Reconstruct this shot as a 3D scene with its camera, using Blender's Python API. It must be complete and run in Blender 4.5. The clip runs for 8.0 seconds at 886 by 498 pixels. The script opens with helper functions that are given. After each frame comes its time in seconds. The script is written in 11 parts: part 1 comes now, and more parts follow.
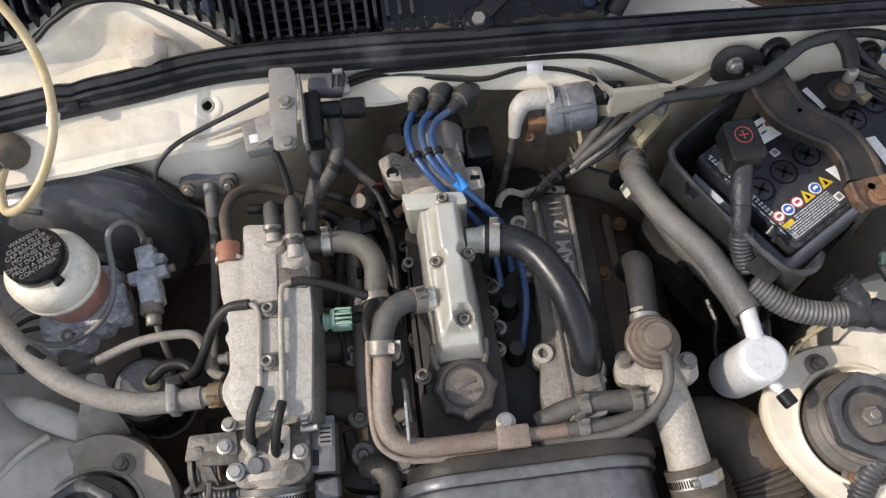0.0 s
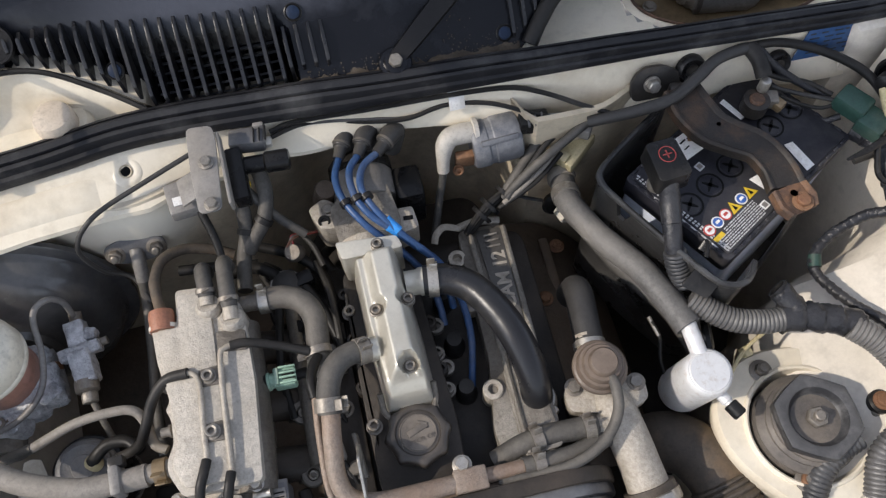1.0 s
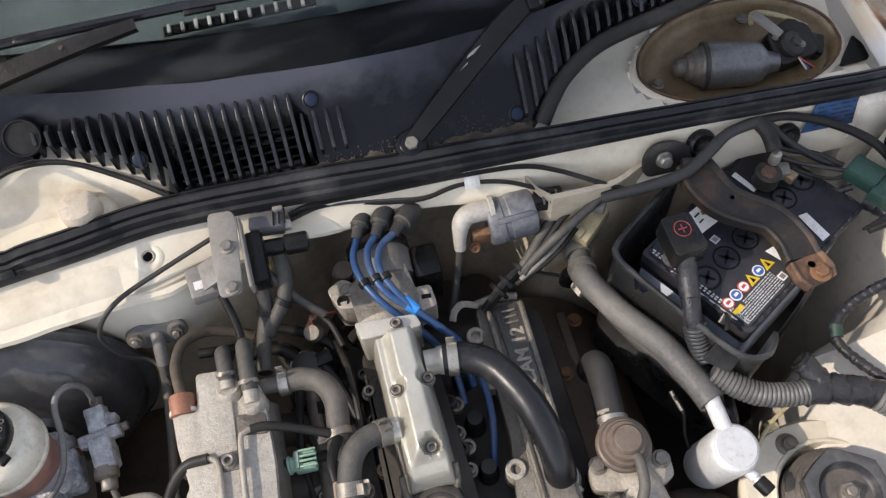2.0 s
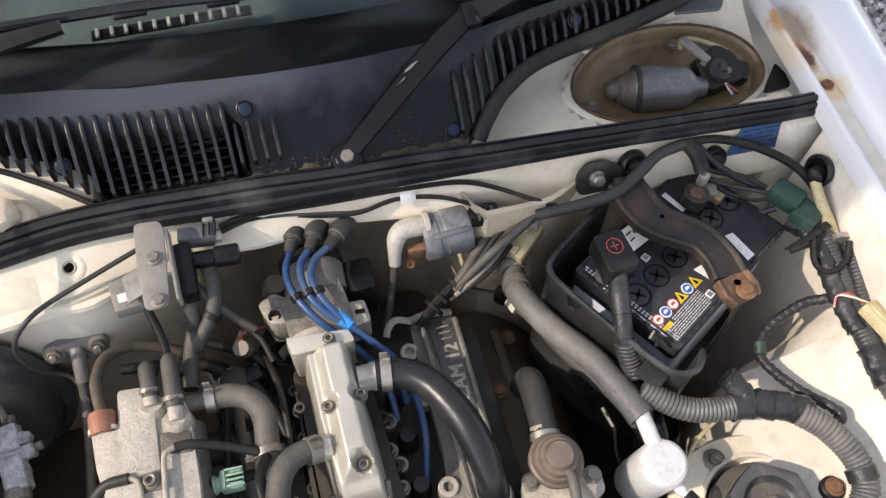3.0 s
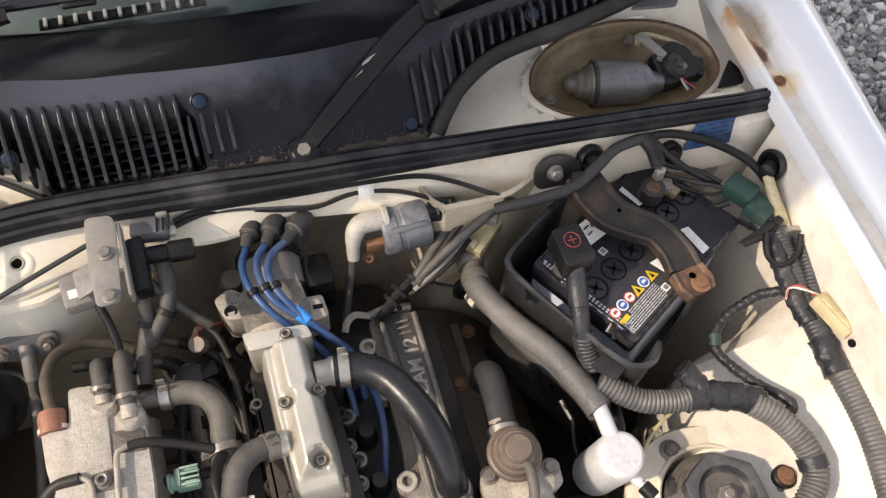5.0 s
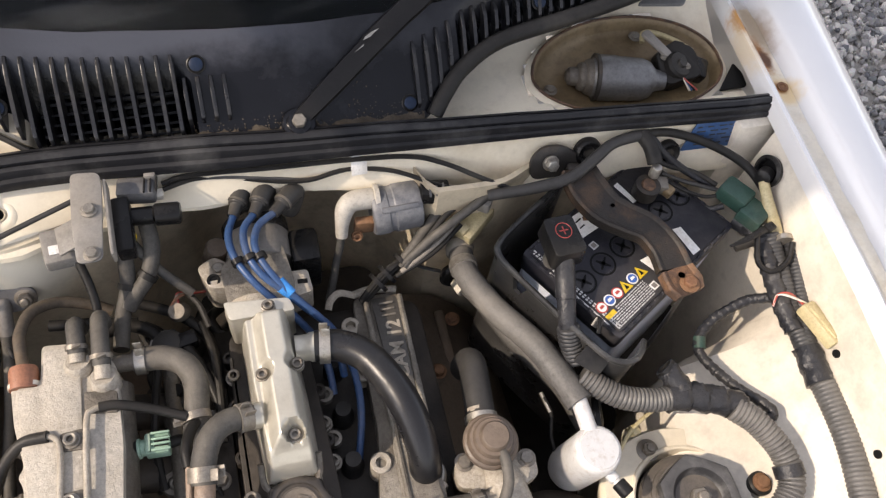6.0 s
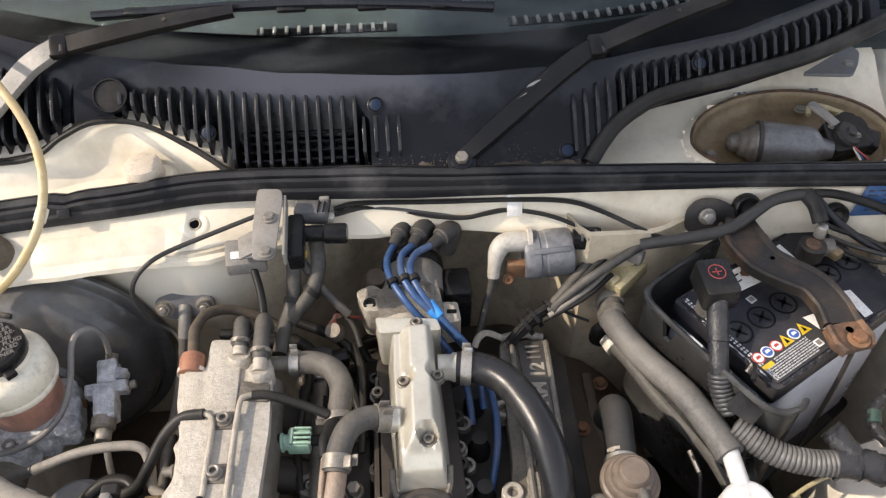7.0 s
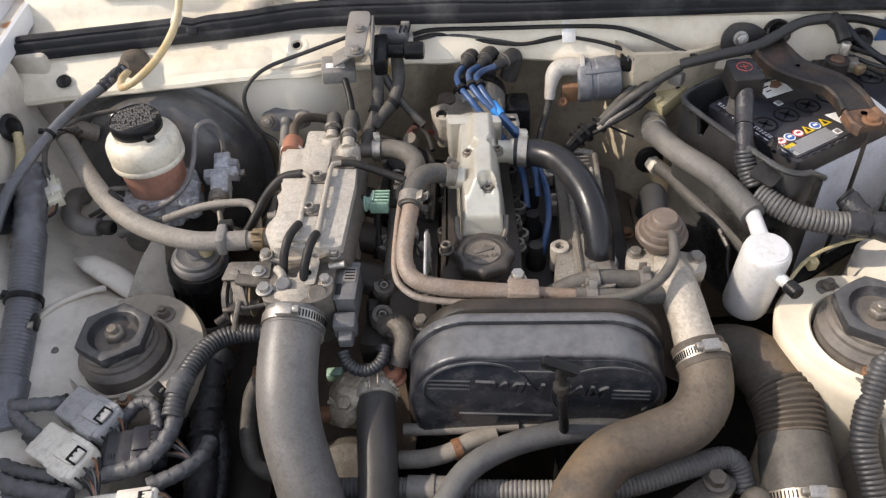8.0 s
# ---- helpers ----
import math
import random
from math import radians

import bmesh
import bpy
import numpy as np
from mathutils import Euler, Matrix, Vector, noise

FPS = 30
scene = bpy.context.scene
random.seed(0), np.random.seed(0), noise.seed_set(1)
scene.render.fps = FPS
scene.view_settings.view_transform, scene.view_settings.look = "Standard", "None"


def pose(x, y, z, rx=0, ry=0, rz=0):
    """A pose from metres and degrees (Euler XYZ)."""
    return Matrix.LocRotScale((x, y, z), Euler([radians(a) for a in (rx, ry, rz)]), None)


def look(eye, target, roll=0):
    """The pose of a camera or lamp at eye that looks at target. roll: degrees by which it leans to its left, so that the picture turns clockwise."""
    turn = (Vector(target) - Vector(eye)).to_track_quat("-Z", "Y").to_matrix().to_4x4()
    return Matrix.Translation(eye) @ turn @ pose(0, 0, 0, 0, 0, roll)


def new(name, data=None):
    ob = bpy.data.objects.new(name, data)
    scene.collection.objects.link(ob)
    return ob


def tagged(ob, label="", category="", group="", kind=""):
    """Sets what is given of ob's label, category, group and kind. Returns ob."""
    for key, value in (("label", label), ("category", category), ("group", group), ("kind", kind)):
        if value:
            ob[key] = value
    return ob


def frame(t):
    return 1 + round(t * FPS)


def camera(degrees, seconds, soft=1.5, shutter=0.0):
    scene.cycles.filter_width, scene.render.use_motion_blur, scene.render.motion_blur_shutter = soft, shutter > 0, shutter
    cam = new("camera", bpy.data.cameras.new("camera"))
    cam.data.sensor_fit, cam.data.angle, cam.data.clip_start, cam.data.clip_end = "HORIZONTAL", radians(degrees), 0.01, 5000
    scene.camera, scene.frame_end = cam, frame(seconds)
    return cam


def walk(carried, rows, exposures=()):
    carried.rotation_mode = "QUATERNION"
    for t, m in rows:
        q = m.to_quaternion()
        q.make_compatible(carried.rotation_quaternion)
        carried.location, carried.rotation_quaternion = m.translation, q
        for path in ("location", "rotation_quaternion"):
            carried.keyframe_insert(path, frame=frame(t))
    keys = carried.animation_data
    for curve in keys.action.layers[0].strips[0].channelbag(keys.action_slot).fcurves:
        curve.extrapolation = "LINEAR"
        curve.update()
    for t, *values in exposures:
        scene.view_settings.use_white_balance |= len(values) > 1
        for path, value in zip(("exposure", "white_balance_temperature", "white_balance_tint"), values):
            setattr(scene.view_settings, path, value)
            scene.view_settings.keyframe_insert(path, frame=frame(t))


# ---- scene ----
cam = camera(58.2, 8.0, 1.3)
PATH = [
    (0, (-0.013, -0.31, 1.543), (0.021, 0.55, -0.262), -5.2),
    (0.2, (-0.002, -0.2977, 1.5379), (0.0696, 0.5329, -0.28), -3.98),
    (0.5, (-0.003, -0.297, 1.536), (0.162, 0.532, -0.276), -0.7),
    (0.8, (0.0024, -0.2931, 1.5373), (0.1989, 0.5521, -0.2647), -0.72),
    (1, (0.003, -0.281, 1.549), (0.169, 0.579, -0.249), -3.0),
    (1.2, (0.0013, -0.2759, 1.5521), (0.1612, 0.6328, -0.2224), -3.83),
    (1.5, (0.0, -0.275, 1.552), (0.176, 0.691, -0.19), -4.6),
    (1.7, (0.0, -0.273, 1.56), (0.168, 0.731, -0.161), -5.3),
    (2.8, (0.001, -0.277, 1.55), (0.286, 0.731, -0.154), 0.1),
    (3, (-0.002, -0.277, 1.55), (0.344, 0.739, -0.137), 3.2),
    (3.2, (-0.0005, -0.2795, 1.5453), (0.3818, 0.7303, -0.1381), 5.07),
    (3.5, (0.001, -0.275, 1.549), (0.389, 0.715, -0.145), 5.6),
    (3.8, (0.0031, -0.2753, 1.5468), (0.4131, 0.7139, -0.1424), 6.60),
    (4, (0.0, -0.277, 1.548), (0.408, 0.72, -0.137), 6.0),
    (4.2, (-0.001, -0.28, 1.543), (0.445, 0.711, -0.136), 8.0),
    (5.3, (0.004, -0.275, 1.549), (0.429, 0.685, -0.154), 7.3),
    (5.5, (0.004, -0.272, 1.545), (0.465, 0.648, -0.169), 10.8),
    (5.8, (0.0005, -0.2845, 1.5366), (0.4693, 0.6708, -0.1568), 11.86),
    (6, (0.002, -0.287, 1.532), (0.458, 0.684, -0.157), 12.3),
    (6.2, (-0.0024, -0.2814, 1.5419), (0.3969, 0.7014, -0.1536), 9.83),
    (6.4, (0.001, -0.286, 1.5441), (0.2913, 0.7521, -0.1406), 4.31),
    (6.5, (-0.005, -0.287, 1.537), (0.277, 0.842, -0.09), 4.1),
    (6.6, (-0.0089, -0.3104, 1.5229), (0.191, 0.9143, -0.0456), 2.72),
    (6.7, (-0.0076, -0.3439, 1.5018), (0.1292, 0.9436, -0.0225), 0.76),
    (6.8, (-0.0025, -0.359, 1.4898), (0.1183, 0.9453, -0.0215), 1.53),
    (7, (0.004, -0.41, 1.468), (0.087, 0.967, 0.02), -0.8),
    (7.1, (0.0122, -0.4385, 1.4501), (0.0709, 0.9741, 0.0355), -2.27),
    (7.3, (0.018, -0.51, 1.418), (0.028, 0.911, 0.012), -3.7),
    (7.4, (0.0222, -0.5425, 1.4115), (0.0027, 0.8709, -0.0034), -4.30),
    (7.5, (0.021, -0.574, 1.405), (-0.018, 0.836, -0.012), -4.5),
    (7.6, (0.0171, -0.5977, 1.3971), (-0.0388, 0.8173, -0.0152), -4.58),
    (7.7, (0.015, -0.616, 1.398), (-0.058, 0.8, -0.012), -4.5),
    (7.8, (0.0149, -0.6443, 1.3901), (-0.0937, 0.7914, 0.0019), -5.37),
    (7.9, (0.01, -0.6649, 1.3809), (-0.1008, 0.7792, 0.0017), -5.27),
    (8, (0.003, -0.681, 1.38), (-0.096, 0.76, -0.004), -4.7),
]
EXPOSURE = 1.06
walk(cam, [(t, look(eye, target, roll)) for t, eye, target, roll in PATH], [(0.0, EXPOSURE - 0.12, 6180, 13), (1.0, EXPOSURE - 0.29, 6150, 13), (3.0, EXPOSURE + 0.04, 6480, 15), (3.5, EXPOSURE + 0.05, 6560, 15), (5.5, EXPOSURE + 0.04, 6900, 16), (6.7, EXPOSURE + 0.12, 6760, 15), (7.15, EXPOSURE + 0.21, 6640, 13), (7.5, EXPOSURE + 0.14, 6540, 13), (8.0, EXPOSURE + 0.09, 6480, 14)])

# ---- world and sun ----
SUN = Vector((-0.77, -0.06, 0.64)).normalized()
world = bpy.data.worlds.new("sky")
scene.world = world
world.use_nodes = True
wn = world.node_tree.nodes
sky = wn.new("ShaderNodeTexSky")
sky.sky_type = "NISHITA"
sky.sun_disc = False
sky.sun_elevation = math.asin(SUN.z)
sky.sun_rotation = math.atan2(SUN.x, SUN.y)
wn["Background"].inputs["Strength"].default_value = 0.15
sky.dust_density = 1.0
haze = wn.new("ShaderNodeHueSaturation")
haze.inputs["Saturation"].default_value = 0.42
world.node_tree.links.new(sky.outputs[0], haze.inputs["Color"])
world.node_tree.links.new(haze.outputs[0], wn["Background"].inputs["Color"])
sun_data = bpy.data.lights.new("sun", "SUN")
sun_data.energy, sun_data.angle, sun_data.color = 1.85, radians(0.6), (1.0, 0.89, 0.73)
sun = new("sun", sun_data)
sun.matrix_world = look(SUN * 20, (0, 0, 0))


# ---- materials ----
def material(name, base, second=None, rough=0.5, metal=0.0, scale=18.0, dust=None, dusty=0.0, dust_scale=9.0, bump=0.15, fine=450.0, coat=0.0, patchy=0.5, spec=0.5, gritty=0.45, settle=0.0, mottle=1.0):
    """A worn surface: two base tones, a dust or stain tone in patches, dust settled on level faces, uneven gloss and fine relief."""
    m = bpy.data.materials.new(name)
    m.use_nodes = True
    n, link = m.node_tree.nodes, m.node_tree.links.new
    bsdf = n["Principled BSDF"]
    where = n.new("ShaderNodeTexCoord")
    obj = n.new("ShaderNodeObjectInfo")
    shift = n.new("ShaderNodeVectorMath")
    shift.operation = "MULTIPLY_ADD"
    link(obj.outputs["Random"], shift.inputs[0])
    shift.inputs[1].default_value = (3.0, 5.0, 7.0)
    link(where.outputs["Object"], shift.inputs[2])

    def noise_of(size, detail, rougher=0.6):
        t = n.new("ShaderNodeTexNoise")
        t.inputs["Scale"].default_value, t.inputs["Detail"].default_value, t.inputs["Roughness"].default_value = size, detail, rougher
        link(shift.outputs[0], t.inputs["Vector"])
        return t.outputs["Fac"]

    def ramp(fac, low, high, top=1.0):
        r = n.new("ShaderNodeMapRange")
        r.inputs["From Min"].default_value, r.inputs["From Max"].default_value = low, high
        r.inputs["To Max"].default_value = top
        link(fac, r.inputs["Value"])
        return r.outputs[0]

    def mix(fac, a, b):
        x = n.new("ShaderNodeMix")
        x.data_type = "RGBA"
        link(fac, x.inputs[0])
        for socket, v in ((x.inputs[6], a), (x.inputs[7], b)):
            if isinstance(v, tuple):
                socket.default_value = (*v, 1)
            else:
                link(v, socket)
        return x.outputs[2]

    second = second or tuple(c * 0.7 for c in base)
    grain = noise_of(scale, 8)
    colour = mix(ramp(grain, 0.5 - patchy * 0.4, 0.5 + patchy * 0.4), base, second)
    grit = noise_of(330.0, 6, 0.75)
    colour = mix(ramp(grit, 0.42, 0.80, gritty), colour, tuple(c * 0.35 for c in second))
    pale = noise_of(210.0, 4, 0.7)
    colour = mix(ramp(pale, 0.60, 0.95, gritty), colour, tuple(min(c * 1.5 + 0.02, 0.9) for c in base))
    blotch = noise_of(scale * 4.5, 6, 0.7)
    colour = mix(ramp(blotch, 0.50, 0.95, mottle), colour, tuple(c * 0.45 for c in second))
    speck = noise_of(scale * 14, 3)
    colour = mix(ramp(speck, 0.52, 0.95, mottle), colour, tuple(c * 0.55 for c in second))
    if dust:
        film = noise_of(dust_scale, 10, 0.68)
        film = ramp(film, 0.56 - dusty * 0.40, 0.92 - dusty * 0.30)
        colour = mix(film, colour, dust)
        if settle:
            lie = n.new("ShaderNodeNewGeometry")
            parts = n.new("ShaderNodeSeparateXYZ")
            link(lie.outputs["Normal"], parts.inputs[0])
            drift = n.new("ShaderNodeMath")
            drift.operation = "MULTIPLY_ADD"
            link(noise_of(70.0, 8, 0.7), drift.inputs[0])
            drift.inputs[1].default_value = 0.9
            link(parts.outputs["Z"], drift.inputs[2])
            colour = mix(ramp(drift.outputs[0], 0.98, 1.62, settle), colour, dust)
    link(colour, bsdf.inputs["Base Color"])
    bsdf.inputs["Metallic"].default_value = metal
    gloss = n.new("ShaderNodeMapRange")
    gloss.inputs["To Min"].default_value, gloss.inputs["To Max"].default_value = max(rough - 0.14, 0.03), min(rough + 0.16, 1)
    link(grain, gloss.inputs["Value"])
    link(gloss.outputs[0], bsdf.inputs["Roughness"])
    bsdf.inputs["Coat Weight"].default_value = coat
    bsdf.inputs["Specular IOR Level"].default_value = spec
    if bump:
        swell = n.new("ShaderNodeBump")
        swell.inputs["Strength"].default_value, swell.inputs["Distance"].default_value = min(bump * 1.2 + 0.12, 1), 0.0016
        link(noise_of(scale * 5 + 40, 5), swell.inputs["Height"])
        b = n.new("ShaderNodeBump")
        b.inputs["Strength"].default_value, b.inputs["Distance"].default_value = min(bump * 1.5, 1), 0.0007
        link(noise_of(fine, 4), b.inputs["Height"])
        link(swell.outputs[0], b.inputs["Normal"])
        link(b.outputs[0], bsdf.inputs["Normal"])
    return m


M_CREAM = material("cream_body_paint", (0.80, 0.737, 0.60), (0.75, 0.675, 0.535), 0.38, scale=5, dust=(0.44, 0.35, 0.23), dusty=0.16, dust_scale=7, bump=0.04, gritty=0.06, mottle=0.45)
M_APRON = material("dirty_inner_wing_paint", (0.74, 0.69, 0.60), (0.62, 0.56, 0.465), 0.42, scale=3.5, dust=(0.25, 0.21, 0.16), dusty=0.22, dust_scale=5, bump=0.05, gritty=0.15, mottle=0.7)
M_CRUST = material("oxidised_alloy", (0.62, 0.63, 0.65), (0.24, 0.24, 0.25), 0.5, 0.25, scale=60, dust=(0.84, 0.84, 0.85), dusty=0.3, dust_scale=70, bump=0.8, fine=350)
M_BLUELOOM = material("blue_grey_taped_trunk", (0.120, 0.122, 0.132), (0.085, 0.087, 0.095), 0.30, scale=26, dust=(0.24, 0.24, 0.255), dusty=0.16, bump=0.2, fine=300, settle=0.35)
M_GRIMY = material("grimy_body_paint", (0.64, 0.56, 0.42), (0.54, 0.455, 0.325), 0.5, scale=5, dust=(0.24, 0.20, 0.15), dusty=0.25, dust_scale=9, bump=0.05, gritty=0.15)
M_WHITE = material("white_fender_paint", (0.73, 0.73, 0.735), (0.72, 0.72, 0.72), 0.14, scale=2.5, dust=(0.70, 0.66, 0.58), dusty=0.0, dust_scale=3, bump=0.0, coat=0.6, gritty=0.0, mottle=0.06)
M_SEAL = material("weatherstrip_rubber", (0.0085, 0.009, 0.0115), (0.015, 0.0155, 0.018), 0.42, scale=26, dust=(0.10, 0.098, 0.096), dusty=0.13, dust_scale=16, bump=0.12, spec=0.25, settle=0.16)
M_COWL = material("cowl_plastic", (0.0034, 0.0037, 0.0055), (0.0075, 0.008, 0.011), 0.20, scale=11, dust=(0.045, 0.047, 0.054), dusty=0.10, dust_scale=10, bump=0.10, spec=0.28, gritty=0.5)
M_LOUVRE = material("worn_louvre_plastic", (0.0055, 0.0058, 0.0075), (0.013, 0.013, 0.015), 0.30, scale=40, dust=(0.06, 0.055, 0.05), dusty=0.18, dust_scale=30, bump=0.06, spec=0.5)
M_MUD = material("dried_mud_dust", (0.15, 0.125, 0.098), (0.085, 0.07, 0.053), 0.9, scale=60, dust=(0.03, 0.026, 0.022), dusty=0.5, dust_scale=70, bump=0.4, spec=0.2)
M_RUBBER = material("dusty_black_rubber", (0.010, 0.0098, 0.0098), (0.020, 0.0195, 0.019), 0.42, scale=25, dust=(0.08, 0.072, 0.062), dusty=0.12, bump=0.1, spec=0.2, settle=0.22)
M_HOSE = material("grey_dusty_hose", (0.082, 0.078, 0.071), (0.048, 0.0455, 0.042), 0.58, scale=22, dust=(0.225, 0.20, 0.165), dusty=0.20, bump=0.25, spec=0.35, settle=0.40, gritty=0.6)
M_HOSE_CLEAN = material("satin_black_hose", (0.014, 0.014, 0.016), (0.020, 0.020, 0.021), 0.30, scale=16, dust=(0.12, 0.11, 0.10), dusty=0.03, bump=0.05, spec=0.4)
M_HOSE_DARK = material("dusty_dark_hose", (0.034, 0.033, 0.032), (0.05, 0.048, 0.046), 0.42, scale=16, dust=(0.10, 0.092, 0.082), dusty=0.15, bump=0.08, spec=0.28, settle=0.14)
M_HOSE_BROWN = material("brown_dusty_hose", (0.150, 0.118, 0.084), (0.070, 0.059, 0.049), 0.6, scale=14, dust=(0.26, 0.165, 0.085), dusty=0.20, bump=0.1, spec=0.35, gritty=0.4)
M_HOSE_PALE = material("pale_dusty_hose", (0.27, 0.245, 0.21), (0.20, 0.18, 0.155), 0.65, scale=20, dust=(0.36, 0.32, 0.26), dusty=0.3, bump=0.2, gritty=0.5)
M_LOOM = material("corrugated_loom", (0.036, 0.037, 0.040), (0.024, 0.0245, 0.027), 0.42, scale=30, dust=(0.17, 0.165, 0.155), dusty=0.14, bump=0.05, spec=0.4, settle=0.40)
M_TAPE = material("cloth_tape", (0.013, 0.0135, 0.017), (0.024, 0.025, 0.029), 0.29, scale=40, dust=(0.11, 0.105, 0.10), dusty=0.08, bump=0.4, fine=250, spec=0.35, settle=0.22)
M_TAPEGREY = material("dusty_cloth_tape", (0.040, 0.041, 0.045), (0.066, 0.066, 0.070), 0.5, scale=40, dust=(0.21, 0.205, 0.20), dusty=0.18, bump=0.35, fine=250, settle=0.35)
M_TRAY = material("dusty_tray_plastic", (0.017, 0.0168, 0.0168), (0.030, 0.029, 0.028), 0.28, scale=20, dust=(0.100, 0.099, 0.096), dusty=0.24, dust_scale=12, bump=0.1, spec=0.5)
M_BOOT = material("pale_coil_boot", (0.50, 0.47, 0.42), (0.40, 0.375, 0.33), 0.5, scale=25, dust=(0.30, 0.26, 0.2), dusty=0.15, bump=0.08, gritty=0.15)
M_ALLOY = material("cast_alloy", (0.50, 0.455, 0.385), (0.385, 0.345, 0.285), 0.52, 0.12, scale=16, dust=(0.36, 0.30, 0.225), dusty=0.3, bump=0.6, fine=700, gritty=0.65)
M_ALLOY_DARK = material("oily_cast_alloy", (0.225, 0.203, 0.172), (0.125, 0.112, 0.093), 0.5, 0.35, scale=18, dust=(0.085, 0.071, 0.057), dusty=0.4, bump=0.5, fine=600, gritty=0.65)
M_COVER = material("champagne_cover_paint", (0.61, 0.578, 0.495), (0.54, 0.51, 0.43), 0.30, 0.45, scale=9, dust=(0.36, 0.32, 0.25), dusty=0.08, bump=0.10, fine=900, gritty=0.06, mottle=0.4)
M_PIPE = material("plated_pipe", (0.31, 0.265, 0.22), (0.24, 0.19, 0.15), 0.55, 0.15, scale=22, dust=(0.25, 0.15, 0.09), dusty=0.3, bump=0.5, gritty=0.65)
M_STEEL = material("zinc_steel", (0.55, 0.53, 0.49), (0.42, 0.39, 0.34), 0.38, 0.8, scale=30, dust=(0.30, 0.24, 0.17), dusty=0.2, bump=0.1)
M_BOLT = material("weathered_bolt", (0.30, 0.278, 0.245), (0.20, 0.18, 0.15), 0.46, 0.45, scale=60, dust=(0.19, 0.14, 0.095), dusty=0.22, bump=0.1)
M_GUTTER = material("beige_gutter_dirt", (0.72, 0.66, 0.53), (0.78, 0.74, 0.65), 0.5, scale=8, dust=(0.52, 0.40, 0.24), dusty=0.14, dust_scale=12, bump=0.05, gritty=0.1, mottle=0.5)
M_RUST = material("rusty_steel", (0.26, 0.125, 0.06), (0.16, 0.08, 0.045), 0.75, 0.15, scale=30, dust=(0.36, 0.22, 0.12), dusty=0.3, bump=0.5, fine=500)
M_BRACKET = material("worn_black_bracket", (0.026, 0.025, 0.024), (0.050, 0.045, 0.040), 0.40, 0.1, scale=25, dust=(0.15, 0.11, 0.075), dusty=0.15, dust_scale=14, bump=0.15, spec=0.3)
M_GREYPL = material("grey_plastic", (0.235, 0.223, 0.207), (0.185, 0.173, 0.158), 0.5, scale=20, dust=(0.30, 0.27, 0.23), dusty=0.25, bump=0.05, gritty=0.35)
M_COIL = material("ignition_coil_case", (0.085, 0.09, 0.105), (0.16, 0.165, 0.175), 0.42, scale=30, dust=(0.34, 0.335, 0.33), dusty=0.18, dust_scale=34, bump=0.15, gritty=0.3)
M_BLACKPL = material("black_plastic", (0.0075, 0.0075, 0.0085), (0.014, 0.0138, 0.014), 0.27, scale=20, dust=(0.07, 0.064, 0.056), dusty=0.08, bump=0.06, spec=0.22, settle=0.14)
M_GREYDARK = material("aged_dark_grey_plastic", (0.100, 0.100, 0.104), (0.150, 0.149, 0.150), 0.5, scale=30, dust=(0.30, 0.27, 0.23), dusty=0.2, bump=0.2, gritty=0.5)
M_PANEL = material("dark_cover_paint", (0.070, 0.066, 0.060), (0.10, 0.092, 0.082), 0.45, 0.1, scale=20, dust=(0.2, 0.18, 0.15), dusty=0.2, bump=0.2)
M_OILCAP = material("oil_cap_plastic", (0.040, 0.034, 0.029), (0.030, 0.026, 0.023), 0.36, scale=30, dust=(0.13, 0.11, 0.088), dusty=0.22, bump=0.1, settle=0.10)
M_BATT = material("battery_lid_plastic", (0.019, 0.019, 0.025), (0.028, 0.028, 0.035), 0.36, scale=12, dust=(0.10, 0.095, 0.09), dusty=0.20, bump=0.1, spec=0.25, gritty=0.3)
M_CASE = material("battery_case_plastic", (0.70, 0.755, 0.87), (0.63, 0.685, 0.80), 0.30, scale=8, dust=(0.4, 0.35, 0.28), dusty=0.06, bump=0.03, mottle=0.4)
M_PAPER = material("label_paper", (0.86, 0.86, 0.845), (0.80, 0.79, 0.76), 0.5, scale=30, dust=(0.45, 0.35, 0.22), dusty=0.08, bump=0.0, gritty=0.1)
M_INK = material("label_ink", (0.62, 0.62, 0.62), (0.5, 0.5, 0.5), 0.5, scale=60, bump=0.0)
M_DARKINK = material("dark_print", (0.006, 0.006, 0.006), (0.01, 0.01, 0.01), 0.5, scale=60, bump=0.0, spec=0.15)
M_YELLOW = material("yellow_print", (0.75, 0.52, 0.03), (0.68, 0.47, 0.03), 0.45, scale=40, bump=0.0)
M_REDPRINT = material("red_print", (0.52, 0.08, 0.06), (0.42, 0.06, 0.05), 0.45, scale=40, bump=0.0)
M_BLUEPRINT = material("blue_print", (0.05, 0.14, 0.45), (0.05, 0.12, 0.38), 0.45, scale=40, bump=0.0)
M_WIRE = material("blue_ignition_lead", (0.032, 0.085, 0.215), (0.026, 0.065, 0.16), 0.38, scale=40, dust=(0.17, 0.17, 0.18), dusty=0.15, bump=0.05, gritty=0.3)
M_BLUETAPE = material("bright_blue_tape", (0.05, 0.32, 0.80), (0.04, 0.26, 0.70), 0.35, scale=40, bump=0.05)
M_RESERVOIR = material("yellowed_translucent_plastic", (0.74, 0.69, 0.57), (0.68, 0.61, 0.48), 0.4, scale=12, dust=(0.45, 0.38, 0.28), dusty=0.12, bump=0.03, gritty=0.08)
M_FLUID = material("red_brown_fluid_band", (0.50, 0.255, 0.18), (0.43, 0.20, 0.14), 0.34, scale=14, dust=(0.3, 0.2, 0.14), dusty=0.15, bump=0.03, gritty=0.1)
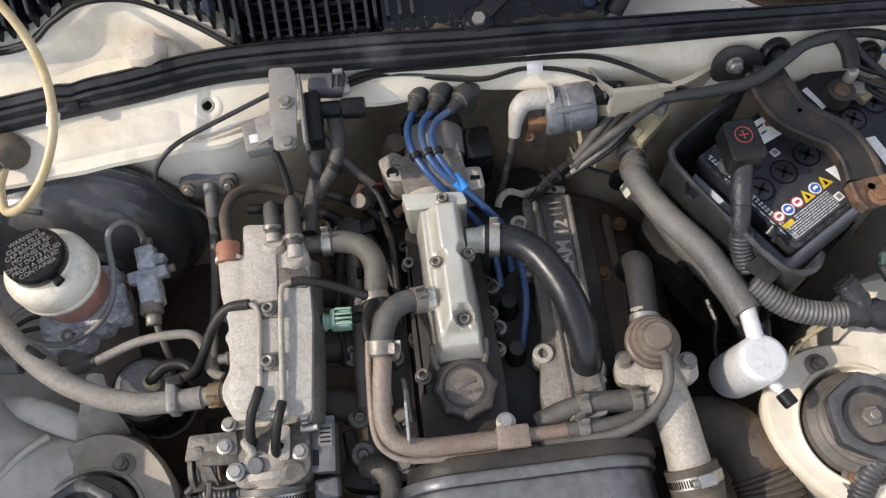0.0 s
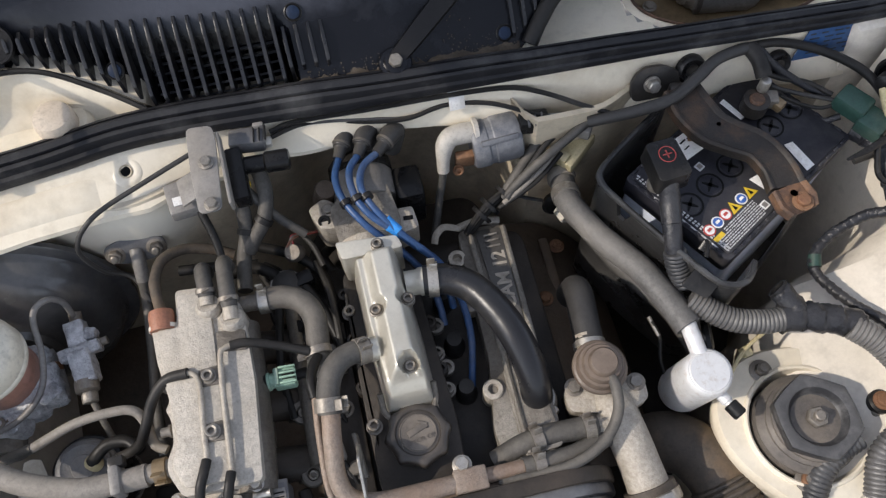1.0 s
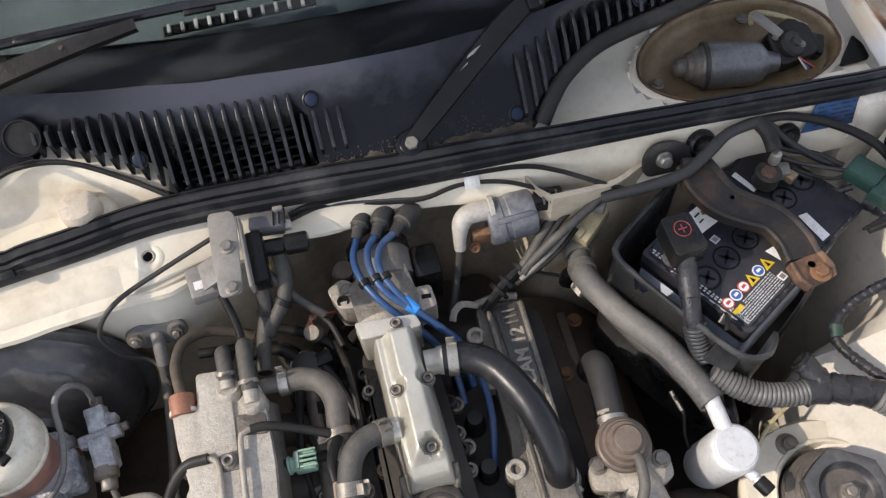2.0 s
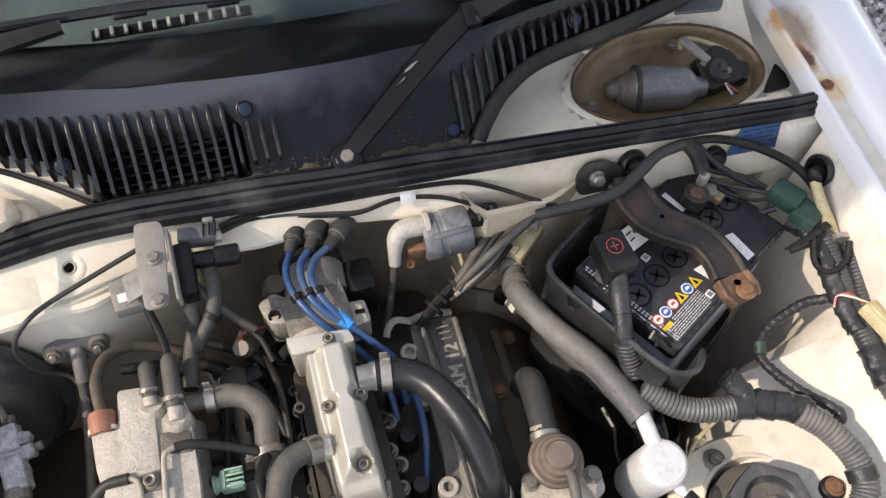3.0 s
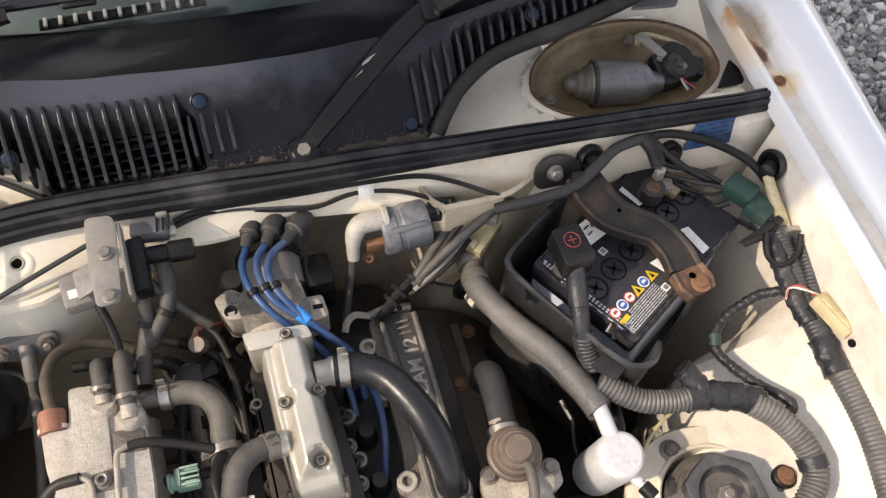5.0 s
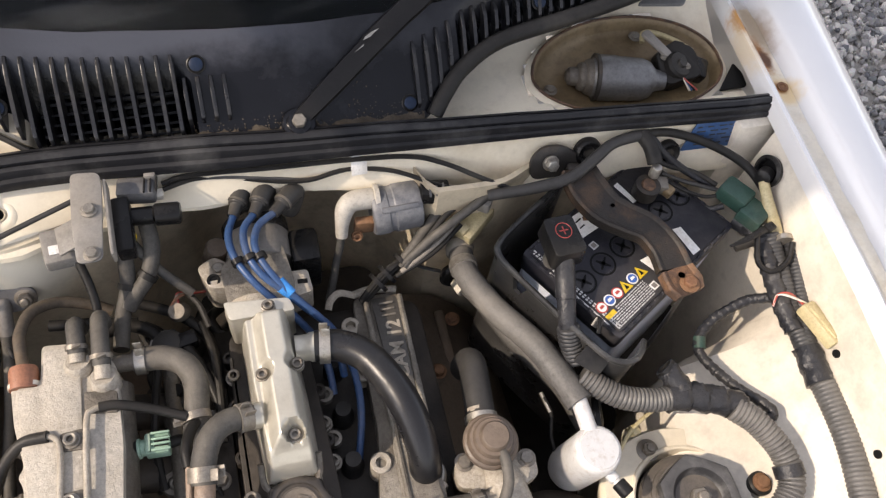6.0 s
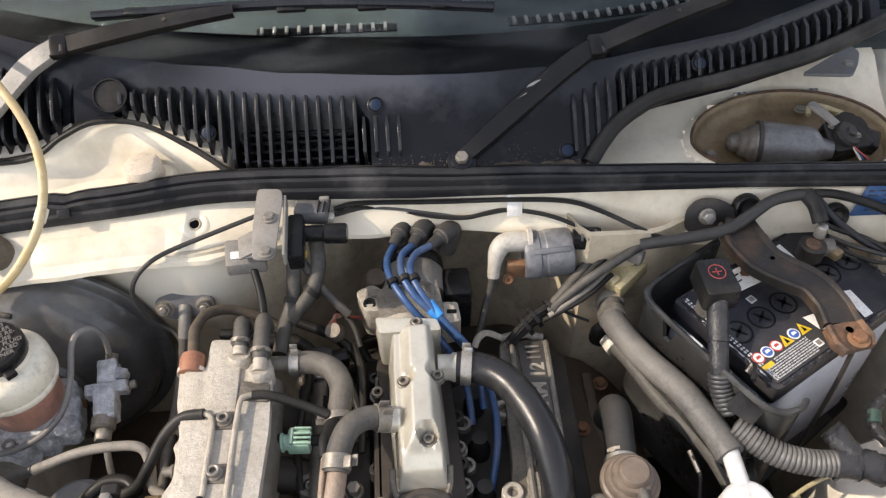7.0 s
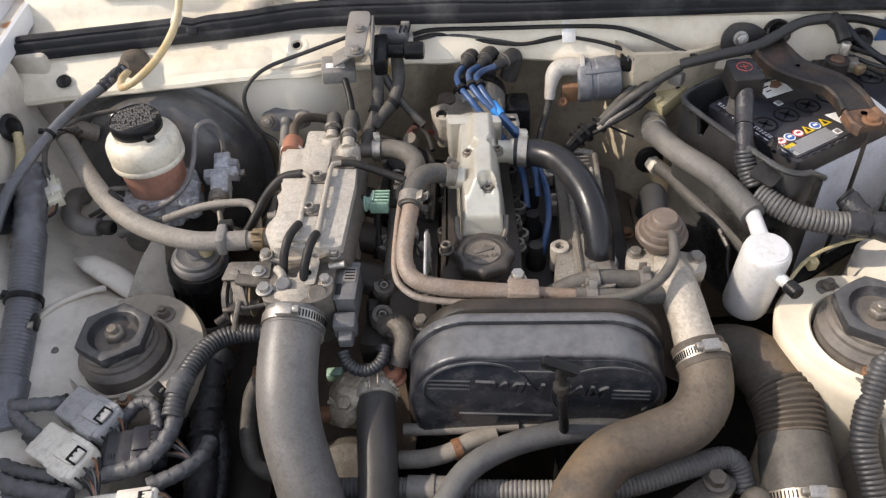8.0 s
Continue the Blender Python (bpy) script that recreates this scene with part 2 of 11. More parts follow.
M_BOOSTER = material("booster_black_paint", (0.062, 0.063, 0.067), (0.095, 0.093, 0.092), 0.24, scale=6, dust=(0.24, 0.225, 0.20), dusty=0.34, dust_scale=5, bump=0.05, gritty=0.2, coat=0.25)
M_GREENCONN = material("pale_green_plastic", (0.36, 0.53, 0.41), (0.28, 0.44, 0.33), 0.45, scale=40, dust=(0.34, 0.32, 0.26), dusty=0.12, bump=0.03)
M_TEAL = material("dark_green_plastic", (0.030, 0.078, 0.060), (0.025, 0.062, 0.048), 0.45, scale=30, dust=(0.15, 0.16, 0.13), dusty=0.2, bump=0.05)
M_BEIGECONN = material("yellowed_connector", (0.56, 0.48, 0.28), (0.48, 0.40, 0.22), 0.5, scale=40, dust=(0.3, 0.25, 0.17), dusty=0.15, bump=0.03)
M_GREYLIGHT = material("pale_grey_connector", (0.37, 0.365, 0.36), (0.30, 0.295, 0.29), 0.45, scale=30, dust=(0.4, 0.38, 0.34), dusty=0.1, bump=0.03, gritty=0.05)
M_WHITECONN = material("white_connector", (0.74, 0.70, 0.62), (0.68, 0.63, 0.53), 0.42, scale=16, dust=(0.45, 0.39, 0.31), dusty=0.14, bump=0.03, gritty=0.05)
M_COPPER = material("copper_brown_rubber", (0.38, 0.17, 0.10), (0.28, 0.12, 0.07), 0.5, scale=30, dust=(0.3, 0.2, 0.15), dusty=0.2, bump=0.1)
M_SILVER = material("silver_dryer_paint", (0.74, 0.735, 0.72), (0.68, 0.67, 0.65), 0.40, 0.25, scale=10, dust=(0.42, 0.34, 0.25), dusty=0.07, dust_scale=170, bump=0.06, gritty=0.05, mottle=0.35)
M_YELLOWHOSE = material("yellowed_washer_hose", (0.52, 0.38, 0.17), (0.60, 0.50, 0.32), 0.4, scale=30, dust=(0.32, 0.18, 0.07), dusty=0.2, bump=0.03, gritty=0.15)
M_DARK = material("oily_black_metal", (0.020, 0.018, 0.016), (0.036, 0.031, 0.026), 0.5, scale=14, dust=(0.085, 0.066, 0.05), dusty=0.25, bump=0.3, fine=200, spec=0.3)
M_BROWNMETAL = material("brown_heat_shield", (0.13, 0.10, 0.075), (0.09, 0.07, 0.052), 0.6, 0.2, scale=12, dust=(0.18, 0.125, 0.08), dusty=0.3, bump=0.3, fine=250)
M_PLATEBLUE = material("blue_plate_paint", (0.018, 0.085, 0.24), (0.014, 0.06, 0.17), 0.40, scale=30, dust=(0.16, 0.18, 0.20), dusty=0.12, bump=0.05)
M_PASSIVE = material("yellow_passivated_steel", (0.30, 0.225, 0.13), (0.20, 0.145, 0.08), 0.42, 0.25, scale=10, dust=(0.075, 0.045, 0.024), dusty=0.28, bump=0.05, gritty=0.15)
M_MOTOR = material("motor_housing", (0.24, 0.24, 0.245), (0.15, 0.148, 0.145), 0.42, 0.6, scale=16, dust=(0.3, 0.27, 0.22), dusty=0.2, bump=0.1)
M_DASH = material("dashboard_vinyl", (0.030, 0.044, 0.045), (0.021, 0.030, 0.031), 0.7, scale=5, bump=0.2, fine=900)
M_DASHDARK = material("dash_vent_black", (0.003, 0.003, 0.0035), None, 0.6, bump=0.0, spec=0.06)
M_TIMING = material("timing_cover_plastic", (0.020, 0.021, 0.026), (0.030, 0.031, 0.036), 0.30, scale=12, dust=(0.20, 0.20, 0.20), dusty=0.10, bump=0.12, gritty=0.55, settle=0.75)
M_TIMINGFACE = material("timing_face_plastic", (0.022, 0.0245, 0.032), (0.034, 0.037, 0.045), 0.26, scale=9, dust=(0.12, 0.12, 0.125), dusty=0.2, dust_scale=60, bump=0.05, gritty=0.4)
M_LOOMGREY = material("dusty_grey_conduit", (0.20, 0.19, 0.18), (0.14, 0.132, 0.125), 0.5, scale=30, dust=(0.32, 0.29, 0.25), dusty=0.3, bump=0.1)
M_ALLOYMID = material("dull_cast_alloy", (0.31, 0.285, 0.245), (0.17, 0.152, 0.125), 0.5, 0.2, scale=18, dust=(0.10, 0.082, 0.062), dusty=0.32, bump=0.5, fine=650, gritty=0.6)
M_WASHERCAP = material("washer_cap_plastic", (0.62, 0.54, 0.44), (0.54, 0.46, 0.36), 0.55, scale=30, dust=(0.42, 0.33, 0.24), dusty=0.2, bump=0.1, gritty=0.2)
M_SCREW = material("blue_grey_clip", (0.014, 0.026, 0.055), (0.012, 0.02, 0.04), 0.45, scale=80, bump=0.02, spec=0.2)
M_MOUNT = material("dusty_mount_rubber", (0.022, 0.022, 0.024), (0.036, 0.036, 0.037), 0.45, scale=30, dust=(0.21, 0.205, 0.20), dusty=0.10, dust_scale=22, bump=0.15, spec=0.4, settle=0.32)
M_BAR = material("rust_bitten_black_bar", (0.026, 0.024, 0.022), (0.042, 0.034, 0.028), 0.5, 0.1, scale=30, dust=(0.15, 0.085, 0.046), dusty=0.20, dust_scale=24, bump=0.35, fine=400, spec=0.3)
M_RUSTBAR = material("rust_brown_bar", (0.115, 0.062, 0.036), (0.060, 0.040, 0.030), 0.62, 0.1, scale=40, dust=(0.27, 0.135, 0.06), dusty=0.22, dust_scale=60, bump=0.5, fine=400)
M_ARM = material("satin_black_arm_paint", (0.0065, 0.006, 0.006), (0.013, 0.012, 0.0115), 0.34, scale=24, dust=(0.05, 0.045, 0.04), dusty=0.10, bump=0.06, spec=0.3)
M_BELLOWS = material("dusty_bellows_rubber", (0.115, 0.103, 0.092), (0.075, 0.068, 0.062), 0.5, scale=24, dust=(0.24, 0.205, 0.165), dusty=0.35, dust_scale=16, bump=0.15, spec=0.35)
# stained beige, taken darker to hold the shade over the left turret
M_TURRET = material("stained_shaded_turret_paint", (0.50, 0.455, 0.375), (0.38, 0.335, 0.265), 0.42, scale=7, dust=(0.22, 0.18, 0.13), dusty=0.24, dust_scale=11, bump=0.06, gritty=0.2)
M_YELLOWED = material("yellowed_white_connector", (0.66, 0.60, 0.42), (0.72, 0.68, 0.55), 0.45, scale=20, dust=(0.4, 0.33, 0.22), dusty=0.12, bump=0.03, gritty=0.1)
M_LOOMMID = material("worn_grey_conduit", (0.105, 0.102, 0.099), (0.072, 0.070, 0.068), 0.42, scale=30, dust=(0.25, 0.235, 0.21), dusty=0.22, bump=0.1, settle=0.45)
M_OUTLET = material("furred_water_outlet", (0.42, 0.355, 0.26), (0.22, 0.185, 0.13), 0.55, 0.15, scale=50, dust=(0.66, 0.60, 0.46), dusty=0.22, dust_scale=45, bump=0.6, fine=350)
M_FUR = material("pale_corrosion", (0.70, 0.66, 0.53), (0.60, 0.54, 0.40), 0.8, scale=120, dust=(0.38, 0.32, 0.22), dusty=0.15, dust_scale=90, bump=0.8, fine=500, gritty=0.2)
M_PLENUM = material("dusty_plenum_casting", (0.58, 0.535, 0.465), (0.48, 0.44, 0.375), 0.55, 0.08, scale=14, dust=(0.40, 0.345, 0.27), dusty=0.26, bump=0.6, fine=700, gritty=0.6)
M_VALVE = material("brown_dome", (0.095, 0.070, 0.052), (0.060, 0.045, 0.035), 0.45, scale=26, dust=(0.26, 0.20, 0.15), dusty=0.24, bump=0.15, gritty=0.4, settle=0.35)
M_FOAM = material("dusty_foam_lagging", (0.116, 0.111, 0.104), (0.066, 0.064, 0.061), 0.6, scale=18, dust=(0.25, 0.23, 0.20), dusty=0.22, bump=0.3, settle=0.12, gritty=0.6)
M_GROUND = material("gravel_bed", (0.36, 0.34, 0.31), (0.22, 0.21, 0.19), 0.9, scale=40, dust=(0.42, 0.40, 0.37), dusty=0.3, bump=1.0, fine=90)


def stone_material():
    m = bpy.data.materials.new("gravel_stone")
    m.use_nodes = True
    n, link = m.node_tree.nodes, m.node_tree.links.new
    bsdf, geo, r = n["Principled BSDF"], n.new("ShaderNodeNewGeometry"), n.new("ShaderNodeValToRGB")
    link(geo.outputs["Random Per Island"], r.inputs[0])
    r.color_ramp.elements[0].color, r.color_ramp.elements[1].color = (0.13, 0.135, 0.15, 1), (0.72, 0.69, 0.65, 1)
    mid = r.color_ramp.elements.new(0.5)
    mid.color = (0.36, 0.345, 0.33, 1)
    t, x = n.new("ShaderNodeTexNoise"), n.new("ShaderNodeMix")
    t.inputs["Scale"].default_value = 120
    x.data_type, x.blend_type = "RGBA", "MULTIPLY"
    x.inputs[0].default_value = 0.5
    link(r.outputs[0], x.inputs[6])
    link(t.outputs["Color"], x.inputs[7])
    link(x.outputs[2], bsdf.inputs["Base Color"])
    bsdf.inputs["Roughness"].default_value = 0.85
    return m


def glass_material():
    m = bpy.data.materials.new("windscreen_glass")
    m.use_nodes = True
    b = m.node_tree.nodes["Principled BSDF"]
    b.inputs["Base Color"].default_value = (0.80, 0.86, 0.88, 1)
    b.inputs["Transmission Weight"].default_value, b.inputs["Roughness"].default_value, b.inputs["IOR"].default_value = 1.0, 0.02, 1.14
    # faint wiped smears: dust, and the streaky reflections painted in as a pale film
    n, link = m.node_tree.nodes, m.node_tree.links.new
    where, at, t, r = n.new("ShaderNodeTexCoord"), n.new("ShaderNodeMapping"), n.new("ShaderNodeTexNoise"), n.new("ShaderNodeMapRange")
    film, mix = n.new("ShaderNodeBsdfDiffuse"), n.new("ShaderNodeMixShader")
    at.inputs["Scale"].default_value, at.inputs["Rotation"].default_value = (2.2, 9.0, 9.0), (0, 0, 0.35)
    t.inputs["Scale"].default_value, t.inputs["Detail"].default_value, t.inputs["Roughness"].default_value, t.inputs["Distortion"].default_value = 2.5, 7, 0.62, 1.1
    r.inputs["From Min"].default_value, r.inputs["From Max"].default_value, r.inputs["To Max"].default_value = 0.50, 0.78, 0.045
    film.inputs["Color"].default_value = (0.55, 0.56, 0.58, 1)
    link(where.outputs["Object"], at.inputs["Vector"])
    link(at.outputs[0], t.inputs["Vector"])
    link(t.outputs["Fac"], r.inputs["Value"])
    link(r.outputs[0], mix.inputs[0])
    link(b.outputs[0], mix.inputs[1])
    link(film.outputs[0], mix.inputs[2])
    link(mix.outputs[0], n["Material Output"].inputs["Surface"])
    return m


def woven_material():
    """Dusty rubber with a diagonal fabric weave."""
    m = material("woven_hose_rubber", (0.17, 0.16, 0.148), (0.12, 0.114, 0.106), 0.42, scale=24, dust=(0.18, 0.165, 0.145), dusty=0.25, bump=0.0)
    n, link = m.node_tree.nodes, m.node_tree.links.new
    where, last = n.new("ShaderNodeTexCoord"), None
    for turn in (0.7, -0.7):
        at, w, b = n.new("ShaderNodeMapping"), n.new("ShaderNodeTexWave"), n.new("ShaderNodeBump")
        at.inputs["Rotation"].default_value = (0.3, 0.2, turn)
        link(where.outputs["Object"], at.inputs["Vector"])
        link(at.outputs[0], w.inputs["Vector"])
        w.inputs["Scale"].default_value, w.inputs["Distortion"].default_value = 150.0, 0.6
        b.inputs["Strength"].default_value, b.inputs["Distance"].default_value = 0.075, 0.0010
        link(w.outputs["Fac"], b.inputs["Height"])
        if last:
            link(last, b.inputs["Normal"])
        last = b.outputs[0]
    link(last, n["Principled BSDF"].inputs["Normal"])
    return m


def bleach_and_sheen(m, low, high, tone, top=0.85):
    """Chalky bleached plastic with sky sheen painted in, along the upper edge of a panel, ragged by noise."""
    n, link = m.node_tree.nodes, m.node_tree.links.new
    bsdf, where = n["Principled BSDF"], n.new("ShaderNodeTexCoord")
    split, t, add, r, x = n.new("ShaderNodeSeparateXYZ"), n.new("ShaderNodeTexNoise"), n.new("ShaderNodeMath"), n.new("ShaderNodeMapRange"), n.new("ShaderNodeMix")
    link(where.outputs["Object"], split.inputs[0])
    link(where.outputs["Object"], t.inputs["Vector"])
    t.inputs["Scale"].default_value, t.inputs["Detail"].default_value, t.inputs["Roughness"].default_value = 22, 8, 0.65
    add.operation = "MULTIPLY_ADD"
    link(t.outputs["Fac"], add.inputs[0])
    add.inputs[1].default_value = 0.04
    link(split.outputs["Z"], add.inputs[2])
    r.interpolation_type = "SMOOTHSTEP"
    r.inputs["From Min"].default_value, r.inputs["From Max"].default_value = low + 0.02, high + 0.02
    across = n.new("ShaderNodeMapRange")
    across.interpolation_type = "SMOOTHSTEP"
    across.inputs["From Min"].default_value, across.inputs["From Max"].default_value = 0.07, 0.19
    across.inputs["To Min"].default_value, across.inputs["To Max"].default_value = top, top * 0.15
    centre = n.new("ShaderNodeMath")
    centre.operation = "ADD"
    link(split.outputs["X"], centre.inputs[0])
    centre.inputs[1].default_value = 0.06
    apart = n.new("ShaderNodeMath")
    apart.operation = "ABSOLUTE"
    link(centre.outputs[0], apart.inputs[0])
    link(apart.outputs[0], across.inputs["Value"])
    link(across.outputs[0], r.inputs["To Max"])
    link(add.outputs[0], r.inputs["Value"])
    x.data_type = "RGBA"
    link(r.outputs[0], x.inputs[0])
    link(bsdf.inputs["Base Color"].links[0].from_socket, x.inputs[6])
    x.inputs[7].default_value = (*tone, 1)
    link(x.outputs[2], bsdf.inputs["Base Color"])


def rust_or_light_patch(m, centre, radii, tone, ragged=0.9, top=1.0, size=60.0):
    """A rust bleed, or light or shade painted in: a patch with a shape of its own and a ragged, soft edge."""
    n, link = m.node_tree.nodes, m.node_tree.links.new
    bsdf, where = n["Principled BSDF"], n.new("ShaderNodeTexCoord")
    at, far, t, add, r, x = n.new("ShaderNodeMapping"), n.new("ShaderNodeVectorMath"), n.new("ShaderNodeTexNoise"), n.new("ShaderNodeMath"), n.new("ShaderNodeMapRange"), n.new("ShaderNodeMix")
    at.vector_type = "POINT"
    at.inputs["Location"].default_value = tuple(-c / q for c, q in zip(centre, radii))
    at.inputs["Scale"].default_value = tuple(1 / q for q in radii)
    link(where.outputs["Object"], at.inputs["Vector"])
    far.operation = "LENGTH"
    link(at.outputs[0], far.inputs[0])
    t.inputs["Scale"].default_value, t.inputs["Detail"].default_value, t.inputs["Roughness"].default_value = size, 8, 0.7
    link(where.outputs["Object"], t.inputs["Vector"])
    add.operation = "MULTIPLY_ADD"
    link(t.outputs["Fac"], add.inputs[0])
    add.inputs[1].default_value = ragged
    link(far.outputs["Value"], add.inputs[2])
    r.interpolation_type = "SMOOTHSTEP"
    r.inputs["From Min"].default_value, r.inputs["From Max"].default_value = 1.1 + ragged * 0.5, 0.45 + ragged * 0.5
    r.inputs["To Max"].default_value = top
    link(add.outputs[0], r.inputs["Value"])
    x.data_type = "RGBA"
    link(r.outputs[0], x.inputs[0])
    link(bsdf.inputs["Base Color"].links[0].from_socket, x.inputs[6])
    x.inputs[7].default_value = (*tone, 1)
    link(x.outputs[2], bsdf.inputs["Base Color"])


RUST_MID, RUST_DEEP = (0.36, 0.16, 0.055), (0.12, 0.055, 0.03)
for paint in (M_WHITE, M_CREAM, M_GUTTER):
    rust_or_light_patch(paint, (0.575, 0.248, 0.94), (0.024, 0.052, 0.05), (0.74, 0.60, 0.40), top=0.75)
    # dull brown patch: rust plus the shadowed side wall, painted together
    rust_or_light_patch(paint, (0.596, 0.282, 0.94), (0.015, 0.052, 0.05), (0.33, 0.25, 0.165), ragged=0.6, top=0.85)
    rust_or_light_patch(paint, (0.577, 0.284, 0.94), (0.011, 0.030, 0.05), (0.48, 0.25, 0.085))
    rust_or_light_patch(paint, (0.582, 0.240, 0.94), (0.013, 0.034, 0.05), RUST_MID)
    rust_or_light_patch(paint, (0.587, 0.234, 0.94), (0.007, 0.018, 0.05), RUST_DEEP)
    rust_or_light_patch(paint, (0.586, 0.186, 0.93), (0.017, 0.026, 0.04), (0.70, 0.53, 0.28), top=0.85)
    rust_or_light_patch(paint, (0.5835, 0.190, 0.93), (0.009, 0.010, 0.04), RUST_MID)
    rust_or_light_patch(paint, (-0.545, 0.285, 0.93), (0.050, 0.026, 0.06), RUST_MID)
    rust_or_light_patch(paint, (-0.535, 0.280, 0.93), (0.030, 0.014, 0.06), RUST_DEEP)
    rust_or_light_patch(paint, (-0.573, 0.213, 0.94), (0.012, 0.012, 0.05), RUST_MID)
# pale cream patch paints the brightly lit dome onto the grimy bulkhead
rust_or_light_patch(M_GRIMY, (-0.236, 0.16, 0.838), (0.085, 0.06, 0.062), (0.80, 0.745, 0.62), ragged=0.5, top=0.9, size=25.0)
# blue-grey tone holds the sky's sheen on the cowl together with its bleaching
bleach_and_sheen(M_COWL, 0.034, 0.062, (0.070, 0.074, 0.090))
M_WOVEN = woven_material()
M_STONE, M_GLASS = stone_material(), glass_material()

# ---- building helpers ----
ROOT = {}


def thing(name, at, label, category, group="", kind=""):
    """A top-level thing: an Empty at its base; its parts are given in world metres."""
    ob = new(name)
    ob.location = at
    ob.empty_display_size = 0.02
    ROOT[ob] = Vector(at)
    return tagged(ob, label, category, group, kind)


def finish(bm, name, mat, sharp=38.0):
    mesh = bpy.data.meshes.new(name)
    bmesh.ops.recalc_face_normals(bm, faces=bm.faces)
    bm.to_mesh(mesh)
    bm.free()
    mesh.materials.append(mat)
    mesh.polygons.foreach_set("use_smooth", [True] * len(mesh.polygons))
    mesh.set_sharp_from_angle(angle=radians(sharp))
    return mesh


def part(name, bm, mat, parent, label="", sharp=38.0):
    """Links a bmesh as one mesh under a thing or a part."""
    base = ROOT[parent]
    bmesh.ops.translate(bm, verts=bm.verts, vec=-base)
    ob = new(name, finish(bm, name, mat, sharp))
    ob.parent = parent
    ROOT[ob] = base
    return tagged(ob, label)


def solid(name, bm, mat, label, category, group="", kind="", sharp=38.0):
    """A thing or a piece of the setting that is one mesh."""
    ob = new(name, finish(bm, name, mat, sharp))
    ROOT[ob] = Vector((0, 0, 0))
    return tagged(ob, label, category, group, kind)


def spline(points, per=6):
    """Points along a smooth line through the given ones."""
    p = [Vector(q) for q in points]
    if len(p) < 3:
        return [p[0].lerp(p[-1], i / per) for i in range(per + 1)]
    ends = [p[0] * 2 - p[1], *p, p[-1] * 2 - p[-2]]
    out = []
    for a, b, c, d in zip(ends, ends[1:], ends[2:], ends[3:]):
        for i in range(per):
            t = i / per
            out.append(0.5 * ((2 * b) + (c - a) * t + (2 * a - 5 * b + 4 * c - d) * t * t + (3 * b - a - 3 * c + d) * t**3))
    return out + [p[-1]]


def sweep(bm, line, radii, seg=12, flat=1.0, cap=True):
    """A round tube along a line; radii one per point."""
    side, rings, prev = None, [], None
    for i, p in enumerate(line):
        ahead = (line[min(i + 1, len(line) - 1)] - line[max(i - 1, 0)]).normalized()
        if side is None:
            side = ahead.cross(Vector((0, 0, 1)))
            if side.length < 0.1:
                side = ahead.cross(Vector((1, 0, 0)))
        side = (side - ahead * side.dot(ahead)).normalized()
        up = side.cross(ahead)
        r = radii[i]
        ring = [bm.verts.new(p + (side * math.cos(a) + up * math.sin(a) * flat) * r) for a in (2 * math.pi * k / seg for k in range(seg))]
        if prev:
            for k in range(seg):
                bm.faces.new((prev[k], prev[(k + 1) % seg], ring[(k + 1) % seg], ring[k]))
        rings.append(ring)
        prev = ring
    if cap:
        bm.faces.new(rings[0][::-1])
        bm.faces.new(rings[-1])


def tube(points, r, seg=12, per=6, wobble=0.0, flat=1.0, bm=None):
    """A hose or pipe along points; r a number or one per point."""
    bm = bm or bmesh.new()
    line = spline(points, per)
    if isinstance(r, (list, tuple)):
        steps = len(line) - 1
        radii = [float(np.interp(i / steps * (len(r) - 1), range(len(r)), r)) for i in range(steps + 1)]
    else:
        radii = [r] * len(line)
    if wobble:
        radii = [q * (1 + wobble * noise.noise(v * 40)) for q, v in zip(radii, line)]
    sweep(bm, line, radii, seg, flat)
    return bm


def loom(points, r, pitch=0.0042, depth=0.06, seg=12):
    """Corrugated conduit: ribs at an even pitch along points."""
    line = spline(points, 14)
    run = [0.0]
    for a, b in zip(line, line[1:]):
        run.append(run[-1] + (b - a).length)
    count = max(int(run[-1] / pitch), 2) * 3
    xs = [run[-1] * i / count for i in range(count + 1)]
    cols = [np.interp(xs, run, [v[k] for v in line]) for k in range(3)]
    pts = [Vector(v) for v in zip(*cols)]
    radii = [r * (1 + depth * (0.55 if i % 3 else -0.9)) for i in range(len(pts))]
    bm = bmesh.new()
    sweep(bm, pts, radii, seg)
    return bm


def taped(points, r, seg=16):
    """A cable bound in overlapping turns of cloth tape, creased and uneven."""
    line = spline(points, 14)
    run = [0.0]
    for a, b in zip(line, line[1:]):
        run.append(run[-1] + (b - a).length)
    pitch = max(r * 1.5, 0.008)
    count = max(int(run[-1] / pitch * 7), 8)
    xs = [run[-1] * i / count for i in range(count + 1)]
    cols = [np.interp(xs, run, [v[k] for v in line]) for k in range(3)]
    pts = [Vector(v) for v in zip(*cols)]
    bm = bmesh.new()
    sweep(bm, pts, [r] * len(pts), seg)
    bm.verts.ensure_lookup_table()
    for i, p in enumerate(pts):
        for k in range(seg):
            v = bm.verts[i * seg + k]
            turn = (xs[i] / pitch + k / seg) % 1.0
            crease = noise.noise(v.co * 260) * 0.08 + noise.noise(v.co * 90) * 0.10
            v.co = p + (v.co - p) * (0.90 + 0.19 * turn + crease)
    return bm


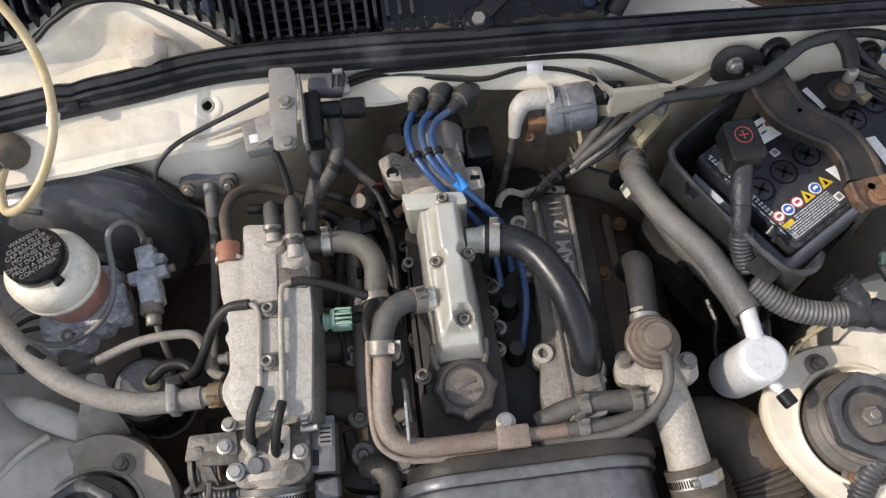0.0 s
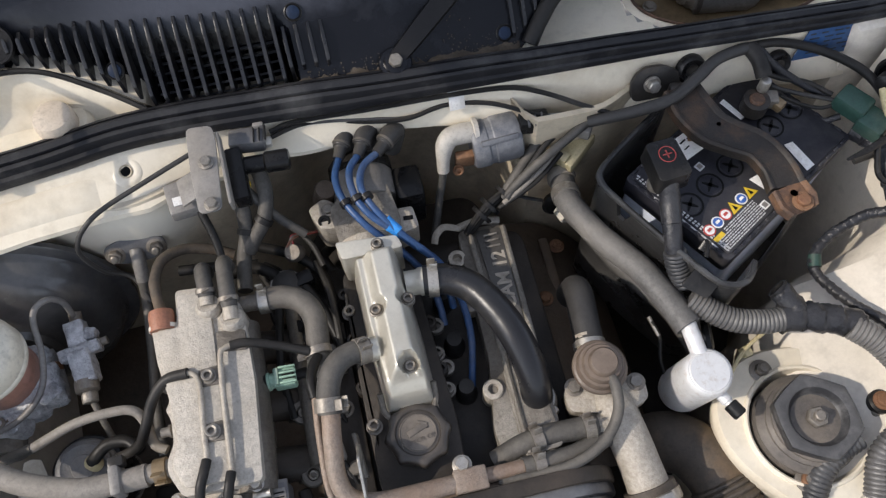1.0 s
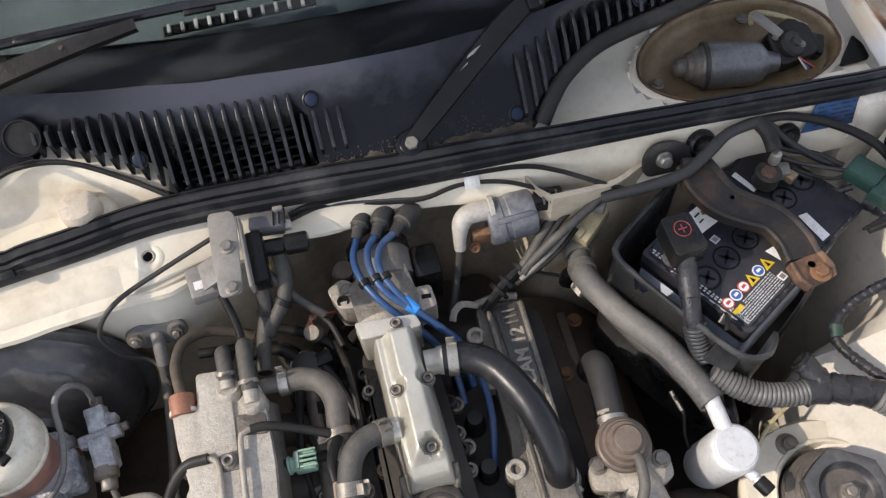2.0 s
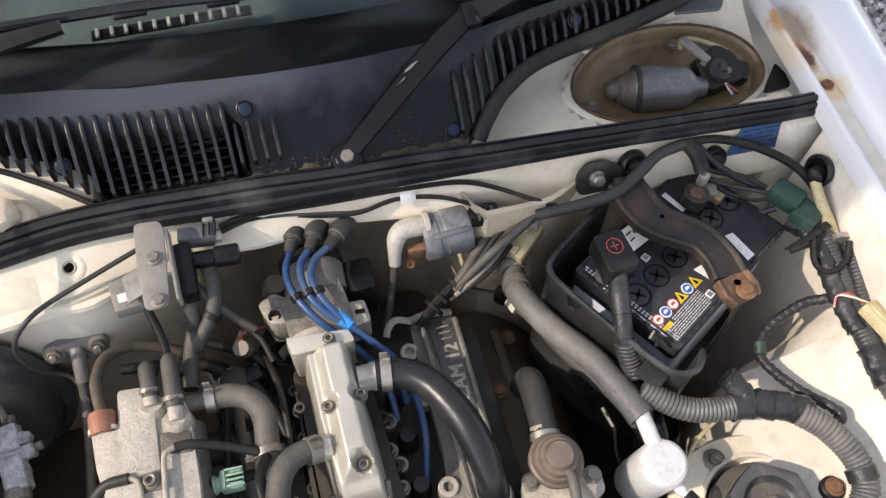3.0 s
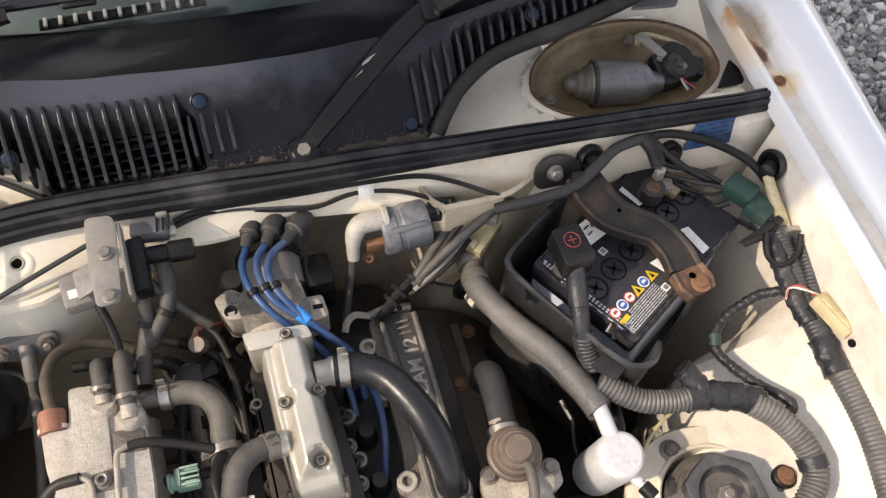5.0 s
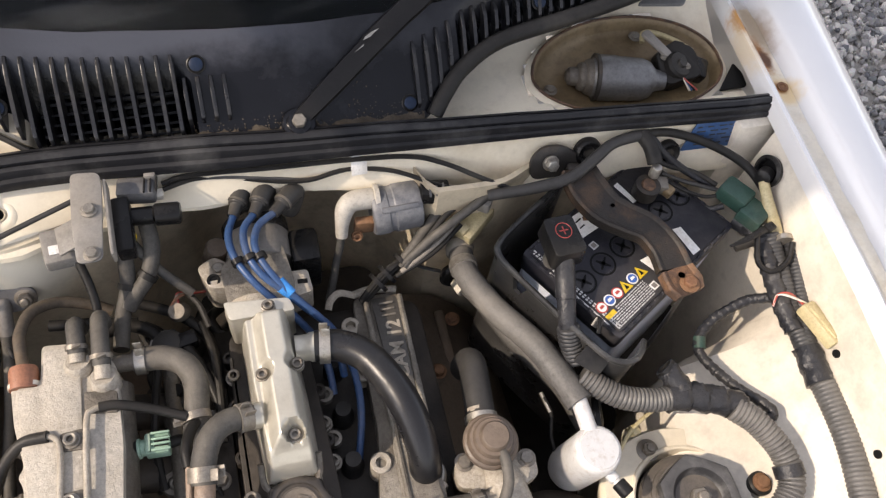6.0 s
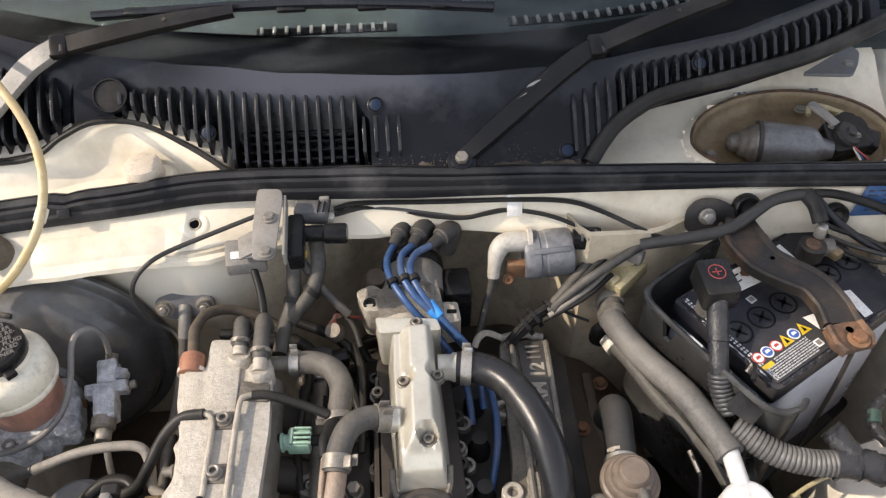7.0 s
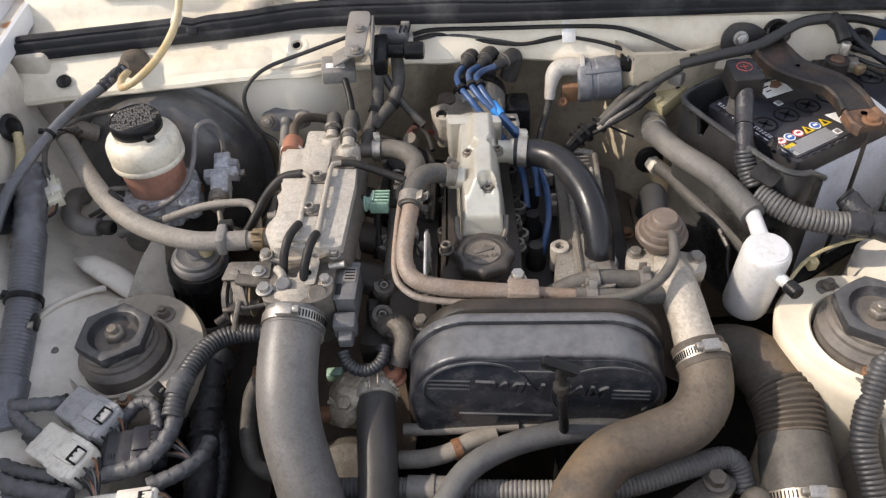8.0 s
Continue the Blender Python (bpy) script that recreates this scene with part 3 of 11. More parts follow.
def lathe(profile, at=(0, 0, 0), axis=(0, 0, 1), seg=32, bm=None):
    """A turned shape: (radius, height) pairs round an axis through a place."""
    bm = bm or bmesh.new()
    turn = Vector(axis).to_track_quat("Z", "Y").to_matrix()
    at, prev = Vector(at), None
    for r, h in profile:
        if r < 1e-5:
            ring = [bm.verts.new(at + turn @ Vector((0, 0, h)))]
        else:
            ring = [bm.verts.new(at + turn @ Vector((r * math.cos(a), r * math.sin(a), h))) for a in (2 * math.pi * k / seg for k in range(seg))]
        if prev:
            for k in range(seg):
                j = (k + 1) % seg
                quad = [prev[k % len(prev)], prev[j % len(prev)], ring[j % len(ring)], ring[k % len(ring)]]
                quad = list(dict.fromkeys(quad))
                if len(quad) > 2:
                    bm.faces.new(quad)
        elif len(ring) > 1:
            bm.faces.new(ring[::-1])
        prev = ring
    if len(prev) > 1:
        bm.faces.new(prev)
    return bm


def block(centre, size, turn=(0, 0, 0), bevel=0.002, steps=2, bm=None):
    """A box with rounded edges."""
    b = bmesh.new()
    bmesh.ops.create_cube(b, size=1.0)
    bmesh.ops.scale(b, verts=b.verts, vec=size)
    if bevel:
        bmesh.ops.bevel(b, geom=b.edges, offset=min(bevel, min(size) * 0.45), segments=steps, affect="EDGES", profile=0.5)
    bmesh.ops.transform(b, verts=b.verts, matrix=pose(*centre, *turn))
    return joined(b, bm)


def joined(b, bm):
    """Adds one bmesh to another and gives the sum."""
    if bm is None:
        return b
    mesh = bpy.data.meshes.new("joint")
    b.to_mesh(mesh)
    b.free()
    bm.from_mesh(mesh)
    bpy.data.meshes.remove(mesh)
    return bm


def slab(outline, low, high, m=None, bevel=0.002, steps=2, bm=None, taper=0.0):
    """A prism on a flat outline between two heights, with rounded edges; taper draws the top in."""
    b = bmesh.new()
    mid = sum((Vector((x, y)) for x, y in outline), Vector((0, 0))) / len(outline)
    lower = [b.verts.new((x, y, low)) for x, y in outline]
    upper = [b.verts.new((*(Vector((x, y)).lerp(mid, taper)), high)) for x, y in outline]
    k = len(outline)
    b.faces.new(lower[::-1])
    b.faces.new(upper)
    for i in range(k):
        b.faces.new((lower[i], lower[(i + 1) % k], upper[(i + 1) % k], upper[i]))
    bmesh.ops.recalc_face_normals(b, faces=b.faces)
    if bevel:
        bmesh.ops.bevel(b, geom=b.edges, offset=bevel, segments=steps, affect="EDGES", profile=0.5, clamp_overlap=True)
    if m is not None:
        bmesh.ops.transform(b, verts=b.verts, matrix=m)
    return joined(b, bm)


def rounded(points, r, steps=4):
    """An outline with its corners rounded."""
    out, k = [], len(points)
    for i in range(k):
        a, b, c = Vector(points[i - 1]), Vector(points[i]), Vector(points[(i + 1) % k])
        q = min(r, (a - b).length * 0.45, (c - b).length * 0.45)
        p0, p1 = b + (a - b).normalized() * q, b + (c - b).normalized() * q
        for s in range(steps + 1):
            t = s / steps
            out.append(tuple((1 - t) ** 2 * p0 + 2 * t * (1 - t) * b + t * t * p1))
    return out


def hex_bolt(at, size=0.006, tall=0.005, axis=(0, 0, 1), washer=True, bm=None):
    """A hex head on a flange; size is half its width."""
    b = lathe([(size * 1.5, 0), (size * 1.5, size * 0.25), (size * 1.42, size * 0.3), (0, size * 0.3)], (0, 0, 0), seg=20) if washer else bmesh.new()
    ring = [(size * 1.12 * math.cos(math.pi / 3 * k), size * 1.12 * math.sin(math.pi / 3 * k)) for k in range(6)]
    slab(ring, 0, tall, bevel=size * 0.12, steps=1, bm=b)
    turn = Vector(axis).to_track_quat("Z", "Y").to_matrix().to_4x4()
    bmesh.ops.transform(b, verts=b.verts, matrix=Matrix.Translation(at) @ turn)
    return joined(b, bm)


def cup_screw(at, r=0.0055, tall=0.006, axis=(0, 0, 1), bm=None):
    """A socket screw: a ring with a sunk hollow."""
    return lathe([(r * 1.35, -0.001), (r * 1.35, 0.0012), (r, 0.0014), (r, tall), (r * 0.86, tall + 0.0005), (r * 0.55, tall), (r * 0.5, tall * 0.35), (0, tall * 0.35)], at, axis, 20, bm)


def band(at, axis, r, wide=0.009, thick=0.0012, bm=None):
    """A flat ring round a hose."""
    return lathe([(r - 0.001, -wide / 2), (r + thick, -wide / 2), (r + thick, wide / 2), (r - 0.001, wide / 2)], at, axis, 32, bm)


def worm_clamp(at, axis, r, up, group="hose clamps"):
    """A steel worm-drive clamp: a slotted band, its housing and its screw."""
    at, axis, up = Vector(at), Vector(axis).normalized(), Vector(up).normalized()
    up = (up - axis * up.dot(axis)).normalized()
    t = thing("hose_clamp", at, "bright steel worm-drive hose clamp with slotted band", "hose clamp", group)
    part("band", band(at, axis, r, 0.010), M_STEEL, t)
    across = axis.cross(up)
    slots = bmesh.new()
    for k in range(14):
        a = math.radians(26 + 5.6 * k)
        d = up * math.cos(a) + across * math.sin(a)
        m = Matrix.Translation(at + d * (r + 0.0013)) @ Matrix((across * math.cos(a) - up * math.sin(a), axis, d)).transposed().to_4x4()
        slab([(-0.0006, -0.0034), (0.0006, -0.0034), (0.0006, 0.0034), (-0.0006, 0.0034)], -0.0004, 0.0004, m, bevel=0, bm=slots)
    part("slots", slots, M_DARKINK, t)
    rot = Matrix((across, axis, up)).transposed().to_4x4()
    house = block((0, 0, 0), (0.017, 0.0115, 0.007), bevel=0.002)
    bmesh.ops.transform(house, verts=house.verts, matrix=Matrix.Translation(at + up * (r + 0.0035)) @ rot)
    part("housing", house, M_STEEL, t)
    part("screw", hex_bolt(at + up * (r + 0.0045) + across * 0.0085, 0.0034, 0.006, across, False), M_STEEL, t)
    return t


def spring_clamp(at, axis, r, up, wide=0.008, mat=None, group="spring clips"):
    """A squeezed wire-band clip with two raised ears."""
    at, axis, up = Vector(at), Vector(axis).normalized(), Vector(up)
    up = (up - axis * up.dot(axis)).normalized()
    across = axis.cross(up)
    t = thing("spring_clip", at, "steel spring band clip with raised ears on hose", "hose clip", group)
    part("band", band(at, axis, r, wide), mat or M_BOLT, t)
    rot = Matrix((across, axis, up)).transposed().to_4x4()
    for s in (-1, 1):
        ear = block((0, 0, 0), (0.0014, wide * 0.8, 0.008), bevel=0.0005)
        bmesh.ops.transform(ear, verts=ear.verts, matrix=Matrix.Translation(at + up * (r + 0.004) + across * s * 0.004 + axis * s * wide * 0.1) @ rot)
        part("ear", ear, mat or M_BOLT, t)
    return t


def lettering(text, size, m, depth=0.001, bold=0.0):
    """Raised letters as a bmesh."""
    curve = bpy.data.curves.new("letters", "FONT")
    curve.body, curve.size, curve.extrude, curve.align_x, curve.align_y, curve.offset = text, size, depth, "CENTER", "CENTER", bold
    ob = bpy.data.objects.new("letters", curve)
    scene.collection.objects.link(ob)
    mesh = bpy.data.meshes.new_from_object(ob.evaluated_get(bpy.context.evaluated_depsgraph_get()))
    bm = bmesh.new()
    bm.from_mesh(mesh)
    bmesh.ops.transform(bm, verts=bm.verts, matrix=m)
    bpy.data.objects.remove(ob)
    bpy.data.curves.remove(curve)
    bpy.data.meshes.remove(mesh)
    return bm


def lumpy(bm, amount=0.0016, size=160.0, cuts=3):
    """Roughens a solid with small lumps, as crusted castings have."""
    bmesh.ops.subdivide_edges(bm, edges=bm.edges[:], cuts=cuts, use_grid_fill=True)
    bm.normal_update()
    for v in bm.verts:
        v.co += v.normal * amount * (noise.noise(v.co * size) + 0.6 * noise.noise(v.co * size * 2.3))
    return bm


def sheet(rows, thick, along=(0, 0, -1)):
    """A panel through rows of points, with thickness along one way."""
    bm = bmesh.new()
    grid = [[bm.verts.new(p) for p in row] for row in rows]
    for a, b in zip(grid, grid[1:]):
        for i in range(len(a) - 1):
            bm.faces.new((a[i], a[i + 1], b[i + 1], b[i]))
    made = bmesh.ops.extrude_face_region(bm, geom=bm.faces[:])
    moved = [v for v in made["geom"] if isinstance(v, bmesh.types.BMVert)]
    bmesh.ops.translate(bm, verts=moved, vec=Vector(along) * thick)
    return bm


def bar(points, widths, section, up=(0, 0, 1), per=6, bm=None):
    """A pressed strip along points: half-widths one per point, a closed section of (across, up) pairs; across is in half-widths."""
    bm = bm or bmesh.new()
    line, prev = spline(points, per), None
    n = len(line) - 1
    for i, q in enumerate(line):
        wide = float(np.interp(i / n * (len(widths) - 1), range(len(widths)), widths))
        ahead = (line[min(i + 1, n)] - line[max(i - 1, 0)]).normalized()
        side = ahead.cross(Vector(up)).normalized()
        top = side.cross(ahead)
        ring = [bm.verts.new(q + side * wide * a + top * b) for a, b in section]
        k = len(ring)
        if prev:
            for j in range(k):
                bm.faces.new((prev[j], prev[(j + 1) % k], ring[(j + 1) % k], ring[j]))
        else:
            bm.faces.new(ring[::-1])
        prev = ring
    bm.faces.new(prev)
    return bm


CHANNEL = [(-1.0, -0.006), (-1.0, 0.0002), (-0.88, 0.0022), (0.88, 0.0022), (1.0, 0.0002), (1.0, -0.006), (0.90, -0.006), (0.86, 0.0), (-0.86, 0.0), (-0.90, -0.006)]


def curve_at(table, x):
    """A smooth value from (x, value) pairs."""
    xs, ys = zip(*table)
    x = min(max(x, xs[0]), xs[-1])
    i = max(k for k in range(len(xs)) if xs[k] <= x)
    if i == len(xs) - 1:
        return ys[-1]
    t = (x - xs[i]) / (xs[i + 1] - xs[i])
    t = t * t * (3 - 2 * t)
    return ys[i] * (1 - t) + ys[i + 1] * t

# ---- the setting: ground, body shell ----
def build_ground():
    bm = bmesh.new()
    bmesh.ops.create_grid(bm, x_segments=60, y_segments=60, size=60.0)
    for v in bm.verts:
        d = v.co.xy.length
        v.co.z = 0.012 * noise.noise(v.co * 0.8) if d > 3 else 0.0
    solid("ground", bm, M_GROUND, "grey gravel yard around the parked car", "ground", kind="structure")
    rng = random.Random(7)
    verts, faces = [], []
    base = bmesh.new()
    bmesh.ops.create_icosphere(base, subdivisions=1, radius=1.0)
    ico_v, ico_f = [v.co.copy() for v in base.verts], [[v.index for v in f.verts] for f in base.faces]
    base.free()
    for _ in range(15000):
        x, y = rng.uniform(0.95, 2.7), rng.uniform(0.1, 2.1)
        s = rng.choice((0.006, 0.008, 0.010, 0.012, 0.016)) * rng.uniform(0.75, 1.3)
        turn = Euler((rng.uniform(0, 6), rng.uniform(0, 6), rng.uniform(0, 6))).to_matrix()
        sx, sy, sz = s * rng.uniform(0.8, 1.4), s * rng.uniform(0.8, 1.2), s * rng.uniform(0.55, 0.9)
        k = len(verts)
        for v in ico_v:
            w = v * rng.uniform(0.85, 1.12)
            verts.append(turn @ Vector((w.x * sx, w.y * sy, w.z * sz)) + Vector((x, y, sz * 0.5 + rng.uniform(0, 0.006))))
        faces += [[i + k for i in f] for f in ico_f]
    mesh = bpy.data.meshes.new("gravel")
    mesh.from_pydata([tuple(v) for v in verts], [], faces)
    mesh.materials.append(M_STONE)
    tagged(new("gravel", mesh), "loose grey and beige gravel stones on the yard", "gravel", kind="stuff")


def build_unseen_shade_roof():
    """An unseen roof added beside the car, out of view, whose edge shades the rear of the bay."""
    t = thing("carport", (-1.75, 1.6, 0.0), "unseen grey roof added to shade the rear of the bay", "carport", kind="structure")
    part("roof", slab([(-1.46, -0.07), (-1.0, -0.07), (-1.0, -1.3), (-0.74, -1.3), (-0.74, 2.8), (-1.46, 2.8)], 2.225, 2.255, bevel=0.004), M_HOSE_PALE, t)
    for y in (0.9, 2.6):
        part("post", block((-1.46, y, 1.12), (0.06, 0.06, 2.24), bevel=0.004), M_STEEL, t)


def lip_x(y, side):
    return (0.543 + 0.083 * (y - 0.05)) * side + 0.006


def outer_x(y, side):
    return (0.716 - 0.19 * (0.28 - y)) * side + 0.006


YS = [-0.62 + 0.08 * i for i in range(19)]


def build_fenders():
    for side, name in ((1, "fender_right"), (-1, "fender_left")):
        rows = []
        for y in YS:
            a, b = lip_x(y, side), outer_x(y, side)
            drop = 0.10 * max(0, -0.05 - y) ** 1.3
            prof = [(a, 0.925), (a + 0.0005 * side, 0.938), (a + 0.002 * side, 0.942), (a + 0.006 * side, 0.943), (a + 0.009 * side, 0.941), (a + 0.010 * side, 0.933), (a + 0.014 * side, 0.930), (a + 0.034 * side, 0.930), (a + 0.038 * side, 0.936), (a + 0.042 * side, 0.947), (a + 0.048 * side, 0.951),
                    (a + (b - a) * 0.5, 0.955), (a + (b - a) * 0.66, 0.948), (a + (b - a) * 0.82, 0.928), (a + (b - a) * 0.93, 0.898), (b, 0.85), (b + 0.008 * side, 0.78), (b + 0.012 * side, 0.65), (b + 0.008 * side, 0.45), (b, 0.30)]
            rows.append([(x, y, z - drop) for x, z in prof])
        wing = solid(name, sheet(rows, 0.004, (-side * 0.3, 0, -1)), M_WHITE, "white painted front wing of the car", "fender", kind="structure")
        strip = []
        for i in range(46):
            y = -0.34 + 0.0145 * i
            a = lip_x(y, side)
            drop = 0.10 * max(0, -0.05 - y) ** 1.3
            w = 0.004 * noise.noise(Vector((y * 30, side, 0)))
            strip.append([(a + side * (0.0125 + w * 0.4), y, 0.9306 - drop), (a + side * (0.024), y, 0.9308 - drop), (a + side * (0.0335 + w), y, 0.9312 - drop)])
        part("gutter_dirt", sheet(strip, 0.0004), M_GUTTER, wing, "beige dirt line in the gutter")
        rows = []
        for y in [-0.62 + 0.02 * i for i in range(39)]:
            a = lip_x(y, side)
            dip = 0.10 * max(0, -0.05 - y) ** 1.3
            deep = [(0.004, 0.932), (-0.002, 0.915), (-0.004, 0.88), (-0.008, 0.845), (-0.018, 0.812), (-0.045, 0.782), (-0.085, 0.758), (-0.115, 0.740), (-0.135, 0.715), (-0.145, 0.66), (-0.15, 0.55), (-0.15, 0.40)]
            flat_top = [(0.004, 0.932), (-0.002, 0.915), (-0.004, 0.88), (-0.008, 0.850), (-0.016, 0.826), (-0.040, 0.805), (-0.080, 0.786), (-0.115, 0.774), (-0.145, 0.766), (-0.160, 0.750), (-0.165, 0.66), (-0.165, 0.40)]
            if side > 0:
                deep = [(0.004, 0.932), (-0.002, 0.915), (-0.004, 0.88), (-0.006, 0.84), (-0.008, 0.79), (-0.012, 0.74), (-0.016, 0.69), (-0.020, 0.64), (-0.03, 0.58), (-0.04, 0.52), (-0.05, 0.46), (-0.06, 0.40)]
                narrow = float(np.interp(y, [-0.12, -0.05, 0.0], [1.0, 0.78, 0.5]))
                flat_top = [(p if p > -0.04 else -0.04 + (p + 0.04) * narrow, z) for p, z in flat_top]
            w = min(max((0.015 - y) / 0.05, 0), 1) if side > 0 else min(max((-0.04 - y) / 0.07, 0), 1)
            w = w * w * (3 - 2 * w)
            prof = [(a + side * (p[0] * (1 - w) + q[0] * w), p[1] * (1 - w) + q[1] * w) for p, q in zip(deep, flat_top)]
            rows.append([(x, y, z - dip + 0.003 * noise.noise(Vector((x * 9, y * 9, side)))) for x, z in prof])
        panel = solid("inner_apron_right" if side > 0 else "inner_apron_left", sheet(rows, 0.003, (side * 0.4, 0, -1)), M_APRON, "cream painted inner wing panel of the engine bay", "inner wing", kind="structure")
        if side < 0:
            flat_at = sorted((x, z) for x, z in ((lip_x(-0.18, side) - p[0], p[1]) for p in flat_top[4:10]))
            bead = []
            for k in range(19):
                a = math.radians(118 + 6.5 * k)
                x, y = -0.36 + 0.100 * math.cos(a), -0.18 + 0.100 * math.sin(a)
                bead.append((x, y, float(np.interp(x, [q[0] for q in flat_at], [q[1] for q in flat_at])) - 0.10 * max(0, -0.05 - y) ** 1.3 - 0.0008))
            part("pressed_swage", tube([(-0.456, -0.048, 0.776), (-0.432, -0.060, 0.780), (-0.410, -0.071, 0.775), (-0.388, -0.081, 0.764), (-0.370, -0.089, 0.750)], [0.002, 0.012, 0.014, 0.014, 0.012], 20, 8, flat=0.55), M_APRON, panel)
            part("pressed_bead", tube(bead, 0.0035, 10, 2), M_APRON, panel)


FIRE = [(-0.56, 0.165), (-0.44, 0.170), (-0.30, 0.168), (-0.22, 0.160), (-0.15, 0.172), (-0.08, 0.225), (-0.03, 0.262), (0.08, 0.262), (0.15, 0.225), (0.19, 0.150), (0.25, 0.150), (0.32, 0.172), (0.40, 0.172), (0.56, 0.172)]


def fire_y(x, z):
    dome = 0.0115 * math.exp(-(((x + 0.236) / 0.060) ** 4 + ((z - 0.826) / 0.062) ** 4))
    return curve_at(FIRE, x) - dome + 0.05 * max(0, 0.70 - z) * -1.2 + 0.002 * noise.noise(Vector((x * 12, z * 12, 0)))


SEAL = [(-0.545, 0.172), (-0.40, 0.192), (-0.28, 0.207), (-0.17, 0.216), (0.05, 0.204), (0.28, 0.188), (0.49, 0.174), (0.562, 0.171)]
LEDGE = [(-0.56, 0.045, 0.036), (-0.30, 0.056, 0.030), (-0.20, 0.056, 0.032), (-0.14, 0.040, 0.036), (-0.07, 0.018, 0.040), (0.05, 0.010, 0.042), (0.15, 0.006, 0.048), (0.22, 0.014, 0.052), (0.35, 0.020, 0.052), (0.44, 0.016, 0.054), (0.56, 0.011, 0.056)]


def seal_y(x):
    return float(np.interp(x, [a for a, _ in SEAL], [b for _, b in SEAL]))


def build_firewall():
    xs = [-0.56 + 0.01 * i for i in range(113)]
    rows = [[(x, fire_y(x, z), z) for x in xs] for z in (0.30, 0.45, 0.55, 0.62, *np.linspace(0.66, 0.886, 24))]
    solid("wall_firewall", sheet(rows, 0.006, (0, 1, 0)), M_GRIMY, "grimy cream sheet-metal bulkhead behind the engine", "bulkhead", kind="structure")
    rows = []
    for x in xs:
        d = float(np.interp(x, [q[0] for q in LEDGE], [q[1] for q in LEDGE]))
        h = float(np.interp(x, [q[0] for q in LEDGE], [q[2] for q in LEDGE]))
        y = seal_y(x) - 0.006
        wave = 0.004 * math.sin(x * 34) * (1 if x > -0.08 else 0.1) + 0.003 * noise.noise(Vector((x * 22, 3, 0)))
        rows.append([(x, y + 0.012, 0.917), (x, y, 0.914), (x, y - d * 0.10, 0.911 - h * 0.12), (x, y - d * 0.45, 0.912 - h * 0.50), (x, y - d * 0.82 + wave * 0.3, 0.912 - h * 0.86), (x, y - d * 0.97 + wave, 0.912 - h * 0.98), (x, y - d + wave, 0.910 - h * 1.06), (x, y - d + 0.004 + wave, 0.908 - h * 1.10)])
    ledge = solid("cowl_front_rail", sheet(rows, 0.003, (0, 0.6, -0.6)), M_CREAM, "cream painted rail along the top of the bulkhead", "body rail", kind="structure")
    # pressed recess on the rail, beside the drain hole
    pressed = []
    for i in range(15):
        u = i / 14
        row = []
        for j in range(8):
            v = j / 7
            edge = min(u, 1 - u) * 14, min(v, 1 - v) * 7
            x = -0.376 + 0.136 * u
            f = 0.30 + 0.50 * v
            y = seal_y(x) - 0.006 - f * float(np.interp(x, [q[0] for q in LEDGE], [q[1] for q in LEDGE]))
            hh = float(np.interp(x, [q[0] for q in LEDGE], [q[2] for q in LEDGE]))
            lift = 0.0028 * min(1, edge[0] * 0.6, edge[1] * 0.9) - 0.0006
            row.append((x, y - lift * 0.45, 0.912 - hh * float(np.interp(f, [0.10, 0.45, 0.82], [0.15, 0.50, 0.86])) + lift))
        pressed.append(row)
    part("pressed_panel", sheet(pressed, 0.002, (0, 0.4, -0.9)), M_CREAM, ledge)
    t = thing("drain_hole", (-0.214, 0.186, 0.8985), "small dark drain hole pressed into cream rail", "drain hole")
    part("rim", lathe([(0.0065, -0.002), (0.0065, 0.001), (0.0055, 0.0014), (0.0048, 0.0002), (0.0048, -0.002)], (-0.214, 0.186, 0.8992), (0, -0.45, 1), 24), M_GRIMY, t)
    part("dimple", lathe([(0.0165, -0.0022), (0.0140, -0.0002), (0.0100, 0.0004), (0.0070, -0.0004), (0.0062, -0.0016)], (-0.214, 0.186, 0.8993), (0, -0.45, 1), 32), M_CREAM, t, "shallow pressed dimple round the hole")
    part("hole", lathe([(0.0048, 0), (0, 0)], (-0.214, 0.186, 0.8993), (0, -0.45, 1), 20), M_DARKINK, t)
    # left and right closing panels of the bulkhead
    for s in (-1, 1):
        x0 = lip_x(0.17, s)
        solid("bulkhead_end", block((x0 - 0.012 * s, 0.166, 0.62), (0.05, 0.03, 0.60), bevel=0.006), M_APRON, "cream painted corner of the bulkhead", "bulkhead corner", kind="structure")


def cowl_z(y):
    return 0.931 + 0.9 * (y - 0.225)


REAR = [(-0.46, 0.352), (-0.40, 0.336), (-0.317, 0.318), (-0.232, 0.308), (-0.117, 0.297), (0.0, 0.291), (0.088, 0.290), (0.177, 0.292), (0.279, 0.303), (0.363, 0.313), (0.427, 0.328), (0.52, 0.352)]
FRONT = [(-0.46, 0.250), (-0.406, 0.246), (-0.372, 0.249), (-0.345, 0.262), (-0.326, 0.271), (-0.29, 0.273), (-0.263, 0.268), (-0.213, 0.249), (-0.171, 0.227), (-0.15, 0.222), (0.19, 0.216), (0.205, 0.226), (0.228, 0.248), (0.272, 0.269), (0.358, 0.281), (0.439, 0.296), (0.52, 0.322)]


def rear_y(x):
    return float(np.interp(x, [a for a, _ in REAR], [b for _, b in REAR]))


def front_y(x):
    return float(np.interp(x, [a for a, _ in FRONT], [b for _, b in FRONT]))


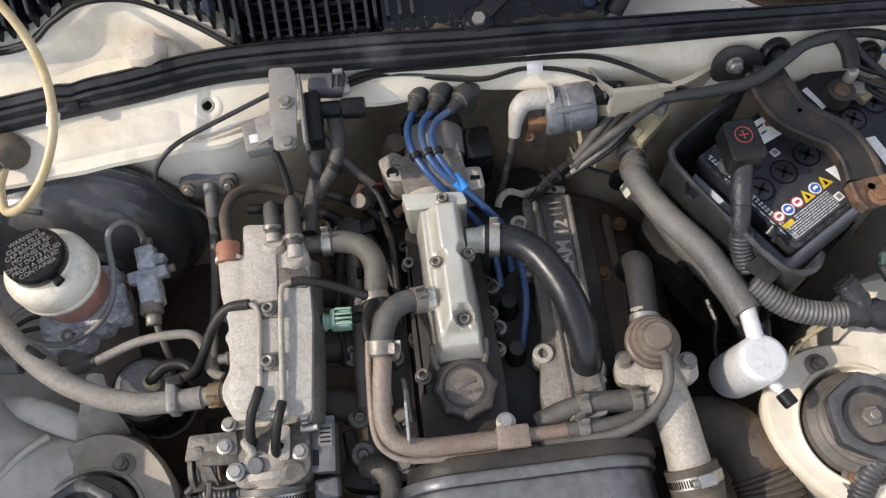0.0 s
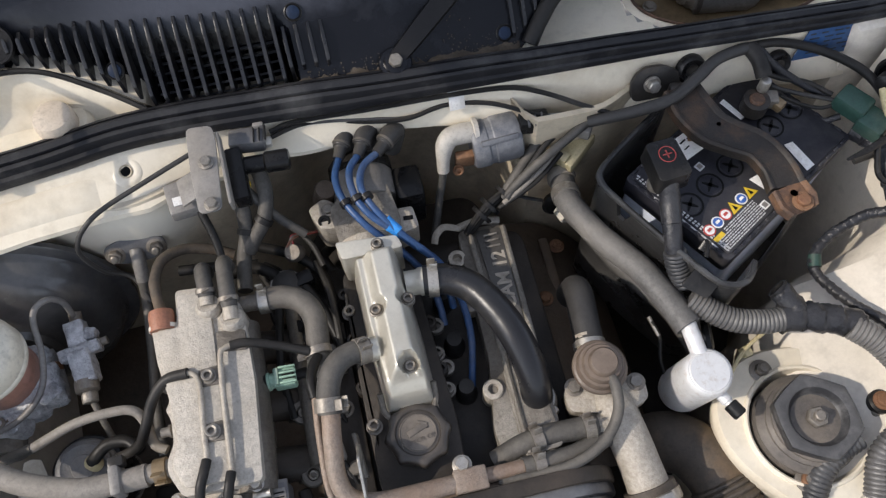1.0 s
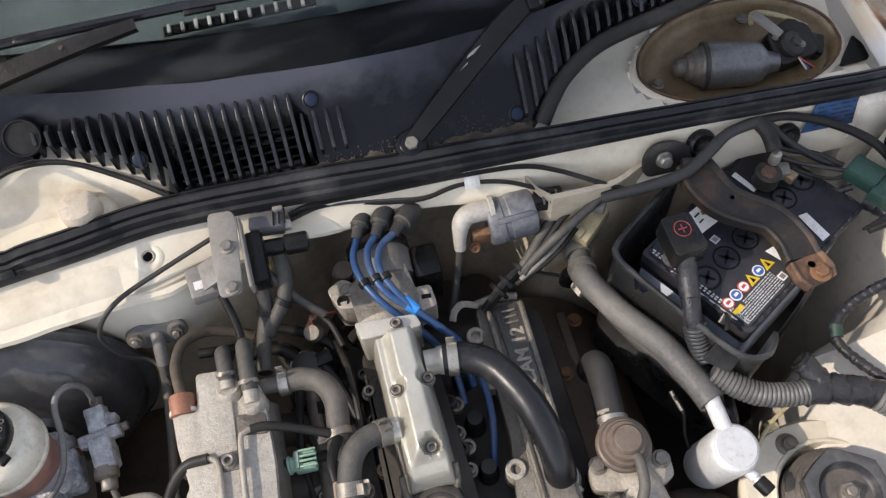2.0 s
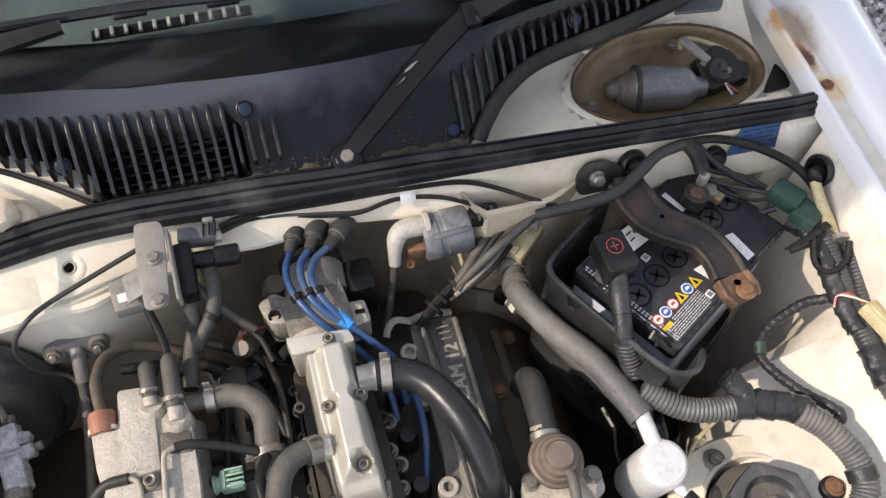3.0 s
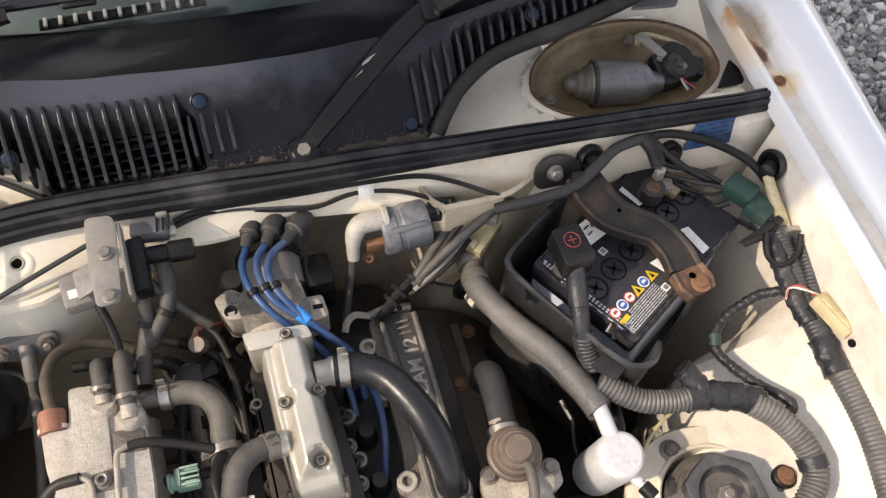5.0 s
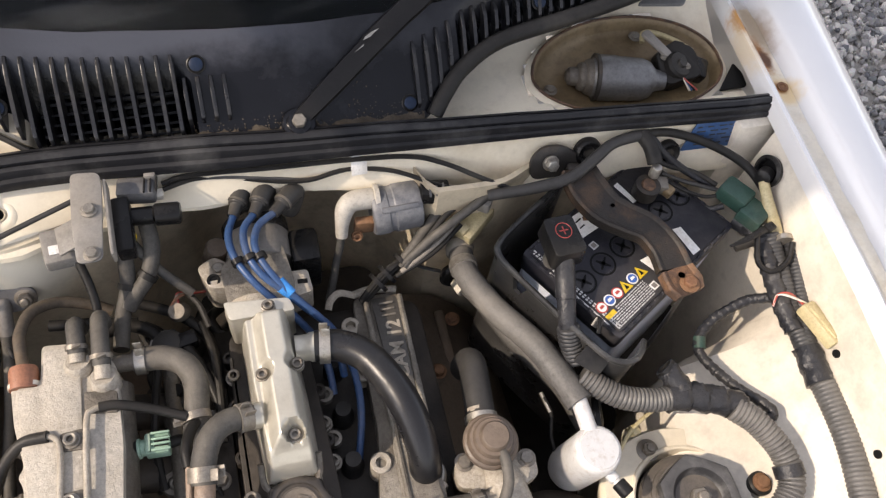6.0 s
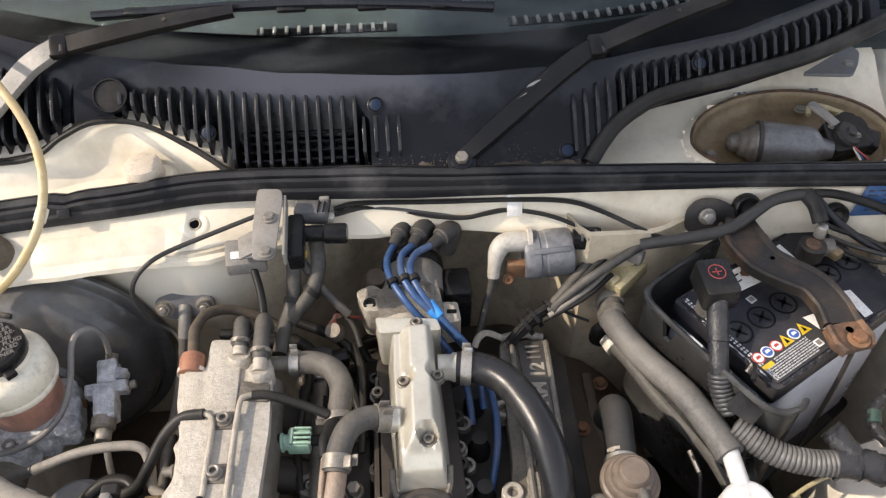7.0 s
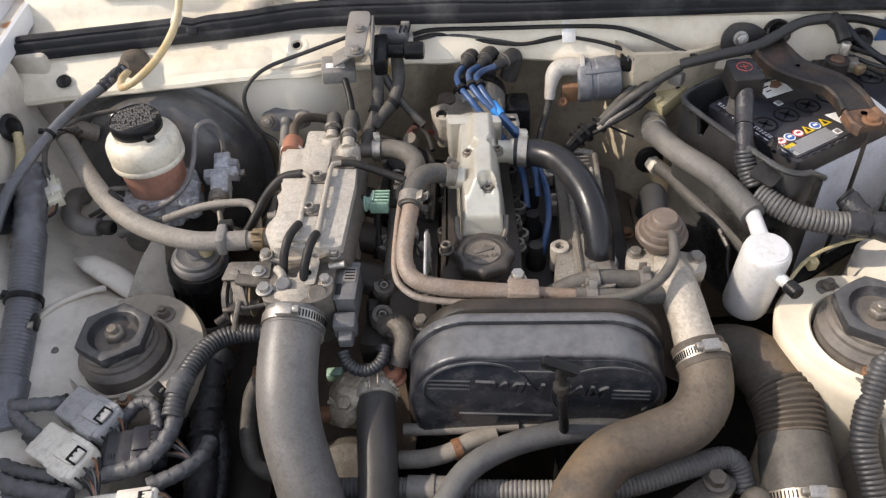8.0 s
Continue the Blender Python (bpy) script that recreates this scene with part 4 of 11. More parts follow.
def build_cowl():
    # white cowl trough behind the seal
    xs = [-0.56 + 0.02 * i for i in range(57)]
    rows = []
    for x in xs:
        y0 = seal_y(x)
        hollow = -0.012 if x > 0.19 else -0.004
        if x < -0.165:
            f = front_y(max(x, -0.46))
            zf, span = cowl_z(f) - 0.006, f - y0
            rows.append([(x, y0 - 0.004, 0.917), (x, y0 + 0.012, 0.917), (x, y0 + span * 0.30, 0.914), (x, y0 + span * 0.62, 0.915), (x, y0 + span * 0.78, 0.915 + (zf - 0.915) * 0.22), (x, y0 + span * 0.92, 0.915 + (zf - 0.915) * 0.75), (x, f + 0.002, zf), (x, 0.46, 0.99)])
            continue
        rows.append([(x, y0 - 0.004, 0.917), (x, y0 + 0.012, 0.917), (x, y0 + 0.02, 0.913 + hollow * 0.3), (x, 0.245, 0.914 + hollow), (x, 0.29, 0.916 + hollow), (x, 0.33, 0.924), (x, 0.36, 0.945), (x, 0.46, 0.97)])
    oval_c, oval_r = Vector((0.437, 0.262)), (0.116, 0.063)
    bm = bmesh.new()
    grid = [[bm.verts.new(p) for p in row] for row in rows]
    for a, b in zip(grid, grid[1:]):
        for i in range(len(a) - 1):
            bm.faces.new((a[i], a[i + 1], b[i + 1], b[i]))
    bmesh.ops.subdivide_edges(bm, edges=bm.edges[:], cuts=2, use_grid_fill=True)
    gone = []
    for f in bm.faces:
        c = f.calc_center_median()
        if ((c.x - oval_c.x) / oval_r[0]) ** 2 + ((c.y - oval_c.y) / oval_r[1]) ** 2 < 1.12 and c.y > seal_y(c.x) + 0.013:
            gone.append(f)
    bmesh.ops.delete(bm, geom=gone, context="FACES")
    solid("cowl_trough", bm, M_CREAM, "cream painted trough under the windscreen", "cowl trough", kind="structure")
    # rolled rim and passivated pan of the motor opening
    rim = []
    for k in range(48):
        a = 2 * math.pi * k / 48
        rim.append(Vector((oval_c.x + oval_r[0] * 0.99 * math.cos(a), max(oval_c.y + oval_r[1] * 0.99 * math.sin(a), seal_y(oval_c.x) + 0.016), 0.9075 + 0.019 * max(0, math.sin(a)))))
    def oval_rings(steps):
        b = bmesh.new()
        rings = [[b.verts.new((oval_c.x + (p.x - oval_c.x) * f, oval_c.y + (p.y - oval_c.y) * f, p.z + dz + 0.0025)) for p in rim] for f, dz in steps]
        for a, c in zip(rings, rings[1:]):
            for k in range(48):
                b.faces.new((a[k], a[(k + 1) % 48], c[(k + 1) % 48], c[k]))
        return b, rings

    flange, _ = oval_rings(((1.07, -0.0065), (1.045, -0.0042), (1.02, -0.0032), (1.0, -0.0030), (0.985, -0.006)))
    solid("motor_opening_flange", flange, M_CREAM, "cream painted lip round the wiper motor opening", "cowl flange", kind="structure")
    pan, rings = oval_rings(((1.0, -0.003), (0.985, -0.004), (0.96, -0.010), (0.92, -0.018), (0.80, -0.023), (0.02, -0.027)))
    pan.faces.new(rings[-1])
    t = thing("wiper_motor", (0.435, 0.25, 0.875), "grey wiper motor on a yellowed oval mounting pan", "wiper motor")
    part("mounting_pan", pan, M_PASSIVE, t, "yellow-brown passivated steel pan")
    edge = bmesh.new()
    sweep(edge, [Vector(p) + Vector((0, 0, 0.0010)) for p in rim + rim[:2]], [0.0016] * 50, 8)
    part("rim", edge, M_RUSTBAR, t, "rust-stained edge")
    part("motor_can", lathe([(0.0, 0.020), (0.0205, 0.020), (0.0240, 0.024), (0.0255, 0.030), (0.0255, 0.046), (0.0248, 0.0475), (0.0235, 0.078), (0.020, 0.086), (0.013, 0.092), (0.010, 0.104), (0.0, 0.105)], (0.372, 0.266, 0.903), (1, -0.24, 0.02), 36), M_MOTOR, t)
    part("end_cap", lathe([(0.0, -0.008), (0.006, -0.008), (0.0095, -0.005), (0.0105, 0.0), (0.0105, 0.004), (0.0145, 0.006), (0.016, 0.009), (0.0160, 0.012), (0.0185, 0.0135), (0.0200, 0.0165), (0.0205, 0.021), (0, 0.021)], (0.372, 0.266, 0.903), (1, -0.24, 0.02), 32), M_ALLOY_DARK, t, "stepped dark end cap")
    part("seam_ring", lathe([(0.0245, 0.022), (0.0262, 0.0225), (0.0262, 0.0265), (0.0245, 0.027)], (0.372, 0.266, 0.903), (1, -0.24, 0.02), 36), M_BRACKET, t)
    gear = slab(rounded([(-0.024, -0.02), (0.022, -0.024), (0.03, 0.006), (0.012, 0.026), (-0.018, 0.02)], 0.01), -0.012, 0.012, pose(0.490, 0.258, 0.908, 18, -8, 10), 0.003)
    part("gearbox", lumpy(gear, 0.0022, 90.0, 2), M_RUBBER, t, "dark greasy gearbox")
    part("arm", slab(rounded([(-0.005, -0.004), (0.034, -0.006), (0.036, 0.006), (-0.004, 0.006)], 0.004), 0.0, 0.004, pose(0.480, 0.266, 0.922, 0, -10, 122), 0.001), M_GREYPL, t)
    part("gear_cover", lathe([(0.016, 0), (0.016, 0.006), (0.0135, 0.009), (0.006, 0.010), (0.005, 0.013), (0, 0.013)], (0.489, 0.252, 0.914), (0.3, -0.35, 1), 24), M_RUBBER, t, "round oily gear cover")
    part("cover_screw", hex_bolt((0.476, 0.262, 0.921), 0.003, 0.003), M_BOLT, t)
    part("cover_screw", hex_bolt((0.499, 0.247, 0.919), 0.003, 0.003), M_BOLT, t)
    part("yellow_sleeve", tube([(0.466, 0.296, 0.912), (0.470, 0.306, 0.916), (0.482, 0.305, 0.917), (0.505, 0.294, 0.913), (0.527, 0.282, 0.905)], 0.0030, 10), M_BEIGECONN, t, "pale yellow wire sleeve")
    for p in ((0.345, 0.258, 0.893), (0.461, 0.306, 0.912)):
        part("bolt", hex_bolt(p, 0.005, 0.004), M_BOLT, t)
    plug = thing("motor_plug", (0.512, 0.252, 0.91), "black wiring plug with white and purple wires", "plug")
    part("plug_body", block((0.512, 0.254, 0.908), (0.034, 0.026, 0.018), (10, 12, -25), 0.004), M_BLACKPL, plug)
    for k, mm in enumerate((M_WHITECONN, M_WIRE, M_BLACKPL, M_REDPRINT)):
        part("wire", tube([(0.496 - 0.002 * k, 0.262, 0.915), (0.487 + 0.002 * k, 0.25, 0.920 - 0.002 * k), (0.492, 0.236, 0.913), (0.50 + 0.003 * k, 0.226, 0.902)], 0.0014, 6), mm, plug)
    hole = thing("drain_slot", (0.55, 0.225, 0.912), "dark triangular drain slot in the cowl corner", "drain slot")
    part("slot", slab(rounded([(0.527, 0.213), (0.563, 0.214), (0.566, 0.234), (0.562, 0.250)], 0.004), 0.9095, 0.9128, bevel=0.0005), M_DARKINK, hole)
    # weatherstrip: a ribbed rubber section
    pts = [(x, y, 0.927 - 0.004 * (x < -0.2)) for x, y in SEAL]
    line = spline(pts, 10)
    bm = bmesh.new()
    shape = [(-0.0160, -0.013), (-0.0165, -0.005), (-0.0155, -0.0025), (-0.0115, -0.0015), (-0.0108, 0.0035), (-0.0098, 0.0062), (-0.0072, 0.0075), (-0.0056, 0.0072), (-0.0050, 0.0046), (-0.0040, 0.0048), (-0.0032, 0.0090), (0.0015, 0.0118), (0.0040, 0.0114), (0.0046, 0.0086), (0.0056, 0.0086), (0.0064, 0.0108), (0.0100, 0.0092), (0.0130, 0.004), (0.0138, -0.013)]
    prev = None
    for p in line:
        sag = 0.0012 * noise.noise(p * 18)
        pinch = -0.004 * math.exp(-((p.x + 0.335) / 0.008) ** 2)
        slim = 1 - 0.42 * float(np.interp(p.x, [0.0, 0.34], [0, 1]))
        ring = [bm.verts.new((p.x, p.y + (a * slim if a < 0 else a), p.z + (b * slim if b < 0 else b) + (sag + pinch if b > 0 else 0))) for a, b in shape]
        if prev:
            for k in range(len(shape) - 1):
                bm.faces.new((prev[k], prev[k + 1], ring[k + 1], ring[k]))
        prev = ring
    strip = solid("hood_weatherstrip", bm, M_SEAL, "black ribbed rubber weatherstrip along the cowl edge", "weatherstrip")
    part("clip", slab(rounded([(-0.006, -0.004), (0.006, -0.004), (0.006, 0.004), (-0.006, 0.004)], 0.002), 0, 0.006, pose(-0.335, 0.185, 0.924, 40, 0, 8), 0.001), M_SEAL, strip)


def build_cowl_panel():
    t = thing("cowl_grille_panel", (0, 0.25, 0.93), "black plastic louvred cowl panel under the windscreen", "cowl panel")
    rows = []
    xs = [-0.46 + 0.01 * i for i in range(99)]
    for x in xs:
        f, r = front_y(x), rear_y(x)
        grille = -0.164 < x < -0.048
        slot = grille
        ribbed = -0.288 < x < -0.040
        row = []
        for k in range(9):
            y = f + (r - f) * k / 8
            dz = -0.046 if slot and 1 <= k <= 4 else -0.046 * ((6.5 - k) / 5.5) ** 1.2 if ribbed and 1 <= k <= 6 else -0.022 if 0.236 < x < 0.50 and 1 <= k <= 6 else -0.020 if x < -0.335 and 1 <= k <= 5 else 0.0
            dz += 0.006 * math.exp(-((k - 8) / 1.5) ** 2)
            row.append((x, y, cowl_z(y) + dz + 0.001 * noise.noise(Vector((x * 20, y * 20, 0))) + 0.0022 * noise.noise(Vector((x * 9, y * 12, 3)))))
        rows.append(row)
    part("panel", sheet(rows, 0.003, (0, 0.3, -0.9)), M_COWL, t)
    # upright louvre blades
    def blade(x, y0, y1, tall=0.0155, lean=0.0):
        b = bmesh.new()
        mid = (y0 + y1) / 2
        deep = 0.042 if -0.29 < x < -0.045 else 0.020
        prof = [(y0 + 0.002, cowl_z(y0) - deep), (y0, cowl_z(y0) + tall * 0.55), (y0 + 0.003, cowl_z(y0) + tall * 0.75), (mid, cowl_z(mid) + tall * 0.7), (y1 - 0.010, cowl_z(y1 - 0.010) + tall * 0.5), (y1, cowl_z(y1)), (y1, cowl_z(y1) - 0.004), (mid, cowl_z(mid) - deep * 0.7)]
        k = len(prof)
        left = [b.verts.new((x - 0.0017, y, z)) for y, z in prof]
        right = [b.verts.new((x + 0.0017 + lean, y, z)) for y, z in prof]
        b.faces.new(left)
        b.faces.new(right[::-1])
        for i in range(k):
            b.faces.new((left[i], left[(i + 1) % k], right[(i + 1) % k], right[i]))
        bmesh.ops.bevel(b, geom=b.edges, offset=0.0005, segments=1, affect="EDGES", profile=0.5)
        part("louvre_blade", b, M_LOUVRE, t)
    x = -0.282
    while x < -0.04:
        f = front_y(x) + (0.006 if x < -0.18 else 0.004)
        blade(x, f, min(rear_y(x) - 0.013, 0.294))
        x += 0.0125
    for x in (-0.036, -0.024, -0.012, 0.0):
        blade(x, 0.231, 0.264)
    for k in range(4):
        blade(0.183 + 0.0125 * k, front_y(0.183 + 0.0125 * k) + 0.007, 0.274 + 0.004 * k)
    x = 0.236
    while x < 0.50:
        blade(x, front_y(x) + 0.003, rear_y(x) - 0.005, 0.013)
        x += 0.0118
    for k in range(9):
        xx = -0.45 + 0.0125 * k
        blade(xx, front_y(xx) + 0.008, rear_y(xx) - 0.02)
    # cross bars below the open grille
    for k in range(6):
        y = 0.236 + 0.0068 * k
        part("grille_bar", block((-0.106, y, cowl_z(y) - 0.017), (0.118, 0.0024, 0.004), (42, 0, 0), 0.0005), M_SEAL, t)
    well = lathe([(0.0155, 0.004), (0.016, 0.006), (0.0175, 0.006), (0.018, 0.0), (0.0, 0.0)], (-0.292, 0.288, cowl_z(0.288) + 0.001), (0, -0.67, 0.74), 28)
    part("fixing_well", well, M_ARM, t)
    part("well_floor", lathe([(0.0145, 0.0), (0.0145, 0.0012), (0.006, 0.0004), (0, 0.0004)], (-0.292, 0.288, cowl_z(0.288) + 0.001), (0, -0.67, 0.74), 24), M_DARKINK, t)
    for p in ((-0.196, 0.256), (-0.023, 0.271), (0.174, 0.228), (0.32, 0.291)):
        c = (p[0], p[1], cowl_z(p[1]) + 0.0015)
        clip = part("fixing_clip", lathe([(0.0088, -0.001), (0.0086, 0.0010), (0.0076, 0.0016), (0.0070, 0.0006), (0, 0.0006)], c, (0, -0.67, 0.74), 24), M_ARM, t)
        part("clip_core", lathe([(0.0062, 0.001), (0.0062, 0.0026), (0.005, 0.0032), (0, 0.0034)], c, (0, -0.67, 0.74), 20), M_SCREW, clip, "blue-grey clip centre")
    # dried mud along the foot of the panel
    mud = thing("dried_mud", (0.05, 0.225, 0.93), "crust of dried brown mud on the cowl foot", "dirt", kind="stuff")
    rng = random.Random(8)
    crumbs = bmesh.new()
    for k in range(300):
        x = rng.choice((rng.gauss(0.13, 0.012), rng.gauss(0.165, 0.016), rng.gauss(0.045, 0.012), rng.gauss(-0.005, 0.02), rng.uniform(-0.04, 0.19)))
        y = front_y(x) + 0.002 + (0.030 if 0.115 < x < 0.145 else 0.013) * rng.random() ** 2.5
        s = rng.uniform(0.0002, 0.0008)
        if -0.05 < x < 0.19:
            slab([(x + s * rng.uniform(0.6, 1.6) * math.cos(q), y + s * rng.uniform(0.6, 1.6) * math.sin(q)) for q in (0.3, 1.5, 2.6, 3.9, 5.1)], cowl_z(y) + 0.0002, cowl_z(y) + 0.0012, bevel=0, bm=crumbs)
    film = []
    for i in range(96):
        x = -0.05 + 0.0025 * i
        y = front_y(x)
        w = max(0.0004, 0.0042 + 0.006 * noise.noise(Vector((x * 60, 2, 0))) + 0.003 * noise.noise(Vector((x * 210, 5, 0))))
        film.append([(x, y - 0.002, cowl_z(y - 0.002) + 0.0016), (x, y + w * 0.5, cowl_z(y + w * 0.5) + 0.0017), (x, y + w, cowl_z(y + w) + 0.0009)])
    part("mud_film", sheet(film, 0.0004, (0, 0.3, -0.9)), M_MUD, mud)
    part("crumbs", crumbs, M_MUD, mud)
    # moulding along the right-hand edge
    mould = [(0.196, 0.213, 0.930), (0.210, 0.228, 0.944), (0.232, 0.246, 0.958), (0.274, 0.263, 0.973), (0.358, 0.275, 0.985), (0.439, 0.290, 0.997), (0.525, 0.316, 1.018)]
    part("edge_moulding", tube(mould, 0.0085, 12), M_RUBBER, t, "black rubber edge moulding")
    part("left_moulding", tube([(-0.171, 0.222, 0.930), (-0.213, 0.245, 0.950), (-0.263, 0.266, 0.968), (-0.31, 0.268, 0.972), (-0.345, 0.258, 0.962), (-0.38, 0.243, 0.948), (-0.46, 0.243, 0.946)], 0.0028, 8), M_RUBBER, t)
    tab = slab(rounded([(0.445, 0.304), (0.522, 0.356), (0.526, 0.340), (0.513, 0.315), (0.500, 0.297)], 0.006), 0.960, 0.964, bevel=0.001)
    part("corner_tab", tab, M_GREYDARK, t)
    part("tab_bolt", hex_bolt((0.503, 0.318, 0.964), 0.004, 0.003), M_GREYDARK, t)


def build_windscreen():
    slope = 0.52

    def gz(y):
        return 0.990 + slope * (y - 0.292)

    xs = [-0.62 + 0.04 * i for i in range(32)]
    rows = []
    for k in range(7):
        s = k / 6
        rows.append([(x, rear_y(min(max(x, -0.46), 0.52)) - 0.004 + 0.62 * s, gz(rear_y(min(max(x, -0.46), 0.52)) - 0.004 + 0.62 * s) + 0.0) for x in xs])
    w = thing("window_windscreen", (0, 0.3, 0.99), "tinted laminated windscreen of the car", "windscreen", kind="structure")
    pane = part("pane", sheet(rows, 0.004, (0, 0.45, -0.9)), M_GLASS, w)
    pane.visible_shadow = False
    # dotted black ceramic band along the glass foot
    rows = [[(x, rear_y(min(max(x, -0.46), 0.52)) - 0.004 + q, gz(rear_y(min(max(x, -0.46), 0.52)) - 0.004 + q) - 0.006) for x in xs] for q in (0.0, 0.025, 0.054)]
    part("shade_band", sheet(rows, 0.001, (0, 0.45, -0.9)), M_DASHDARK, w, "black printed band at the foot of the glass")
    # dashboard behind the glass
    d = thing("dashboard", (0, 0.5, 0.93), "grey-green vinyl dashboard with demister slots behind the windscreen", "dashboard")
    rows = []
    for k in range(9):
        s = k / 8
        rows.append([(x, rear_y(min(max(x, -0.46), 0.52)) + 0.02 + 0.52 * s, 0.955 + 0.10 * s ** 0.6) for x in xs])
    part("top_pad", sheet(rows, 0.01, (0, 0, -1)), M_DASH, d)
    for x0, x1, rise in ((-0.150, 0.004, 0.0), (0.128, 0.345, 0.030)):
        def vent_at(q):
            u = (q - x0) / (x1 - x0)
            return Vector((q, 0.376 + rise * u * u, 1.0012))

        steps = [x0 + (x1 - x0) * j / 12 for j in range(13)]
        strip = part("demister_vent", bar([vent_at(q) for q in steps], [0.0055] * 13, [(-1, -0.002), (-1, 0.0), (1, 0.0), (1, -0.002)], (0, -0.2, 1), 2), M_DASHDARK, d)
        k = x0 + 0.006
        while k < x1:
            part("vent_fin", block(vent_at(k) + Vector((0, 0, 0.0014)), (0.0034, 0.010, 0.004), (12, 0, 6 * rise / 0.03), 0.0006), M_GREYPL, strip)
            k += 0.0135
    # added backdrop, coloured near-black for the unlit cabin
    solid("cabin_bulkhead", block((0, 1.05, 0.7), (1.2, 0.02, 1.0), bevel=0.004), M_DASHDARK, "near-black backdrop standing in for the unlit cabin behind the dashboard", "cabin", kind="structure")
    # roof line closing the cabin far out of view
    rows = [[(x, 0.90 + 0.25 * k, 1.31 + 0.02 * k) for x in xs] for k in range(5)]
    solid("roof_panel", sheet(rows, 0.01, (0, 0, -1)), M_WHITE, "white painted roof panel of the car", "roof", kind="structure")
    for s in (-1, 1):
        solid("a_pillar", tube([(0.63 * s, 0.33, 0.98), (0.60 * s, 0.65, 1.16), (0.56 * s, 0.95, 1.31)], 0.022, 10), M_WHITE, "white painted windscreen pillar", "pillar", kind="structure")


def build_wipers():
    def wiper(pivot, knee, tip, name_label, blade_line, base_pale):
        t = thing("windscreen_wiper", pivot, name_label, "wiper", "windscreen wipers")
        p, k, e = Vector(pivot), Vector(knee), Vector(tip)
        part("pivot_nut", hex_bolt(p + Vector((0, -0.003, 0.007)), 0.0062, 0.007, (0, -0.35, 0.94), False), M_BOLT, t, "grey pivot nut")
        part("pivot_boss", lathe([(0.0165, -0.008), (0.0165, 0.002), (0.0150, 0.004), (0.0120, 0.0045), (0.0115, 0.0065), (0.0095, 0.0075), (0, 0.0078)], p, (0, -0.35, 0.94), 20), M_COWL, t)
        lift = (0.0, -0.5, 0.87)
        bend = k.lerp(p, 0.34) + Vector((0.002 if pivot[0] > 0 else -0.004, 0.004, 0.006))
        part("arm_head", bar([p + Vector((0, 0, 0.005)), p.lerp(bend, 0.35) + Vector((0, 0, 0.004)), bend, bend.lerp(k, 0.55) + Vector((0, 0, 0.002)), k + Vector((0, 0, 0.001))], [0.0080, 0.0100, 0.0112, 0.0110, 0.0100], CHANNEL, lift), M_GREYPL if base_pale else M_ARM, t)
        d = (e - k).normalized()
        part("hinge", block(k + d * 0.004, (0.017, 0.025, 0.010), (24, 0, math.degrees(math.atan2(d.y, d.x))), 0.002), M_ARM, t)
        part("hinge_pin", tube([k + Vector((0.004, 0.012, 0.004)), k + Vector((0.010, -0.012, 0.002))], 0.0022, 8), M_BRACKET, t)
        part("arm", bar([k, k.lerp(e, 0.35) + Vector((0, 0, 0.003)), k.lerp(e, 0.7) + Vector((0, 0, 0.003)), e], [0.0100, 0.0095, 0.0080, 0.0055], CHANNEL, lift), M_ARM, t)
        part("rivet", lathe([(0.0024, 0), (0.0022, 0.0012), (0, 0.0015)], k.lerp(e, 0.62) + Vector((0, 0, 0.0055)), lift, 10), M_BRACKET, t)
        if blade_line:
            part("blade_carrier", tube(blade_line, 0.0045, 8, 6), M_COWL, t)
            part("blade_rubber", tube([Vector(q) + Vector((0, 0.004, -0.006)) for q in blade_line], 0.003, 6, 6), M_SEAL, t)
            a, b = Vector(blade_line[0]), Vector(blade_line[-1])
            for f in (0.12, 0.3, 0.5, 0.7, 0.88):
                part("bridge", block(a.lerp(b, f) + Vector((0, 0, 0.003)), (0.03, 0.009, 0.006), (25, 0, 0), 0.002), M_BLACKPL, t)

    wiper((0.062, 0.217, 0.936), (0.207, 0.303, 1.010), (0.345, 0.312, 1.058), "black wiper arm with scratched paint, parked on the cowl", None, False)
    wiper((-0.425, 0.252, 0.972), (-0.338, 0.309, 1.035), (-0.160, 0.330, 1.056), "black wiper arm with pale worn base and long blade", [(-0.310, 0.357, 1.042), (-0.200, 0.348, 1.050), (-0.090, 0.342, 1.054), (0.010, 0.333, 1.054), (0.104, 0.325, 1.050)], True)
    sc = thing("paint_chip", (0.142, 0.262, 0.99), "bare silver scratches on the wiper arm", "scratch")
    for outline, m in (([(-0.010, -0.001), (0.0, -0.0018), (0.012, 0.0), (0.004, 0.0012), (-0.006, 0.0008)], pose(0.139, 0.266, 0.9945, 30, 0, 34)), ([(-0.007, 0.0), (0.006, -0.0008), (0.008, 0.0004)], pose(0.127, 0.257, 0.9865, 30, 0, 40))):
        part("scratch", slab(outline, 0, 0.0006, m, 0), M_STEEL, sc)


